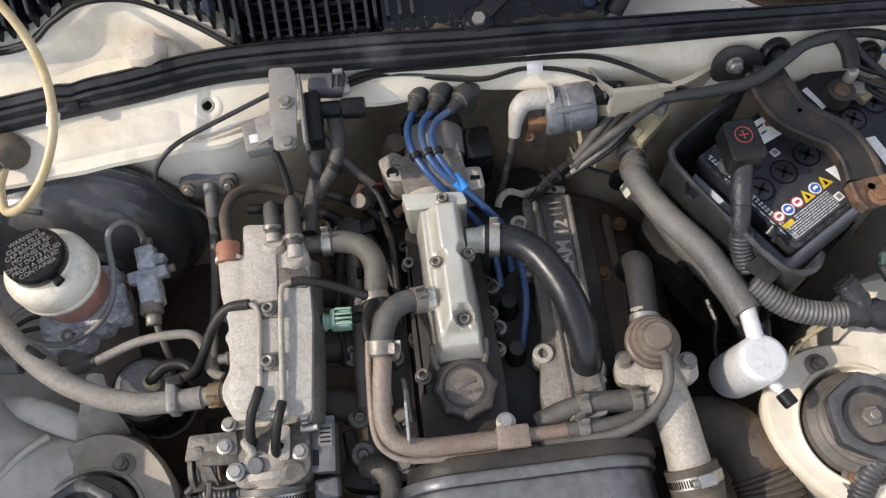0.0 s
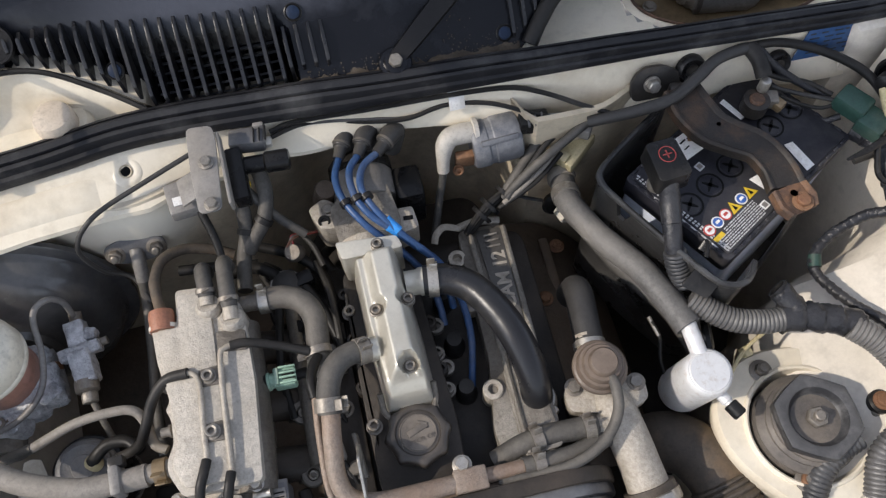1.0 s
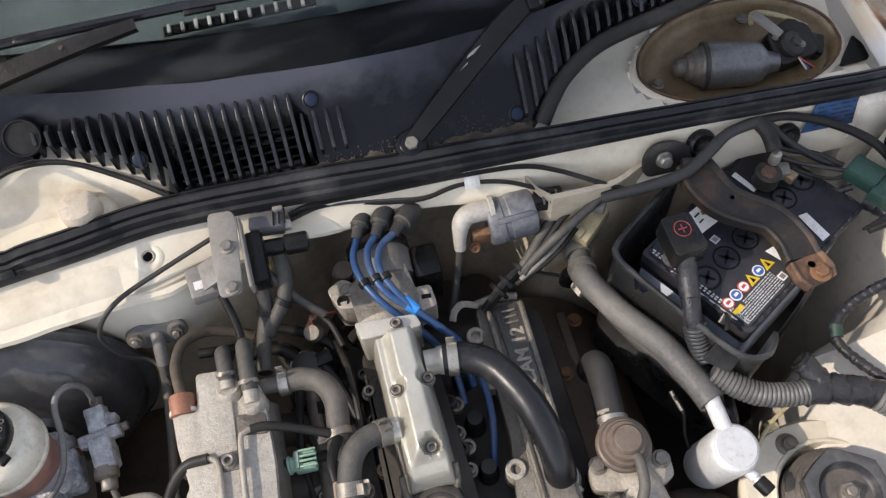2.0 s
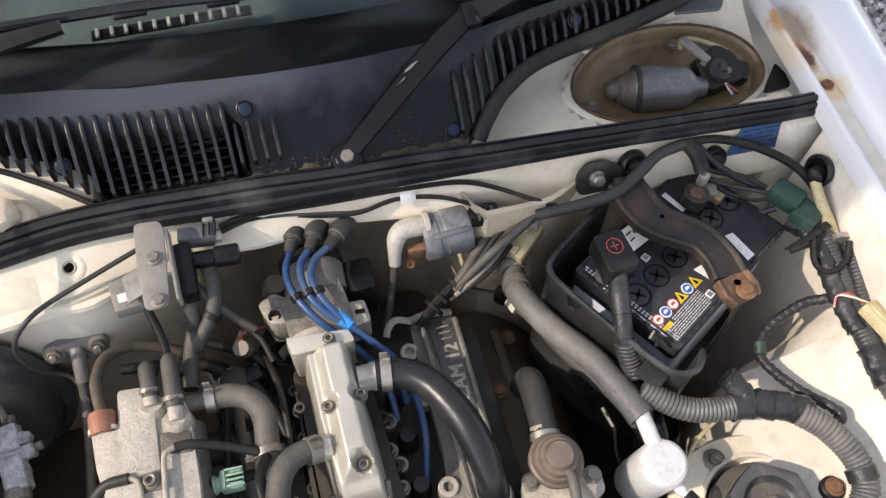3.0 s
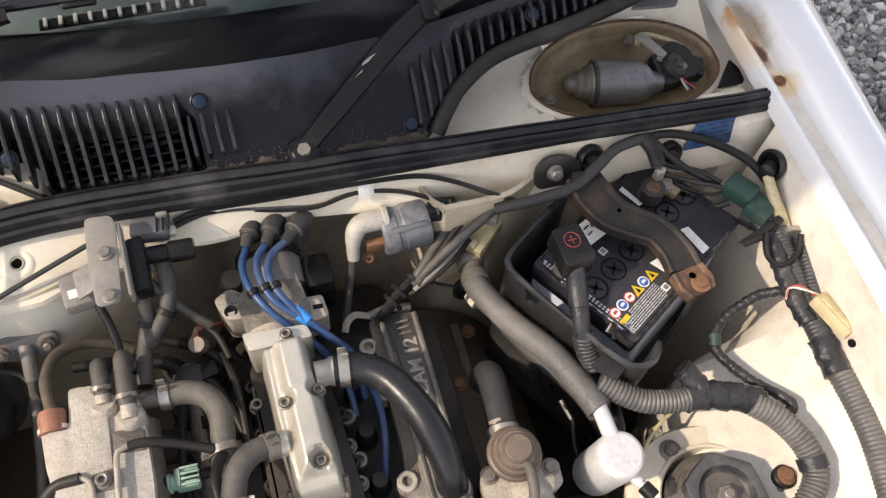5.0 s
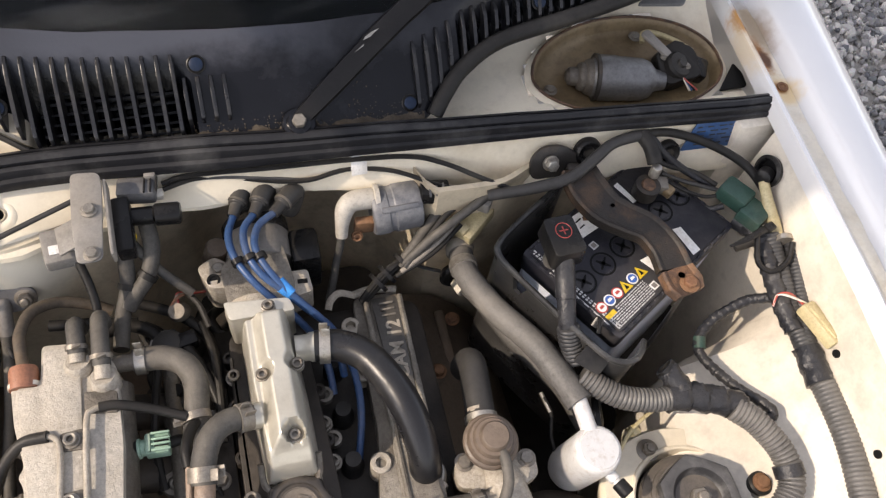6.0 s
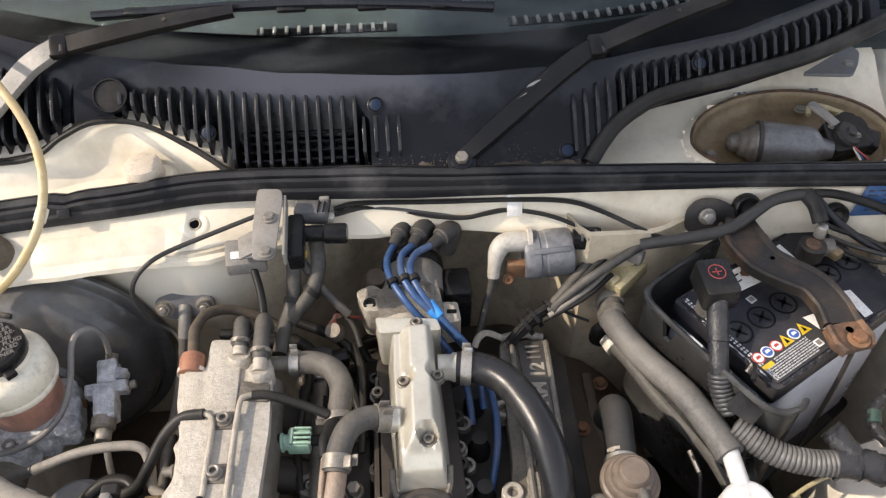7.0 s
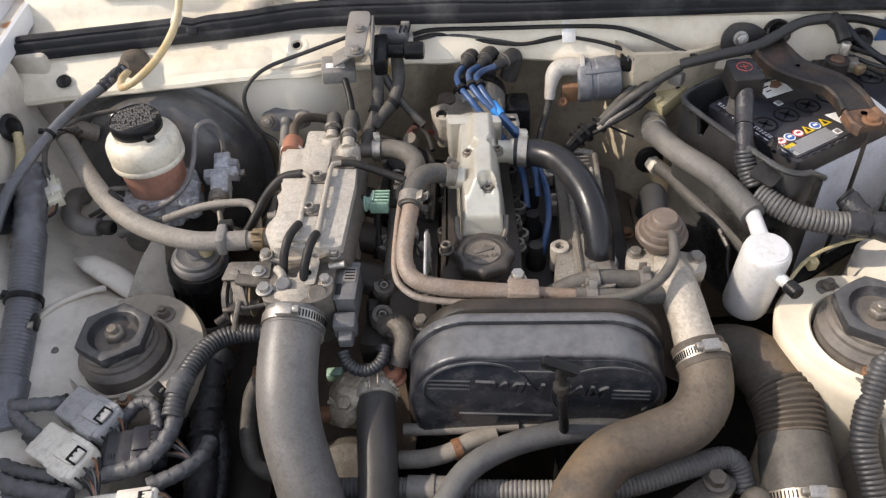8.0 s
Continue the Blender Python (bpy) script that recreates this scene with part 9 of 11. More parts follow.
    for y, z in ((-0.055, 0.790), (-0.115, 0.786), (-0.150, 0.780)):
        lg = thing("cast_lug", (-0.100, y, z), "dusty cast lug with a bolt beside the plenum", "lug", "cast lugs")
        part("lug", lathe([(0.0125, -0.02), (0.0125, 0.0), (0.0105, 0.003), (0.0060, 0.003), (0.0052, 0.0), (0, 0.0)], (-0.100, y, z), (0.1, -0.25, 1), 22), M_ALLOY_DARK, lg)
        part("bolt", cup_screw((-0.100, y, z - 0.002), 0.0045, 0.006, (0.1, -0.25, 1)), M_BOLT, lg)
        part("web", block((-0.112, y + 0.012, z - 0.012), (0.012, 0.030, 0.020), (10, 12, 8), 0.003), M_DARK, lg)
    rng = random.Random(12)
    for k in range(9):
        x, y = rng.uniform(-0.125, -0.045), rng.uniform(-0.10, 0.11)
        z = rng.uniform(0.745, 0.785)
        f = thing("dark_fitting", (x, y, z), "oily dark fitting low between plenum and head", "fitting", "dark fittings")
        part("body", lathe([(0.012, -0.02), (0.012, 0.0), (0.009, 0.003), (0.0085, 0.012), (0, 0.013)], (x, y, z), (rng.uniform(-0.5, 0.5), rng.uniform(-0.5, 0.5), 1), 16), M_DARK if k % 3 else M_ALLOY_DARK, f)
        part("hose", tube([(x, y, z + 0.008), (x + rng.uniform(-0.02, 0.02), y + 0.02, z + 0.012), (x + rng.uniform(-0.03, 0.03), y + 0.045, z - 0.01)], 0.0055, 10), M_RUBBER, f)
    iv = thing("idle_valve", (-0.095, 0.075, 0.775), "dark grey idle valve with a ribbed collar", "valve")
    part("body", lathe([(0.0, -0.03), (0.016, -0.03), (0.0165, 0.0), (0.013, 0.004), (0.013, 0.012), (0.0155, 0.014), (0.0155, 0.020), (0.010, 0.024), (0, 0.024)], (-0.094, 0.078, 0.786), (0.1, -0.2, 1), 24), M_HOSE_DARK, iv)
    part("plug", block((-0.076, 0.078, 0.800), (0.022, 0.016, 0.016), (0, 0, 12), 0.003), M_BLACKPL, iv)
    part("collar", band((-0.0935, 0.0765, 0.796), (0.1, -0.2, 1), 0.0162, 0.006), M_BOLT, iv)
    ij = thing("fuel_rail", (-0.085, -0.02, 0.79), "dull alloy fuel rail with injectors along the head", "fuel rail")
    part("rail", tube([(-0.094, 0.055, 0.792), (-0.093, -0.11, 0.792)], 0.0075, 14), M_ALLOY_DARK, ij)
    for y in (0.03, -0.03, -0.09):
        part("injector", lathe([(0.0085, 0), (0.0085, 0.014), (0.0065, 0.016), (0.0065, 0.03), (0, 0.03)], (-0.080, y, 0.770), (-0.35, 0, 1), 16), M_BLACKPL, ij)
        part("injector_plug", block((-0.074, y - 0.012, 0.790), (0.014, 0.018, 0.014), (0, 10, 8), 0.002), M_GREYPL, ij)
        part("injector_wire", tube([(-0.070, y - 0.020, 0.790), (-0.064, y - 0.034, 0.786), (-0.058, y - 0.05, 0.775)], 0.0022, 8), M_RUBBER, ij)
    fh = thing("fuel_hose", (-0.10, 0.07, 0.79), "black fuel hose curving to the end of the rail", "hose", "dark rear hoses")
    part("hose", tube([(-0.094, 0.052, 0.793), (-0.096, 0.075, 0.797), (-0.108, 0.095, 0.80), (-0.13, 0.105, 0.802), (-0.16, 0.10, 0.80)], 0.0065, 12), M_RUBBER, fh)
    part("clip", band((-0.0945, 0.060, 0.794), (0, 1, 0.15), 0.0072, 0.006), M_STEEL, fh)
    for pts, r in (([(-0.118, 0.10, 0.79), (-0.105, 0.06, 0.80), (-0.108, 0.02, 0.805), (-0.112, -0.02, 0.80), (-0.108, -0.06, 0.79)], 0.0042), ([(-0.060, 0.095, 0.80), (-0.052, 0.06, 0.808), (-0.050, 0.02, 0.806), (-0.052, -0.03, 0.798)], 0.0036), ([(-0.075, 0.13, 0.815), (-0.060, 0.11, 0.815), (-0.052, 0.085, 0.808)], 0.0030)):
        wr = thing("engine_wire", pts[0], "thin dark wire among the hoses behind the plenum", "wire", "engine wires")
        part("wire", tube(pts, r, 8), M_RUBBER, wr)
    for pts in ([(-0.09, 0.09, 0.80), (-0.07, 0.06, 0.80), (-0.055, 0.02, 0.80), (-0.05, -0.01, 0.79)], [(-0.12, 0.13, 0.80), (-0.08, 0.11, 0.795), (-0.055, 0.08, 0.79), (-0.05, 0.03, 0.78)], [(-0.20, 0.12, 0.80), (-0.16, 0.115, 0.80), (-0.12, 0.11, 0.795)]):
        w = thing("dark_rear_hose", pts[0], "dark oily hose behind the plenum", "hose", "dark rear hoses")
        part("hose", tube(pts, 0.0055, 10), M_RUBBER, w)


def build_coil_and_rail():
    c = thing("ignition_coil", (0.13, 0.175, 0.82), "grey ignition coil with angled high-tension boot", "ignition coil")
    part("case", lathe([(0.0, -0.004), (0.024, -0.004), (0.0258, -0.002), (0.0264, 0.002), (0.0264, 0.012), (0.0252, 0.0135), (0.0252, 0.0185), (0.0264, 0.020), (0.0264, 0.042), (0.0252, 0.047), (0.0205, 0.049), (0, 0.049)], (0.1290, 0.168, 0.843), (1, 0.02, 0.06), 40), M_COIL, c)
    part("case_rib", block((0.152, 0.153, 0.8645), (0.040, 0.006, 0.006), (-40, -3, 1), 0.0015), M_COIL, c)
    part("boot_collar", lathe([(0.010, -0.003), (0.0150, -0.0025), (0.0150, 0.002), (0.010, 0.003)], (0.1300, 0.172, 0.8600), (1, 0, -0.08), 24), M_BOOT, c, "yellowed boot collar")
    part("core", block((0.117, 0.160, 0.832), (0.022, 0.010, 0.026), (10, 0, -4), 0.003), M_RUST, c, "rusty laminated core")
    part("core_bolt", cup_screw((0.108, 0.153, 0.823), 0.0045, 0.005, (0, -0.8, 0.6)), M_RUST, c)
    part("boot", tube([(0.1300, 0.172, 0.860), (0.116, 0.172, 0.8615), (0.1035, 0.1705, 0.8605), (0.0965, 0.1655, 0.854), (0.0930, 0.158, 0.842), (0.0915, 0.152, 0.829)], [0.0112, 0.0110, 0.0106, 0.0098, 0.0072, 0.0064], 20), M_BOOT, c, "dusty pale grey angled boot")
    part("lead", tube([(0.0915, 0.153, 0.833), (0.0885, 0.146, 0.818), (0.083, 0.137, 0.803), (0.077, 0.124, 0.785), (0.070, 0.11, 0.77)], 0.0042, 12), M_HOSE, c)
    part("plug", block((0.190, 0.163, 0.869), (0.030, 0.020, 0.018), (0, 0, -8), 0.003), M_BLACKPL, c)
    for k in range(3):
        part("plug_fin", block((0.183 + 0.007 * k, 0.158, 0.8790), (0.0022, 0.014, 0.004), (0, 0, -8), 0.0006), M_GREYDARK, c)
    t = thing("white_tape_tab", (0.116, 0.199, 0.895), "white tape tab holding wires on the rail", "tape")
    part("tab", slab(rounded([(-0.0085, -0.013), (0.0075, -0.013), (0.0075, 0.013), (-0.0085, 0.013)], 0.001), 0, 0.0012, pose(0.116, 0.1905, 0.898, 68, 0, 2), 0.0003), M_PAPER, t)
    part("fold", slab(rounded([(-0.0085, -0.004), (0.0075, -0.005), (0.0085, 0.004), (-0.0075, 0.004)], 0.001), 0, 0.0012, pose(0.1165, 0.197, 0.912, 20, 0, 3), 0.0003), M_PAPER, t)
    w = thing("rail_wire", (0.05, 0.192, 0.90), "thin black wire along the bulkhead rail", "wire", "rail wires")
    part("wire", tube([(-0.072, 0.194, 0.902), (-0.045, 0.198, 0.9045), (0.033, 0.194, 0.9045), (0.110, 0.191, 0.9045), (0.168, 0.186, 0.903), (0.203, 0.176, 0.896), (0.240, 0.158, 0.886), (0.272, 0.143, 0.878)], 0.0026, 8), M_RUBBER, w)
    w2 = thing("rail_wire", (0.05, 0.192, 0.89), "twisted dark wire sagging along the rail", "wire", "rail wires")
    part("wire", tube([(-0.072, 0.192, 0.896), (-0.045, 0.198, 0.898), (-0.015, 0.199, 0.893), (0.03, 0.192, 0.886), (0.065, 0.187, 0.886), (0.105, 0.190, 0.891), (0.15, 0.184, 0.886), (0.19, 0.165, 0.880), (0.229, 0.153, 0.870)], 0.0024, 8), M_RUBBER, w2)
    part("wire", tube([(-0.072, 0.193, 0.894), (-0.045, 0.199, 0.895), (-0.015, 0.197, 0.896), (0.03, 0.193, 0.889), (0.065, 0.190, 0.884), (0.105, 0.191, 0.889)], 0.0018, 8), M_LOOM, w2)
    b = thing("hinge_plate", (0.318, 0.178, 0.885), "greasy brown plate with a bright bolt on the rail", "plate")
    part("plate", slab(rounded([(-0.024, -0.018), (0.028, -0.016), (0.030, 0.006), (0.008, 0.020), (-0.014, 0.020), (-0.026, 0.006)], 0.010), 0, 0.005, pose(0.316, 0.1655, 0.890, 66, 0, -3), 0.0015), M_BRACKET, b)
    part("washer", lathe([(0.0088, 0), (0.0088, 0.002), (0, 0.002)], (0.3115, 0.1605, 0.8945), (0, -0.91, 0.41), 24), M_STEEL, b)
    part("bolt", hex_bolt((0.3115, 0.1590, 0.8950), 0.006, 0.008, (0, -0.91, 0.41), False), M_STEEL, b)
    for x, y, z, r in ((0.3545, 0.1650, 0.8975, 0.0145), (0.4480, 0.1560, 0.8880, 0.0130)):
        g = thing("rail_grommet", (x, y, z), "black oval rubber plug in the cream rail", "grommet", "rail grommets")
        part("ring", lathe([(r * 1.1, -0.004), (r * 1.05, 0.002), (r * 0.85, 0.005), (r * 0.72, 0.003), (r * 0.5, 0.001), (r * 0.45, 0.003), (0, 0.003)], (x, y, z), (0, -0.88, 0.47), 32), M_BLACKPL, g)
    p = thing("blue_data_plate", (0.50, 0.155, 0.885), "dark blue worn identification plate on the rail", "data plate")
    pm = pose(0.514, 0.1620, 0.9015, 74, 0, -1.5)
    part("plate", slab(rounded([(-0.050, -0.017), (0.042, -0.017), (0.048, 0.016), (-0.038, 0.018)], 0.002), 0, 0.001, pm, 0.0003), M_PLATEBLUE, p)
    bars = bmesh.new()
    rng = random.Random(3)
    for k in range(5):
        x = -0.036
        while x < 0.03:
            wd = rng.uniform(0.004, 0.012)
            slab([(x, 0.011 - 0.0055 * k), (x + wd, 0.011 - 0.0055 * k), (x + wd, 0.0124 - 0.0055 * k), (x, 0.0124 - 0.0055 * k)], 0.001, 0.0014, pm, 0, bm=bars)
            x += wd + rng.uniform(0.002, 0.010)
    part("worn_print", bars, M_LOOM, p, "worn grey print bars")


# ---- right side: battery, air conditioning, looms ----
BX, BY, BZ = 0.381, 0.075, 0.862
BT = pose(BX, BY, 0, 0, 0, 30.2)


def build_battery():
    t = thing("battery", (BX, BY, 0.665), "black-topped car battery with grey-blue case and warning labels", "battery")
    half = [(-0.101, -0.0645), (0.101, -0.0645), (0.101, 0.0645), (-0.101, 0.0645)]
    part("case", slab(rounded([(x * 0.975, y * 0.965) for x, y in half], 0.006), 0.665, 0.838, BT, 0.002), M_CASE, t)
    part("lid", slab(rounded(half, 0.006), 0.836, 0.860, BT, 0.003), M_BATT, t)
    part("deck", slab(rounded([(-0.096, -0.060), (0.096, -0.060), (0.096, 0.060), (-0.096, 0.060)], 0.004), 0.859, 0.862, BT, 0.001), M_BATT, t)
    for x in (-0.080, -0.0485, -0.0165, 0.0165, 0.051, 0.083):
        a = BT @ Vector((x, 0.0, 0.862))
        cell = part("cell_cap", lathe([(0.0105, -0.001), (0.0105, 0.0006), (0.0098, 0.0008), (0, 0.0008)], a, seg=32), M_BATT, t)
        part("cap_groove", lathe([(0.0138, -0.001), (0.0138, 0.0003), (0.0118, 0.0003), (0.0118, -0.001)], a, seg=36), M_DARKINK, cell)
        for rz in (27, 117):
            part("cross_slot", slab([(-0.0082, -0.0007), (0, -0.0020), (0.0082, -0.0007), (0.0082, 0.0007), (0, 0.0020), (-0.0082, 0.0007)], 0.8624, 0.8634, BT @ pose(x, 0.0, 0, 0, 0, rz), 0), M_DARKINK, cell)
    # ribbed rim with small lugs on the long sides
    for s in (-1, 1):
        for k in range(15):
            x = -0.088 + 0.0126 * k
            part("rim_lug", slab([(x - 0.0035, s * 0.0620 - 0.0016), (x + 0.0035, s * 0.0620 - 0.0016), (x + 0.0035, s * 0.0620 + 0.0016), (x - 0.0035, s * 0.0620 + 0.0016)], 0.8595, 0.8618, BT, 0.0008, 1), M_BATT, t)
    for k in range(9):
        y = -0.05 + 0.0125 * k
        for s in (-1, 1):
            part("rim_lug", slab([(s * 0.0985 - 0.0016, y - 0.0035), (s * 0.0985 + 0.0016, y - 0.0035), (s * 0.0985 + 0.0016, y + 0.0035), (s * 0.0985 - 0.0016, y + 0.0035)], 0.8595, 0.8618, BT, 0.0008, 1), M_BATT, t)

    def flat(name, outline, mm, h=0.8624, label="", parent=t):
        return part(name, slab(outline, h, h + 0.0005, BT, 0), mm, parent, label)

    def disc(x, y, r):
        return [(x + r * math.cos(2 * math.pi * k / 24), y + r * math.sin(2 * math.pi * k / 24)) for k in range(24)]

    xs = [-0.089 + 0.0124 * k for k in range(6)]
    kinds = ("red", "blue", "red", "tri", "blue", "tri")
    for x, kd in zip(xs, kinds):
        y = -0.031
        if kd == "tri":
            s = flat("warning_triangle", [(x - 0.0068, y - 0.006), (x + 0.0068, y - 0.006), (x, y + 0.0065)], M_YELLOW)
            flat("symbol", [(x - 0.002, y - 0.004), (x + 0.002, y - 0.004), (x, y + 0.002)], M_DARKINK, 0.8629, parent=s)
        else:
            s = flat("warning_disc", disc(x, y, 0.0062), M_REDPRINT if kd == "red" else M_PAPER)
            flat("disc_field", disc(x, y, 0.0048), M_PAPER if kd == "red" else M_BLUEPRINT, 0.8629, parent=s)
            flat("symbol", [(x - 0.0028, y - 0.0012), (x + 0.0028, y - 0.001), (x + 0.0022, y + 0.0016), (x - 0.002, y + 0.0018)], M_REDPRINT if kd == "red" else M_PAPER, 0.8634, parent=s)
    flat("yellow_label", [(-0.0945, -0.0445), (-0.0815, -0.0445), (-0.0815, -0.0395), (-0.0945, -0.0395)], M_YELLOW)
    lines = bmesh.new()
    rng = random.Random(9)
    for k in range(8):
        y = -0.0405 - 0.0024 * k
        x = -0.078 if k < 2 else -0.094
        while x < -0.034:
            w = min(rng.uniform(0.0012, 0.0045), -0.033 - x)
            slab([(x, y), (x + w, y), (x + w, y + 0.0012), (x, y + 0.0012)], 0.8624, 0.8627, BT, 0, bm=lines)
            x += w + rng.uniform(0.0006, 0.0014)
    part("small_print", lines, M_INK, t, "rows of small pale print")
    code = flat("square_code", [(-0.0325, -0.055), (-0.0245, -0.055), (-0.0245, -0.047), (-0.0325, -0.047)], M_PAPER)
    flat("code_field", [(-0.031, -0.0535), (-0.026, -0.0535), (-0.026, -0.0485), (-0.031, -0.0485)], M_GREYPL, 0.8629, parent=code)
    edge = bmesh.new()
    for k in range(26):
        y = -0.056 + 0.0044 * k
        for dx in (0.0, 0.0028):
            w = rng.uniform(0.0018, 0.0036)
            slab([(-0.0945 + dx, y), (-0.0928 + dx, y), (-0.0928 + dx, y + w), (-0.0945 + dx, y + w)], 0.8624, 0.8627, BT, 0, bm=edge)
    part("edge_print", edge, M_INK, t, "pale print along the short edge")
    st = flat("brand_sticker", [(-0.034, 0.0588), (-0.001, 0.0555), (-0.007, 0.030), (-0.042, 0.034)], M_PAPER, label="torn rusty white sticker with dark bars")
    for a, b, c, d in ((-0.032, 0.0500, -0.024, 0.0518), (-0.022, 0.0490, -0.016, 0.0508), (-0.034, 0.0425, -0.027, 0.0440)):
        flat("sticker_bar", [(a, b), (c, b), (c, d), (a, d)], M_DARKINK, 0.8629, parent=st)
    flat("rust_stain", [(-0.024, 0.0475), (-0.018, 0.0425), (-0.009, 0.0440), (-0.006, 0.0530), (-0.014, 0.0560)], M_RUST, 0.8630, parent=st)
    sc = flat("small_code", [(-0.043, 0.0165), (-0.035, 0.0165), (-0.035, 0.0245), (-0.043, 0.0245)], M_INK)
    flat("code_field", [(-0.0415, 0.018), (-0.0365, 0.018), (-0.0365, 0.023), (-0.0415, 0.023)], M_GREYPL, 0.8629, parent=sc)
    flat("white_sticker", [(0.042, -0.023), (0.051, -0.027), (0.044, -0.058), (0.033, -0.057)], M_PAPER, label="white label strip")
    flat("white_sticker", [(0.0375, 0.0545), (0.0440, 0.0545), (0.0415, 0.0256), (0.036, 0.0262)], M_PAPER)
    flat("white_patch", [(-0.016, -0.023), (0.0045, -0.028), (0.001, -0.046), (-0.014, -0.0426)], M_PAPER)
    flat("case_label", [(-0.098, -0.048), (-0.0965, -0.048), (-0.0965, 0.03), (-0.098, 0.03)], M_INK, 0.8605)
    # negative terminal
    n = thing("negative_terminal", (0.419, 0.128, 0.862), "corroded clamp on the negative battery post", "battery terminal")
    part("post", lathe([(0.0085, 0.86), (0.0078, 0.885), (0.006, 0.887), (0, 0.887)], (0.412, 0.122, 0), seg=24), M_RUSTBAR, n, "rust-brown post")
    part("clamp_ring", lathe([(0.0085, 0.868), (0.0135, 0.868), (0.0135, 0.884), (0.0085, 0.884)], (0.412, 0.122, 0), seg=24), M_BRACKET, n)
    part("clamp_jaw", block((0.427, 0.125, 0.876), (0.020, 0.016, 0.013), (0, 0, -15), 0.002), M_BOLT, n)
    part("clamp_bolt", lathe([(0.0058, 0), (0.0058, 0.012), (0.0048, 0.014), (0, 0.014)], (0.421, 0.132, 0.886), (0, 0, 1), 18), M_STEEL, n)
    part("jaw_tail", block((0.436, 0.117, 0.874), (0.012, 0.012, 0.010), (0, 0, 30), 0.002), M_PASSIVE, n)
    # positive cover and cable
    p = thing("positive_cover", (0.289, 0.062, 0.862), "black rubber cover with red plus mark on the positive post", "terminal cover")
    part("cover", slab(rounded([(-0.0175, -0.025), (0.0175, -0.024), (0.0165, 0.021), (-0.0155, 0.021)], 0.006), 0.893, 0.9158, pose(0.2865, 0.063, 0, 0, 0, 3), 0.0075, 4, taper=0.06), M_BLACKPL, p)
    ring = bmesh.new()
    arc = [Vector((0.2875 + 0.0078 * math.cos(a), 0.066 + 0.0085 * math.sin(a), 0.9158)) for a in np.linspace(0, 2 * math.pi, 33)]
    sweep(ring, arc, [0.0005] * 33, 6)
    for rz in (3, 93):
        block((0.2875, 0.066, 0.9158), (0.009, 0.0012, 0.0008), (0, 0, rz), 0, bm=ring)
    part("plus_mark", ring, M_REDPRINT, p, "red plus sign in a ring")
    part("post", lathe([(0.010, 0.86), (0.010, 0.895), (0, 0.895)], (0.288, 0.064, 0), seg=20), M_BOLT, p)
    part("cable_sleeve", tube([(0.2850, 0.046, 0.900), (0.284, 0.030, 0.886), (0.281, 0.012, 0.878)], 0.0098, 16), M_TAPE, p)
    part("cable", tube([(0.2812, 0.013, 0.878), (0.279, -0.004, 0.867), (0.2805, -0.016, 0.852)], 0.0088, 14, wobble=0.06), M_TAPE, p)
    part("conduit", loom([(0.279, -0.010, 0.864), (0.2815, -0.020, 0.850), (0.288, -0.034, 0.834)], 0.0112, 0.0042), M_LOOM, p)
    # tray
    tr = thing("battery_tray", (0.33, 0.03, 0.66), "black plastic battery heat shield tray with a rolled rim", "battery tray")
    corner = [(0.326, 0.150), (0.268, 0.113), (0.240, 0.092), (0.234, 0.078), (0.243, 0.056), (0.262, 0.020), (0.286, -0.022), (0.306, -0.052), (0.326, -0.058), (0.345, -0.046), (0.360, -0.030)]
    line = spline([(x, y, 0.0) for x, y in corner], 5)
    bm = bmesh.new()
    prev = None
    for i, q in enumerate(line):
        f = i / (len(line) - 1)
        top = 0.868 - (0.026 if 0.40 < f < 0.46 else 0.0) - 0.03 * max(0, f - 0.82) / 0.18
        ring = [bm.verts.new((q.x, q.y, z)) for z in (0.66, 0.78, top)]
        d = (Vector((0.381, 0.075, 0)) - q).normalized() * 0.004
        ring += [bm.verts.new((q.x + d.x, q.y + d.y, z)) for z in (top, 0.78, 0.66)]
        if prev:
            for k in range(5):
                bm.faces.new((prev[k], prev[k + 1], ring[k + 1], ring[k]))
        prev = ring
    part("wall", bm, M_TRAY, tr)
    rim = bmesh.new()
    sweep(rim, [Vector((q.x, q.y, 0.868 - 0.03 * max(0, i / (len(line) - 1) - 0.82) / 0.18)) for i, q in enumerate(line)], [0.0032] * len(line), 8)
    part("rim", rim, M_TRAY, tr)
    part("cable_cleat", slab(rounded([(-0.015, -0.011), (0.013, -0.012), (0.016, 0.008), (-0.010, 0.011)], 0.004), 0, 0.004, pose(0.293, -0.043, 0.858, 35, 10, -38), 0.0015), M_BLACKPL, tr)
    part("shelf", slab(rounded([(0.262, 0.09), (0.43, 0.19), (0.51, 0.07), (0.33, -0.05)], 0.01), 0.655, 0.664, bevel=0.002), M_BLACKPL, tr)
    part("finger", tube([(0.300, -0.018, 0.872), (0.306, -0.014, 0.878), (0.302, -0.026, 0.872)], 0.004, 8, flat=0.6), M_BLACKPL, tr)
    # hold-down
    h = thing("battery_clamp", (0.38, 0.07, 0.87), "worn black steel hold-down bar with rusty front end", "battery clamp")
    spine = [(0.337, 0.148, 0.897), (0.341, 0.122, 0.8955), (0.350, 0.099, 0.894), (0.367, 0.083, 0.8925), (0.387, 0.067, 0.891), (0.397, 0.043, 0.889), (0.3985, 0.020, 0.887), (0.404, -0.008, 0.8845)]
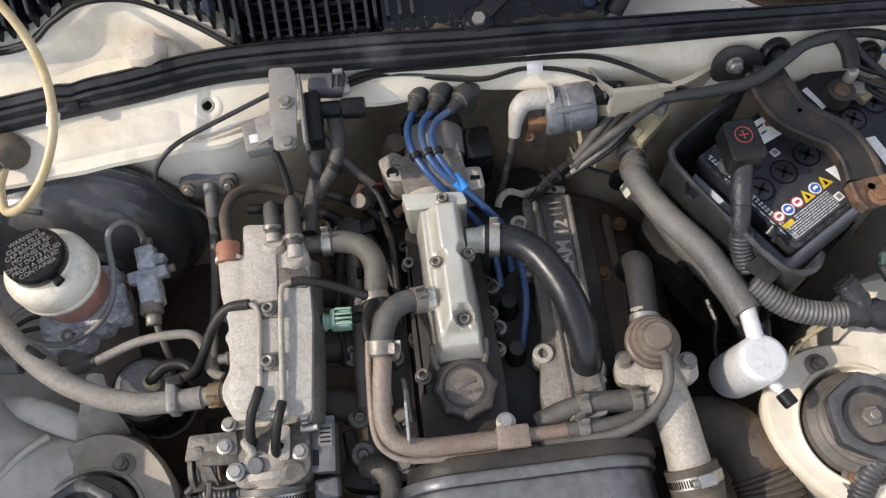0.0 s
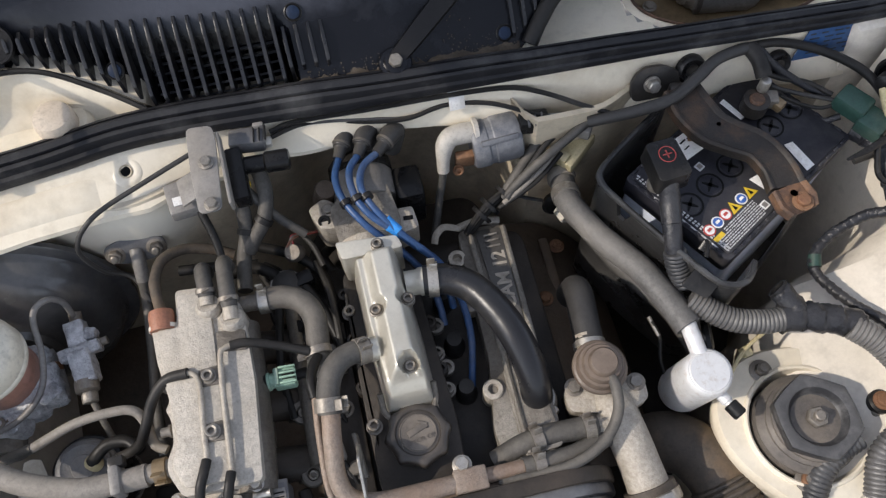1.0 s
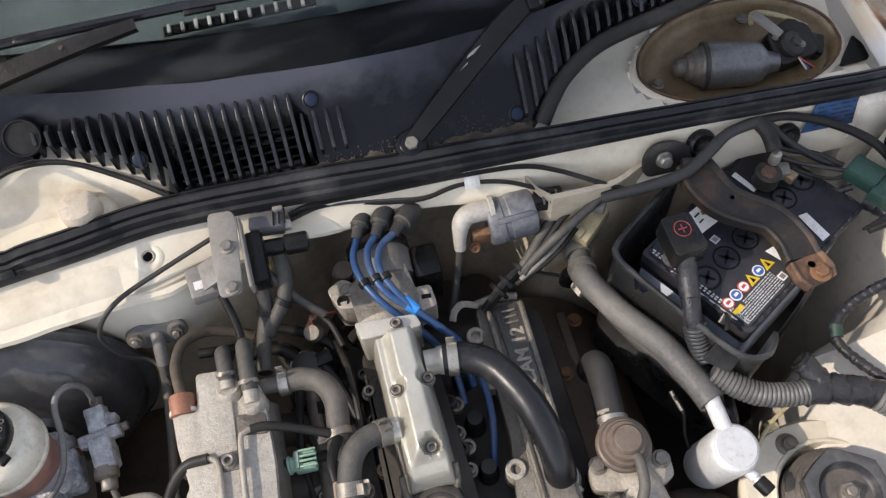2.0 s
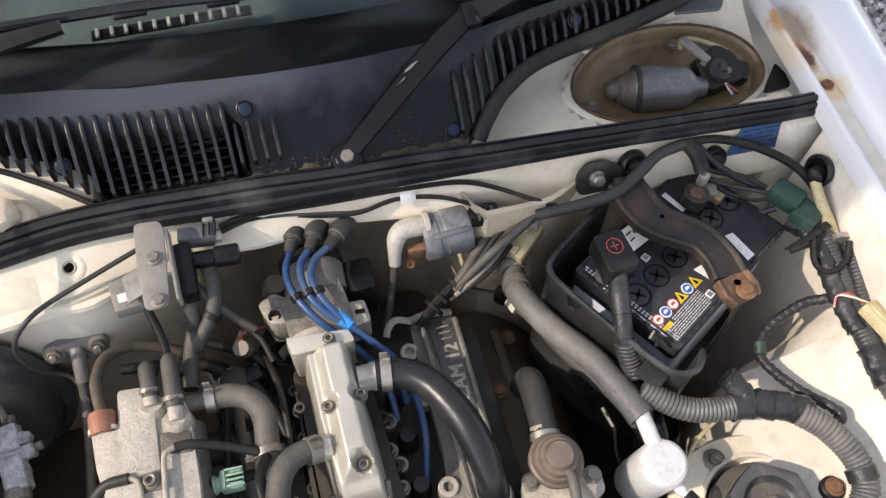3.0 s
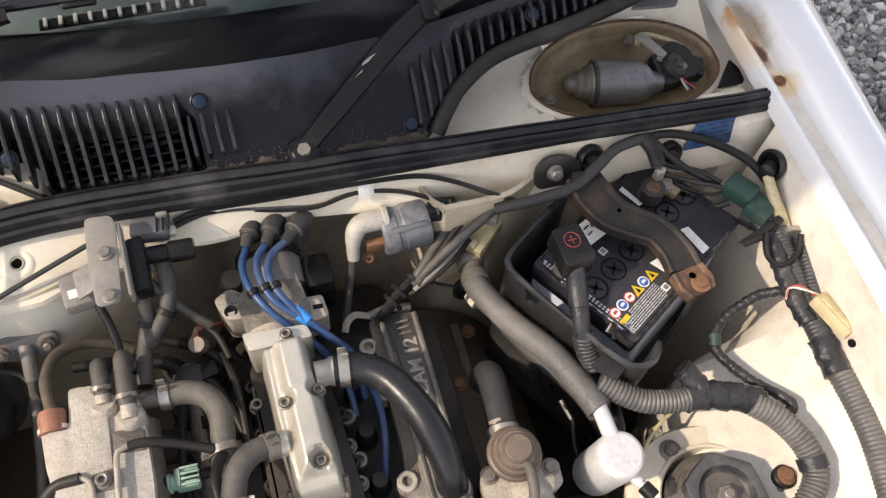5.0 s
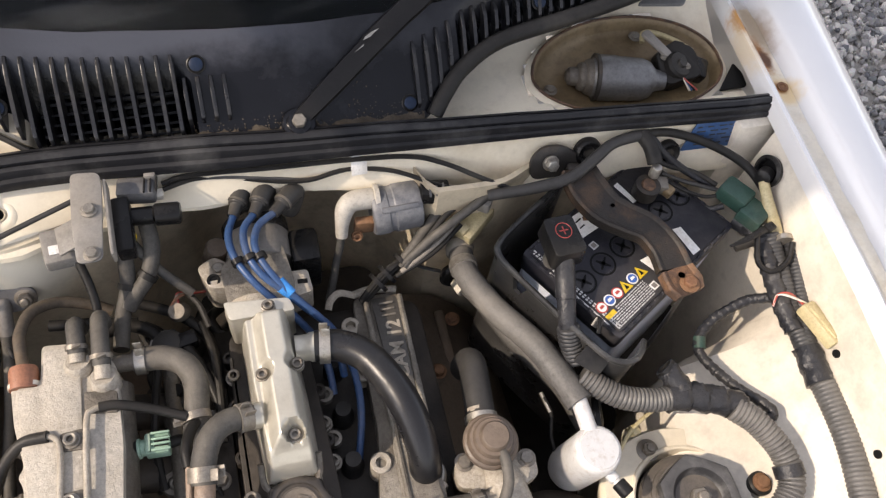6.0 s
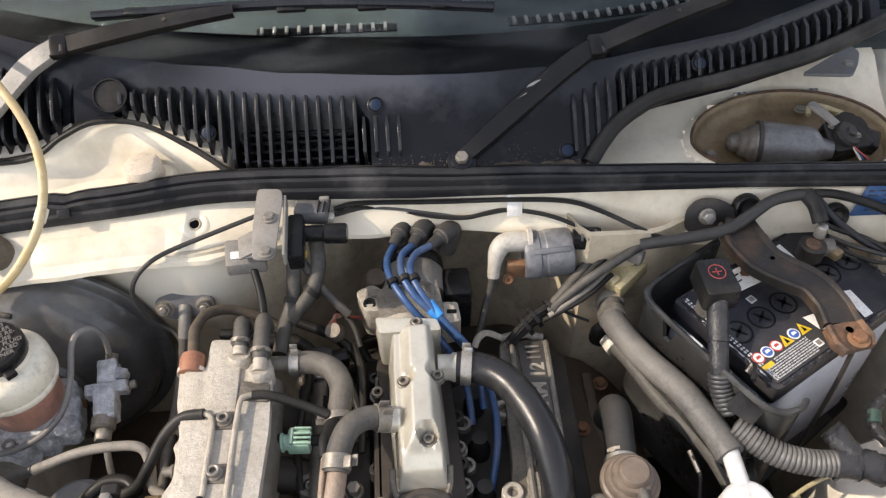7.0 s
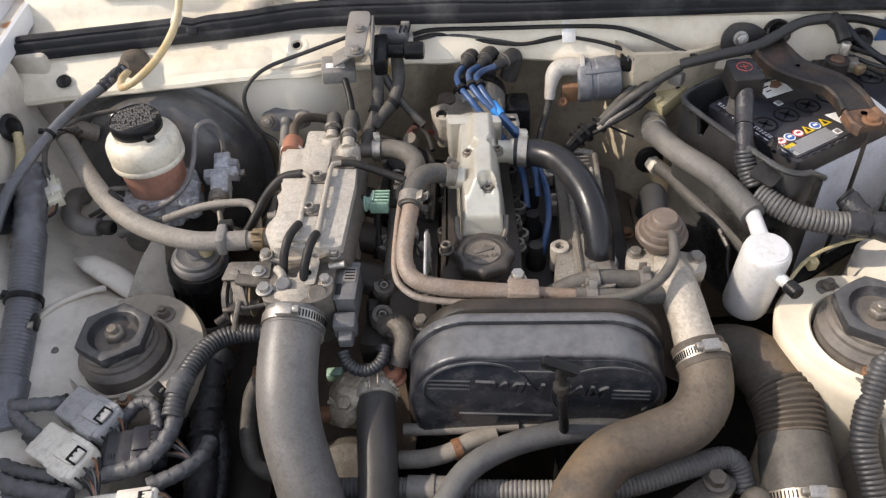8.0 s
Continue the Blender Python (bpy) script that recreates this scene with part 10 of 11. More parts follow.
    pressed = [(-1.0, -0.010), (-1.02, 0.0008), (-0.92, 0.0030), (-0.78, 0.0024), (-0.66, 0.0002), (0.66, 0.0002), (0.78, 0.0024), (0.92, 0.0030), (1.02, 0.0008), (1.0, -0.010), (0.88, -0.006), (-0.88, -0.006)]
    part("bar", bar(spine[:7], [0.0190, 0.0215, 0.0205, 0.0185, 0.0170, 0.0172, 0.0180], pressed, per=8), M_BAR, h)
    part("rusty_end", bar([spine[6], Vector(spine[6]).lerp(Vector(spine[7]), 0.6), spine[7]], [0.0180, 0.0202, 0.0150], pressed, per=8), M_RUSTBAR, h, "rust-brown front end")
    part("nut_washer", lathe([(0.010, 0), (0.010, 0.002), (0, 0.002)], (0.405, 0.001, 0.8855), seg=22), M_RUST, h)
    part("nut", hex_bolt((0.405, 0.001, 0.886), 0.0062, 0.006, washer=False), M_RUST, h, "rusty nut")
    part("j_bolt", tube([(0.405, 0.001, 0.886), (0.405, -0.004, 0.80), (0.402, -0.006, 0.68)], 0.0024, 10), M_BRACKET, h)
    part("hole", lathe([(0.0035, 0), (0, 0)], (0.399, 0.010, 0.8895), seg=16), M_DARKINK, h)
    part("hole", lathe([(0.0022, 0), (0, 0)], (0.358, 0.098, 0.8945), seg=16), M_DARKINK, h)
    part("rear_hook", block((0.338, 0.150, 0.885), (0.022, 0.012, 0.022), (0, 0, -15), 0.004), M_BRACKET, h)


def build_right():
    d = thing("receiver_dryer", (0.281, -0.11, 0.74), "silver painted receiver dryer cylinder", "receiver dryer")
    ax = (0.04, -0.10, 1)
    part("body", lathe([(0.0, -0.095), (0.018, -0.095), (0.0225, -0.090), (0.0236, -0.084), (0.0236, -0.008), (0.0224, -0.002), (0.0204, 0.0), (0.0195, 0.0), (0.0185, 0.0015), (0, 0.002)], (0.2805, -0.1205, 0.828), ax, 44), M_SILVER, d)
    part("switch_stub", lathe([(0.0058, -0.004), (0.0058, 0.004), (0.0048, 0.005), (0.0048, 0.010), (0, 0.010)], (0.292, -0.143, 0.806), (0.35, -0.75, 0.0), 18), M_SILVER, d)
    part("switch", lathe([(0.0062, 0.007), (0.0072, 0.008), (0.0072, 0.020), (0.0060, 0.0215), (0, 0.0215)], (0.292, -0.143, 0.806), (0.35, -0.75, 0.0), 18), M_BLACKPL, d, "black pressure switch")
    part("pipe", tube([(0.277, -0.068, 0.830), (0.2775, -0.086, 0.828), (0.279, -0.101, 0.824)], 0.0080, 16), M_SILVER, d)
    ps = thing("dual_pressure_switch", (0.305, -0.075, 0.79), "round black switch on a short shaft behind the dryer", "switch")
    part("shaft", tube([(0.285, -0.072, 0.792), (0.302, -0.077, 0.790)], 0.0045, 12), M_BOLT, ps)
    part("disc", lathe([(0.0, -0.003), (0.017, -0.003), (0.018, 0.0), (0.0165, 0.004), (0.010, 0.006), (0, 0.006)], (0.305, -0.078, 0.790), (0.9, -0.2, 0.35), 28), M_BLACKPL, ps)
    lw = thing("loose_wire", (0.25, -0.05, 0.78), "thin dark wire trailing down beside the dryer", "wire")
    part("wire", tube([(0.262, -0.045, 0.778), (0.266, -0.062, 0.772), (0.262, -0.085, 0.760), (0.268, -0.115, 0.745)], 0.0022, 8), M_RUBBER, lw)
    part("bare_end", tube([(0.2605, -0.040, 0.779), (0.2655, -0.060, 0.773)], 0.0024, 8), M_STEEL, lw)
    a = thing("suction_hose", (0.25, 0.0, 0.82), "thick grey foam-covered air conditioning hose", "hose")
    part("hose", tube([(0.2155, 0.120, 0.806), (0.212, 0.100, 0.812), (0.214, 0.080, 0.817), (0.230, 0.037, 0.823), (0.253, -0.003, 0.827), (0.268, -0.043, 0.829), (0.2772, -0.074, 0.829)], 0.0132, 20, wobble=0.05), M_FOAM, a)
    part("ring", lathe([(0.0145, -0.004), (0.0160, 0.004), (0.0140, 0.008), (0, 0.008)], (0.2165, 0.130, 0.803), (0, -1, 0.2), 28), M_HOSE_PALE, a)
    part("fitting", band((0.2125, 0.102, 0.8115), (-0.1, -1, 0.3), 0.0140, 0.010), M_STEEL, a)
    b = thing("liquid_hose", (0.25, 0.04, 0.755), "thinner grey air conditioning hose below", "hose")
    part("hose", tube([(0.223, 0.112, 0.752), (0.236, 0.082, 0.756), (0.254, 0.037, 0.756), (0.278, -0.004, 0.751), (0.298, -0.035, 0.742), (0.31, -0.07, 0.73)], 0.0086, 16), M_FOAM, b)
    part("nut", hex_bolt((0.219, 0.119, 0.750), 0.0095, 0.016, (0.3, -1, 0.1), False), M_WHITECONN, b, "pale union nut")
    part("ring", lathe([(0.016, -0.004), (0.018, 0.002), (0.014, 0.006), (0, 0.006)], (0.2175, 0.128, 0.748), (0, -1, 0.2), 24), M_RUBBER, b)
    # zip-tied harness behind the valve cover
    z = thing("zip_tied_harness", (0.147, 0.118, 0.81), "black wire bundle held by cable ties behind the cover", "wiring harness")
    for k in range(6):
        o = Vector((0.0025 * math.cos(k * 1.05), 0, 0.0045 * math.sin(k * 1.05)))
        part("strand", tube([Vector((0.104, 0.096, 0.785)) + o, Vector((0.118, 0.104, 0.797)) + o * 1.5, Vector((0.134, 0.113, 0.806)) + o * 1.6, Vector((0.150, 0.121, 0.810)) + o, Vector((0.170, 0.128, 0.818)) + o, Vector((0.200, 0.138, 0.826)) + o], 0.0034, 8), M_RUBBER, z)
    for k, (y, r) in enumerate((((0.150, 0.121, 0.810), 0.0105), ((0.132, 0.112, 0.805), 0.0115), ((0.122, 0.107, 0.799), 0.0115))):
        part("tie", lathe([(r - 0.0012, -0.0022), (r + 0.001, -0.0022), (r + 0.001, 0.0022), (r - 0.0012, 0.0022)], y, (0.8, 0.45, 0.4), 20), M_BLACKPL, z)
    part("tie_tail", tube([(0.156, 0.118, 0.812), (0.172, 0.112, 0.806), (0.190, 0.108, 0.799)], 0.0022, 6, flat=0.5), M_BLACKPL, z)
    for pts, r, mm in (([(0.214, 0.172, 0.850), (0.198, 0.158, 0.842), (0.176, 0.140, 0.830), (0.152, 0.120, 0.815)], 0.0062, M_HOSE), ([(0.245, 0.151, 0.866), (0.218, 0.140, 0.856), (0.186, 0.128, 0.842), (0.165, 0.120, 0.828), (0.148, 0.114, 0.812)], 0.0050, M_HOSE), ([(0.235, 0.160, 0.856), (0.205, 0.150, 0.846), (0.180, 0.131, 0.836), (0.150, 0.110, 0.816)], 0.0032, M_HOSE_DARK), ([(0.222, 0.150, 0.846), (0.196, 0.130, 0.834), (0.172, 0.117, 0.826), (0.146, 0.108, 0.812)], 0.0030, M_HOSE_PALE), ([(0.216, 0.138, 0.838), (0.190, 0.121, 0.828), (0.168, 0.112, 0.820), (0.140, 0.106, 0.808)], 0.0026, M_RUBBER)):
        part("sleeve", tube(pts, r, 14), mm, z)
    bc = thing("beige_plug", (0.226, 0.147, 0.82), "yellowed beige connector behind the hose", "connector", "connectors")
    part("body", block((0.234, 0.146, 0.826), (0.046, 0.024, 0.020), (0, -12, 38), 0.003), M_BEIGECONN, bc)
    part("collar", block((0.216, 0.141, 0.826), (0.012, 0.023, 0.021), (0, -12, 35), 0.002), M_BEIGECONN, bc)
    part("dark_plug", block((0.248, 0.160, 0.834), (0.020, 0.018, 0.016), (0, -12, 35), 0.003), M_BLACKPL, bc)
    pl = thing("pale_plug", (0.228, 0.172, 0.85), "pale grey connector beside the coil", "connector", "connectors")
    part("body", block((0.238, 0.156, 0.852), (0.030, 0.018, 0.016), (0, 0, -35), 0.003), M_GREYPL, pl)
    g = thing("battery_earth_cable", (0.38, 0.165, 0.905), "thick black battery cable arching along the rail", "cable")
    part("cable", tube([(0.243, 0.146, 0.873), (0.284, 0.136, 0.889), (0.322, 0.135, 0.899), (0.352, 0.148, 0.907), (0.376, 0.161, 0.911), (0.402, 0.166, 0.912), (0.418, 0.166, 0.911)], 0.0062, 14, wobble=0.06), M_HOSE_DARK, g)
    part("down_cable", tube([(0.414, 0.168, 0.911), (0.418, 0.152, 0.909), (0.421, 0.138, 0.899)], 0.0082, 14), M_RUBBER, g)
    part("long_cable", tube([(0.414, 0.168, 0.911), (0.447, 0.168, 0.908), (0.489, 0.152, 0.901), (0.525, 0.123, 0.892), (0.540, 0.090, 0.880), (0.538, 0.062, 0.868), (0.522, 0.050, 0.858), (0.496, 0.048, 0.850)], 0.0048, 12), M_RUBBER, g)
    part("branch", tube([(0.424, 0.166, 0.908), (0.446, 0.150, 0.888), (0.472, 0.136, 0.872), (0.496, 0.118, 0.866)], 0.0042, 12, wobble=0.1), M_TAPE, g)
    for pts, r, mm in (([(0.428, 0.150, 0.888), (0.450, 0.143, 0.880), (0.476, 0.136, 0.874), (0.496, 0.116, 0.872)], 0.0028, M_RUBBER), ([(0.436, 0.138, 0.878), (0.460, 0.130, 0.870), (0.482, 0.118, 0.870), (0.497, 0.108, 0.872)], 0.0024, M_HOSE_DARK), ([(0.444, 0.128, 0.872), (0.462, 0.116, 0.868), (0.480, 0.106, 0.868), (0.498, 0.104, 0.872)], 0.0020, M_RUBBER), ([(0.432, 0.144, 0.876), (0.456, 0.124, 0.862), (0.478, 0.098, 0.858), (0.496, 0.092, 0.866)], 0.0034, M_TAPE)):
        w = thing("terminal_wire", pts[0], "dark wire from the negative terminal to the green connector", "wire", "terminal wires")
        part("wire", tube(pts, r, 10, wobble=0.08), mm, w)
    st = thing("strap_tie", (0.50, 0.035, 0.875), "black tapered plastic strap tie over the wing loom", "cable tie")
    part("strap", tube([(0.470, 0.036, 0.880), (0.490, 0.039, 0.884), (0.512, 0.046, 0.884), (0.530, 0.051, 0.880)], [0.0014, 0.0034, 0.0040, 0.0036], 10, flat=0.45), M_BLACKPL, st)
    part("buckle", block((0.521, 0.048, 0.884), (0.011, 0.009, 0.006), (0, 0, 16), 0.0015), M_BLACKPL, st)
    part("loop", tube([(0.505, 0.042, 0.880), (0.500, 0.018, 0.868), (0.512, 0.006, 0.866), (0.530, 0.012, 0.872), (0.540, 0.028, 0.880)], 0.0030, 8), M_BLACKPL, st)
    tk = thing("battery_side_loom", (0.52, 0.03, 0.85), "twisted black taped wiring loom beside the battery", "wiring loom", "wiring conduits")
    part("tape_run", taped([(0.505, 0.078, 0.858), (0.522, 0.052, 0.861), (0.519, 0.030, 0.860), (0.516, 0.008, 0.857), (0.513, -0.020, 0.854), (0.513, -0.056, 0.850)], 0.0098, 18), M_TAPE, tk)
    gc = thing("green_relay_plug", (0.52, 0.09, 0.85), "dark green wiring connector beside the battery", "connector", "connectors")
    part("body", block((0.508, 0.098, 0.876), (0.034, 0.026, 0.020), (0, 0, -58), 0.004), M_TEAL, gc)
    part("lower_body", block((0.519, 0.072, 0.872), (0.028, 0.030, 0.019), (0, 0, -58), 0.004), M_TEAL, gc)
    # wing grommet and yellowed sleeve
    yl = thing("wing_grommet", (0.535, 0.125, 0.87), "black grommet with yellowed wire sleeve in the wing", "grommet", "wing grommets")
    part("ring", lathe([(0.017, -0.002), (0.018, 0.003), (0.0145, 0.005), (0.0125, 0.003), (0.012, -0.003), (0, -0.003)], (0.5445, 0.108, 0.896), (-1, -0.05, 0.25), 28), M_BLACKPL, yl)
    part("plug", lathe([(0.0085, 0), (0.0085, 0.012), (0.005, 0.014), (0, 0.014)], (0.541, 0.106, 0.896), (-0.8, -0.5, 0.2), 16), M_BLACKPL, yl)
    part("sleeve", tube([(0.534, 0.098, 0.894), (0.534, 0.082, 0.886), (0.535, 0.060, 0.876), (0.536, 0.045, 0.87)], [0.0055, 0.0060, 0.0070, 0.0062], 12), M_BEIGECONN, yl)
    part("clip", lathe([(0.008, -0.003), (0.010, -0.003), (0.010, 0.003), (0.008, 0.003)], (0.538, 0.036, 0.872), (0.3, 1, 0), 18), M_STEEL, yl)
    # looms along the wing
    l = thing("wing_loom", (0.52, -0.10, 0.81), "fat grey corrugated wiring loom along the wing panel", "wiring loom", "wiring conduits")
    part("upper_trunk", loom([(0.549, 0.032, 0.868), (0.540, -0.014, 0.856), (0.524, -0.059, 0.848), (0.517, -0.096, 0.845)], 0.0105, 0.0042, 0.05, 16), M_LOOM, l)
    part("side_trunk", loom([(0.530, 0.048, 0.868), (0.528, 0.025, 0.860), (0.527, 0.0, 0.855), (0.523, -0.025, 0.851), (0.519, -0.055, 0.848), (0.517, -0.085, 0.846)], 0.0100, 0.0042, 0.05, 16), M_LOOM, l)
    part("tape_wrap", taped([(0.519, -0.074, 0.846), (0.518, -0.09, 0.845), (0.517, -0.112, 0.844)], 0.0138, 18), M_TAPE, l)
    part("lower_trunk", loom([(0.517, -0.098, 0.845), (0.519, -0.122, 0.843), (0.517, -0.168, 0.840), (0.509, -0.211, 0.836), (0.499, -0.25, 0.831), (0.488, -0.30, 0.822), (0.478, -0.36, 0.81)], 0.0122, 0.0044, 0.06, 18), M_LOOMMID, l)
    yc = thing("yellow_wing_plug", (0.529, -0.061, 0.85), "yellowed connector with pink wires on the wing loom", "connector", "connectors")
    part("body", block((0.530, -0.061, 0.868), (0.018, 0.048, 0.015), (0, 12, 14), 0.003), M_BEIGECONN, yc)
    part("ridge", block((0.530, -0.061, 0.876), (0.008, 0.038, 0.003), (0, 12, 14), 0.001), M_BEIGECONN, yc)
    for k, cm in enumerate((M_REDPRINT, M_COPPER, M_WHITECONN)):
        part("wire", tube([(0.524 + 0.002 * k, -0.036, 0.868), (0.513, -0.024 - 0.002 * k, 0.872), (0.503, -0.021, 0.868), (0.499, -0.028, 0.858)], 0.0012, 6), cm, yc)
        part("wire", tube([(0.535 + 0.002 * k, -0.085, 0.866), (0.539, -0.096 - 0.002 * k, 0.862), (0.534, -0.106, 0.855)], 0.0012, 6), cm, yc)
    c = thing("turret_conduit", (0.40, -0.09, 0.82), "grey corrugated conduit curving round the suspension turret", "wiring conduit", "wiring conduits")
    part("conduit", loom([(0.286, -0.050, 0.838), (0.302, -0.066, 0.834), (0.322, -0.079, 0.830), (0.348, -0.086, 0.827), (0.372, -0.088, 0.826)], 0.0115, 0.0042, 0.085, 18), M_LOOMMID, c)
    part("taped_joint", taped([(0.366, -0.0875, 0.826), (0.392, -0.091, 0.825), (0.424, -0.103, 0.823), (0.440, -0.113, 0.822)], 0.0140), M_TAPE, c)
    part("branch_stub", taped([(0.384, -0.090, 0.828), (0.377, -0.072, 0.834), (0.371, -0.062, 0.836)], 0.0112), M_TAPE, c)
    part("stub_mouth", lathe([(0.0108, 0), (0.0108, 0.003), (0.0085, 0.003), (0.0085, 0), (0, 0)], (0.371, -0.0625, 0.838), (-0.5, 0.7, 0.2), 18), M_BLACKPL, c)
    part("lower_conduit", loom([(0.428, -0.111, 0.826), (0.446, -0.131, 0.824), (0.461, -0.162, 0.818), (0.460, -0.191, 0.810), (0.440, -0.212, 0.800), (0.418, -0.228, 0.79), (0.405, -0.26, 0.775)], 0.0124, 0.0044, 0.075, 18), M_LOOMMID, c)
    part("tie_band", band((0.4615, -0.178, 0.814), (0, -1, -0.25), 0.0132, 0.012), M_TAPE, c)
    part("clip_bush", lathe([(0.012, -0.012), (0.012, 0.004), (0.010, 0.006), (0, 0.006)], (0.447, -0.178, 0.778), (0, 0, 1), 24), M_RUBBER, c)
    part("clip_bolt", hex_bolt((0.447, -0.178, 0.784), 0.0062, 0.006), M_RUST, c)
    k = thing("black_cable_bight", (0.45, -0.03, 0.80), "thin black taped cable looping over the wing panel", "cable")
    part("cable", taped([(0.514, -0.012, 0.842), (0.494, -0.005, 0.828), (0.463, -0.010, 0.812), (0.441, -0.024, 0.802), (0.436, -0.043, 0.798), (0.450, -0.080, 0.804), (0.472, -0.116, 0.814), (0.466, -0.126, 0.814), (0.442, -0.118, 0.818)], 0.0056, 12), M_TAPE, k)
    part("green_band", tube([(0.4405, -0.0245, 0.8018), (0.4368, -0.036, 0.7990)], 0.0066, 12), M_TEAL, k, "dark green tape band")
    rod = thing("prop_cable", (0.35, -0.09, 0.79), "thin pale bonnet release cable over the turret", "cable")
    part("cable", tube([(0.300, -0.135, 0.786), (0.330, -0.104, 0.792), (0.362, -0.088, 0.796), (0.40, -0.08, 0.80)], 0.0020, 8), M_BEIGECONN, rod)
    part("clip", block((0.339, -0.100, 0.784), (0.009, 0.011, 0.014), (10, 0, 10), 0.002), M_BEIGECONN, rod)
    # air duct
    a = thing("air_duct", (0.30, -0.2, 0.70), "brown dusty ribbed air duct below the dryer", "air duct")
    part("elbow", tube([(0.232, -0.150, 0.690), (0.252, -0.152, 0.706), (0.272, -0.166, 0.715), (0.284, -0.188, 0.718), (0.290, -0.208, 0.716)], [0.030, 0.031, 0.031, 0.031, 0.030], 28), M_HOSE_BROWN, a)
    part("bellows", loom([(0.2895, -0.205, 0.7165), (0.293, -0.222, 0.714), (0.294, -0.240, 0.709), (0.2935, -0.256, 0.704)], 0.0318, 0.0052, 0.05, 32), M_HOSE_BROWN, a)
    part("straight", tube([(0.2935, -0.254, 0.7045), (0.292, -0.275, 0.697), (0.291, -0.305, 0.686), (0.290, -0.40, 0.65)], [0.0320, 0.0345, 0.0350, 0.035], 28), M_HOSE, a)
    worm_clamp((0.291, -0.308, 0.685), (-0.02, -1, -0.35), 0.0355, (0, 0, 1))
    s = thing("side_conduit", (0.37, -0.27, 0.72), "dark corrugated conduit beside the suspension turret", "wiring conduit", "wiring conduits")
    part("conduit", loom([(0.405, -0.205, 0.79), (0.385, -0.212, 0.785), (0.367, -0.224, 0.777), (0.356, -0.241, 0.764), (0.346, -0.261, 0.748), (0.341, -0.281, 0.732), (0.345, -0.31, 0.712), (0.352, -0.36, 0.68)], 0.0118, 0.0046, 0.055, 16), M_LOOM, s)
    bh = thing("horn_body", (0.385, -0.30, 0.69), "brown dusty rounded horn body in the corner", "horn")
    part("shell", lathe([(0.0, -0.03), (0.030, -0.03), (0.036, -0.02), (0.037, 0.0), (0.032, 0.010), (0.020, 0.015), (0, 0.016)], (0.386, -0.292, 0.700), (-0.5, -0.3, 0.8), 32), M_HOSE_BROWN, bh)
    part("rim", band((0.384, -0.293, 0.698), (-0.5, -0.3, 0.8), 0.0372, 0.006), M_BROWNMETAL, bh)
    for x, y, z in ((0.5325, -0.093, 0.868), (0.526, -0.191, 0.862)):
        h = thing("panel_hole", (x, y, z), "small punched hole in the wing panel", "hole", "panel holes")
        part("hole", lathe([(0.0042, 0), (0.0042, 0.002), (0, 0.0022)], (lip_x(y, 1) - 0.0058, y, z), (-1, 0, 0.15), 16), M_DARKINK, h)
    r = thing("lip_rust_spot", (0.572, 0.186, 0.94), "rust-bled screw hole in the wing gutter", "rust spot")
    part("hole", lathe([(0.0066, 0.0), (0.0062, 0.0012), (0.0036, 0.0014), (0.0030, 0.0004), (0, 0.0004)], (lip_x(0.190, 1) + 0.0245, 0.190, 0.9326), (0, 0, 1), 20), M_RUST, r)


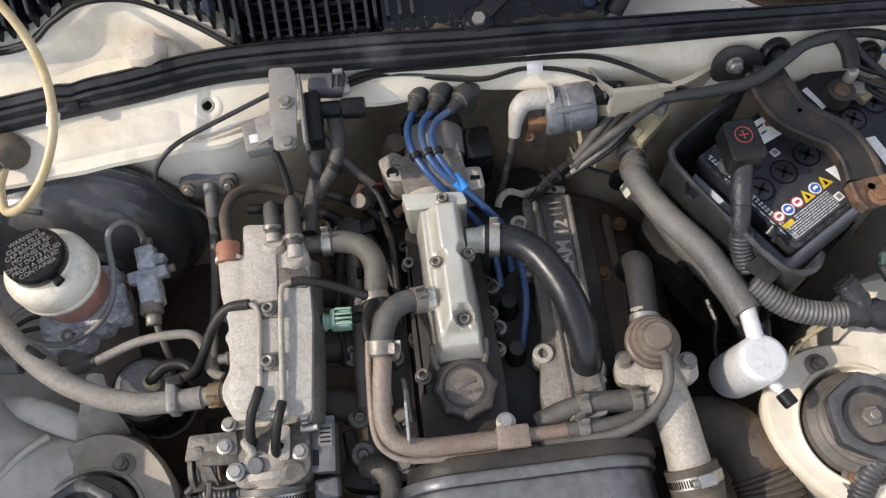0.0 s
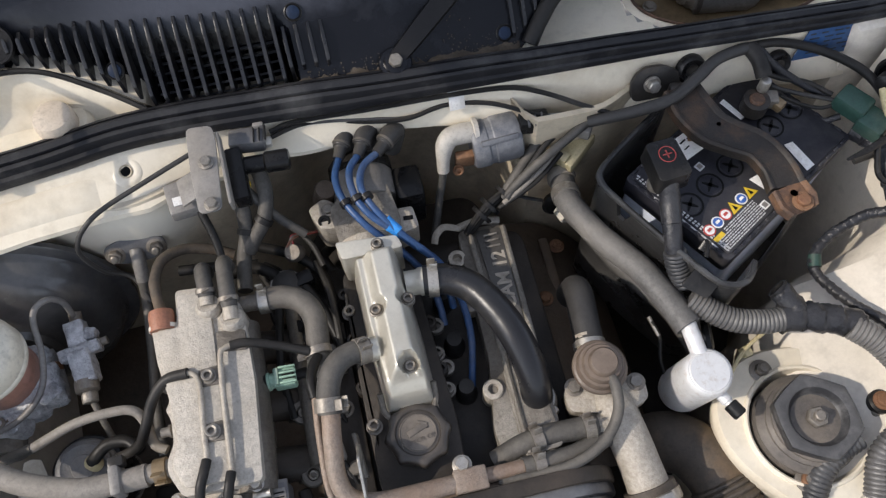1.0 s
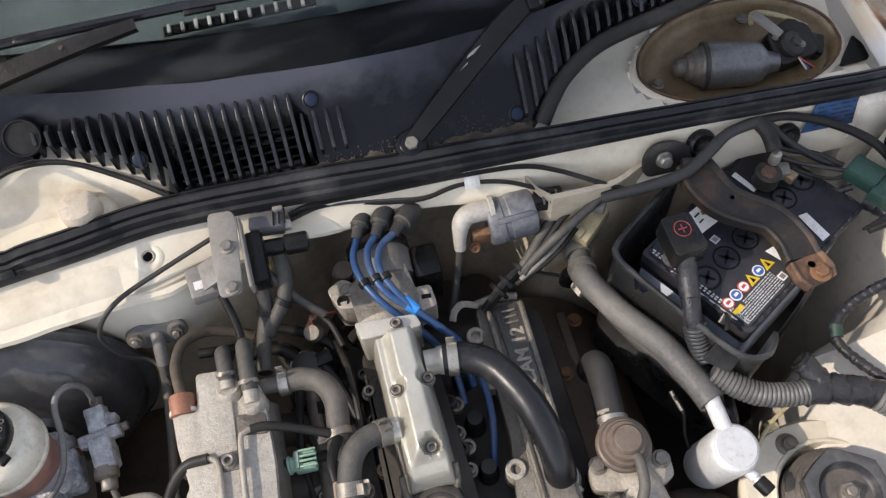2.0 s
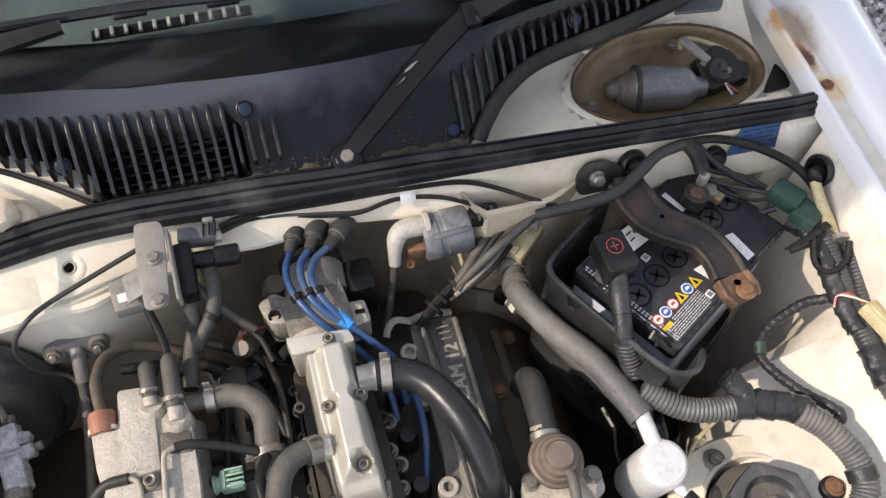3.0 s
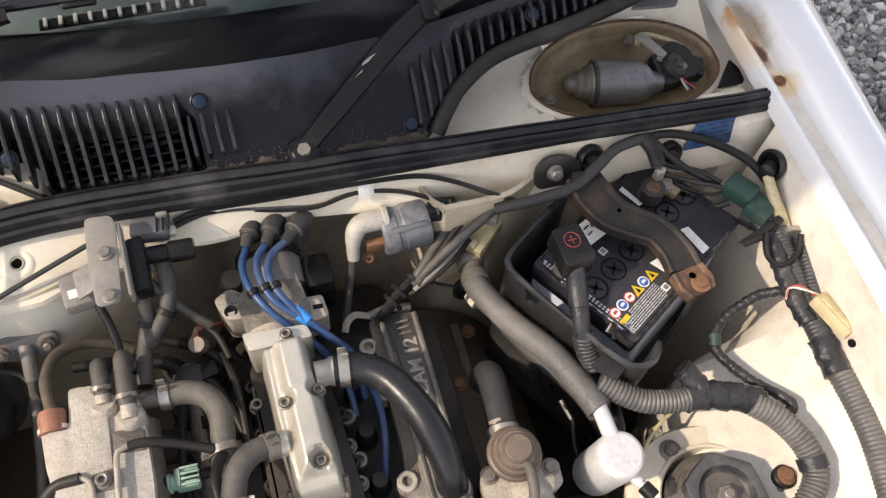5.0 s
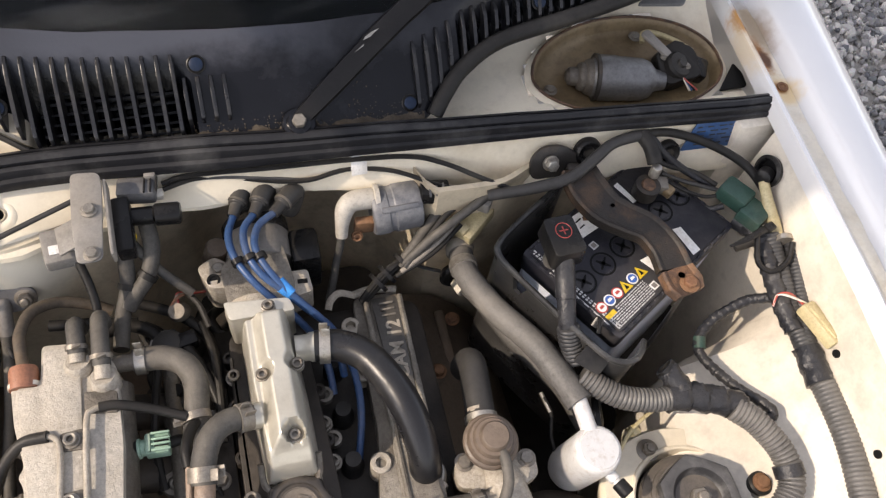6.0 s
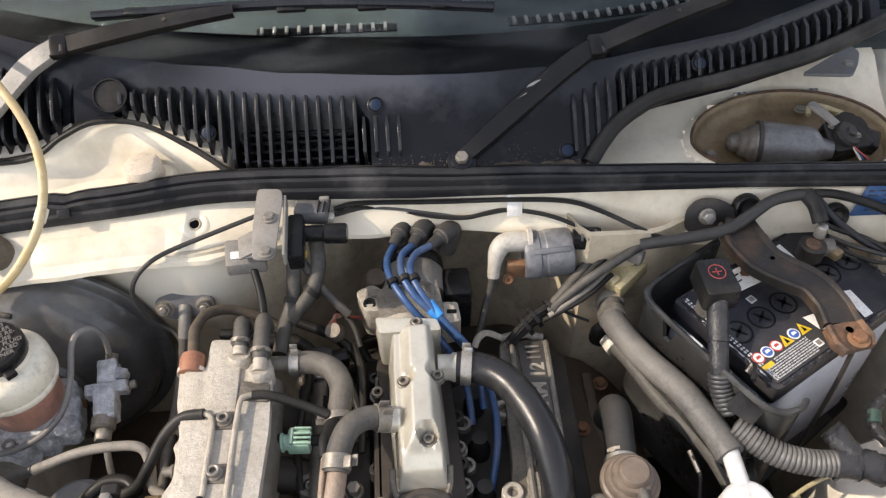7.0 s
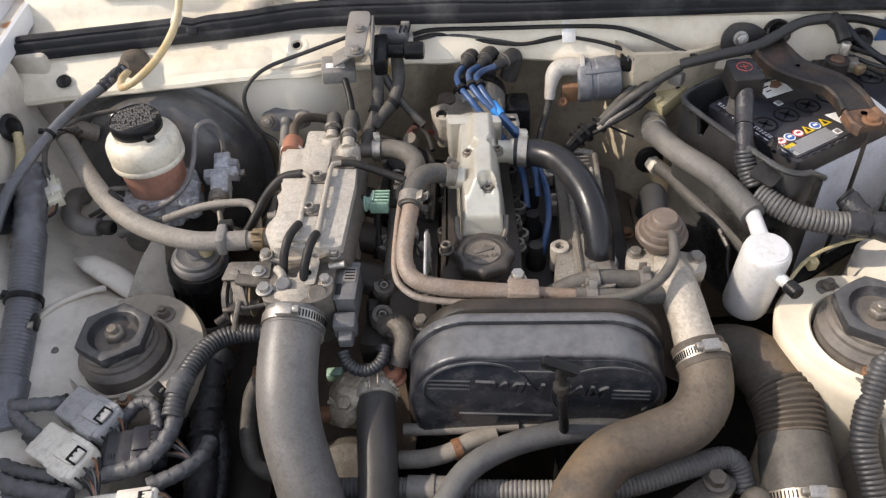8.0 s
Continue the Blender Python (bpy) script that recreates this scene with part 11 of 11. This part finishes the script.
def build_low_front():
    """Frame rail, alternator and castings low at the front of the bay."""
    rail = slab(rounded([(-0.285, -0.46), (-0.215, -0.46), (-0.225, -0.06), (-0.29, -0.06)], 0.006), 0.48, 0.655, bevel=0.006)
    solid("frame_rail", rail, M_DARK, "brown dirty frame rail beside the engine", "frame rail", kind="structure")
    a = thing("alternator", (-0.14, -0.27, 0.66), "grey alternator with dark cooling slots", "alternator")
    part("body", lathe([(0.0, -0.03), (0.040, -0.03), (0.044, -0.022), (0.044, 0.012), (0.038, 0.022), (0.020, 0.026), (0, 0.026)], (-0.140, -0.262, 0.655), (0.1, -0.55, 0.8), 40), M_ALLOY_DARK, a)
    for k in range(11):
        q = -1.3 + 0.26 * k
        c = Vector((-0.140, -0.262, 0.655)) + Vector((0.1, -0.55, 0.8)).normalized() * 0.019 + Vector((math.sin(q) * 0.031, -math.cos(q) * 0.027, -math.cos(q) * 0.018))
        part("cooling_slot", block(c, (0.0035, 0.016, 0.008), (30, 0, math.degrees(q)), 0.001), M_DARKINK, a)
    e = thing("head_side_casting", (-0.09, -0.10, 0.75), "oily grey casting on the side of the head", "casting")
    part("rail", slab(rounded([(-0.095, -0.18), (-0.045, -0.18), (-0.045, 0.06), (-0.088, 0.06)], 0.008), 0.735, 0.782, bevel=0.005), M_DARK, e)
    for y in (-0.165, -0.12, -0.06, 0.0, 0.04):
        part("stud", hex_bolt((-0.060, y, 0.782), 0.006, 0.010), M_BOLT, e)
    part("web", slab(rounded([(-0.125, -0.175), (-0.085, -0.185), (-0.080, -0.15), (-0.118, -0.145)], 0.006), 0.73, 0.768, bevel=0.004), M_DARK, e)
    part("elbow", tube([(-0.098, -0.160, 0.775), (-0.082, -0.168, 0.785), (-0.076, -0.182, 0.778), (-0.084, -0.196, 0.760)], 0.011, 14), M_ALLOY_DARK, e)
    s = thing("orange_sensor", (-0.09, -0.20, 0.75), "rust-orange temperature sender with wire", "temperature sender")
    part("hex", hex_bolt((-0.089, -0.203, 0.748), 0.009, 0.012), M_COPPER, s)
    part("wire", tube([(-0.089, -0.203, 0.760), (-0.094, -0.196, 0.772), (-0.104, -0.188, 0.775)], 0.0022, 8), M_RUBBER, s)
    b = thing("bulkhead_plug", (-0.45, 0.13, 0.875), "small black plug in the cream rail", "plug")
    part("plug", lathe([(0.009, 0), (0.0085, 0.002), (0.006, 0.003), (0, 0.003)], (-0.4915, 0.1415, 0.8905), (0.05, -0.45, 0.9), 24), M_BLACKPL, b)


build_ground()
build_unseen_shade_roof()
build_fenders()
build_firewall()
build_cowl()
build_cowl_panel()
build_windscreen()
build_wipers()
tower(1, 0.372, -0.18)
tower(-1, -0.360, -0.18)
build_floor()
build_cam_cover()
build_second_cover()
build_distributor()
build_manifold()
build_throttle()
build_front()
build_brakes()
build_left_wiring()
build_sensor_bracket()
build_coil_and_rail()
build_battery()
build_right()
build_low_front()
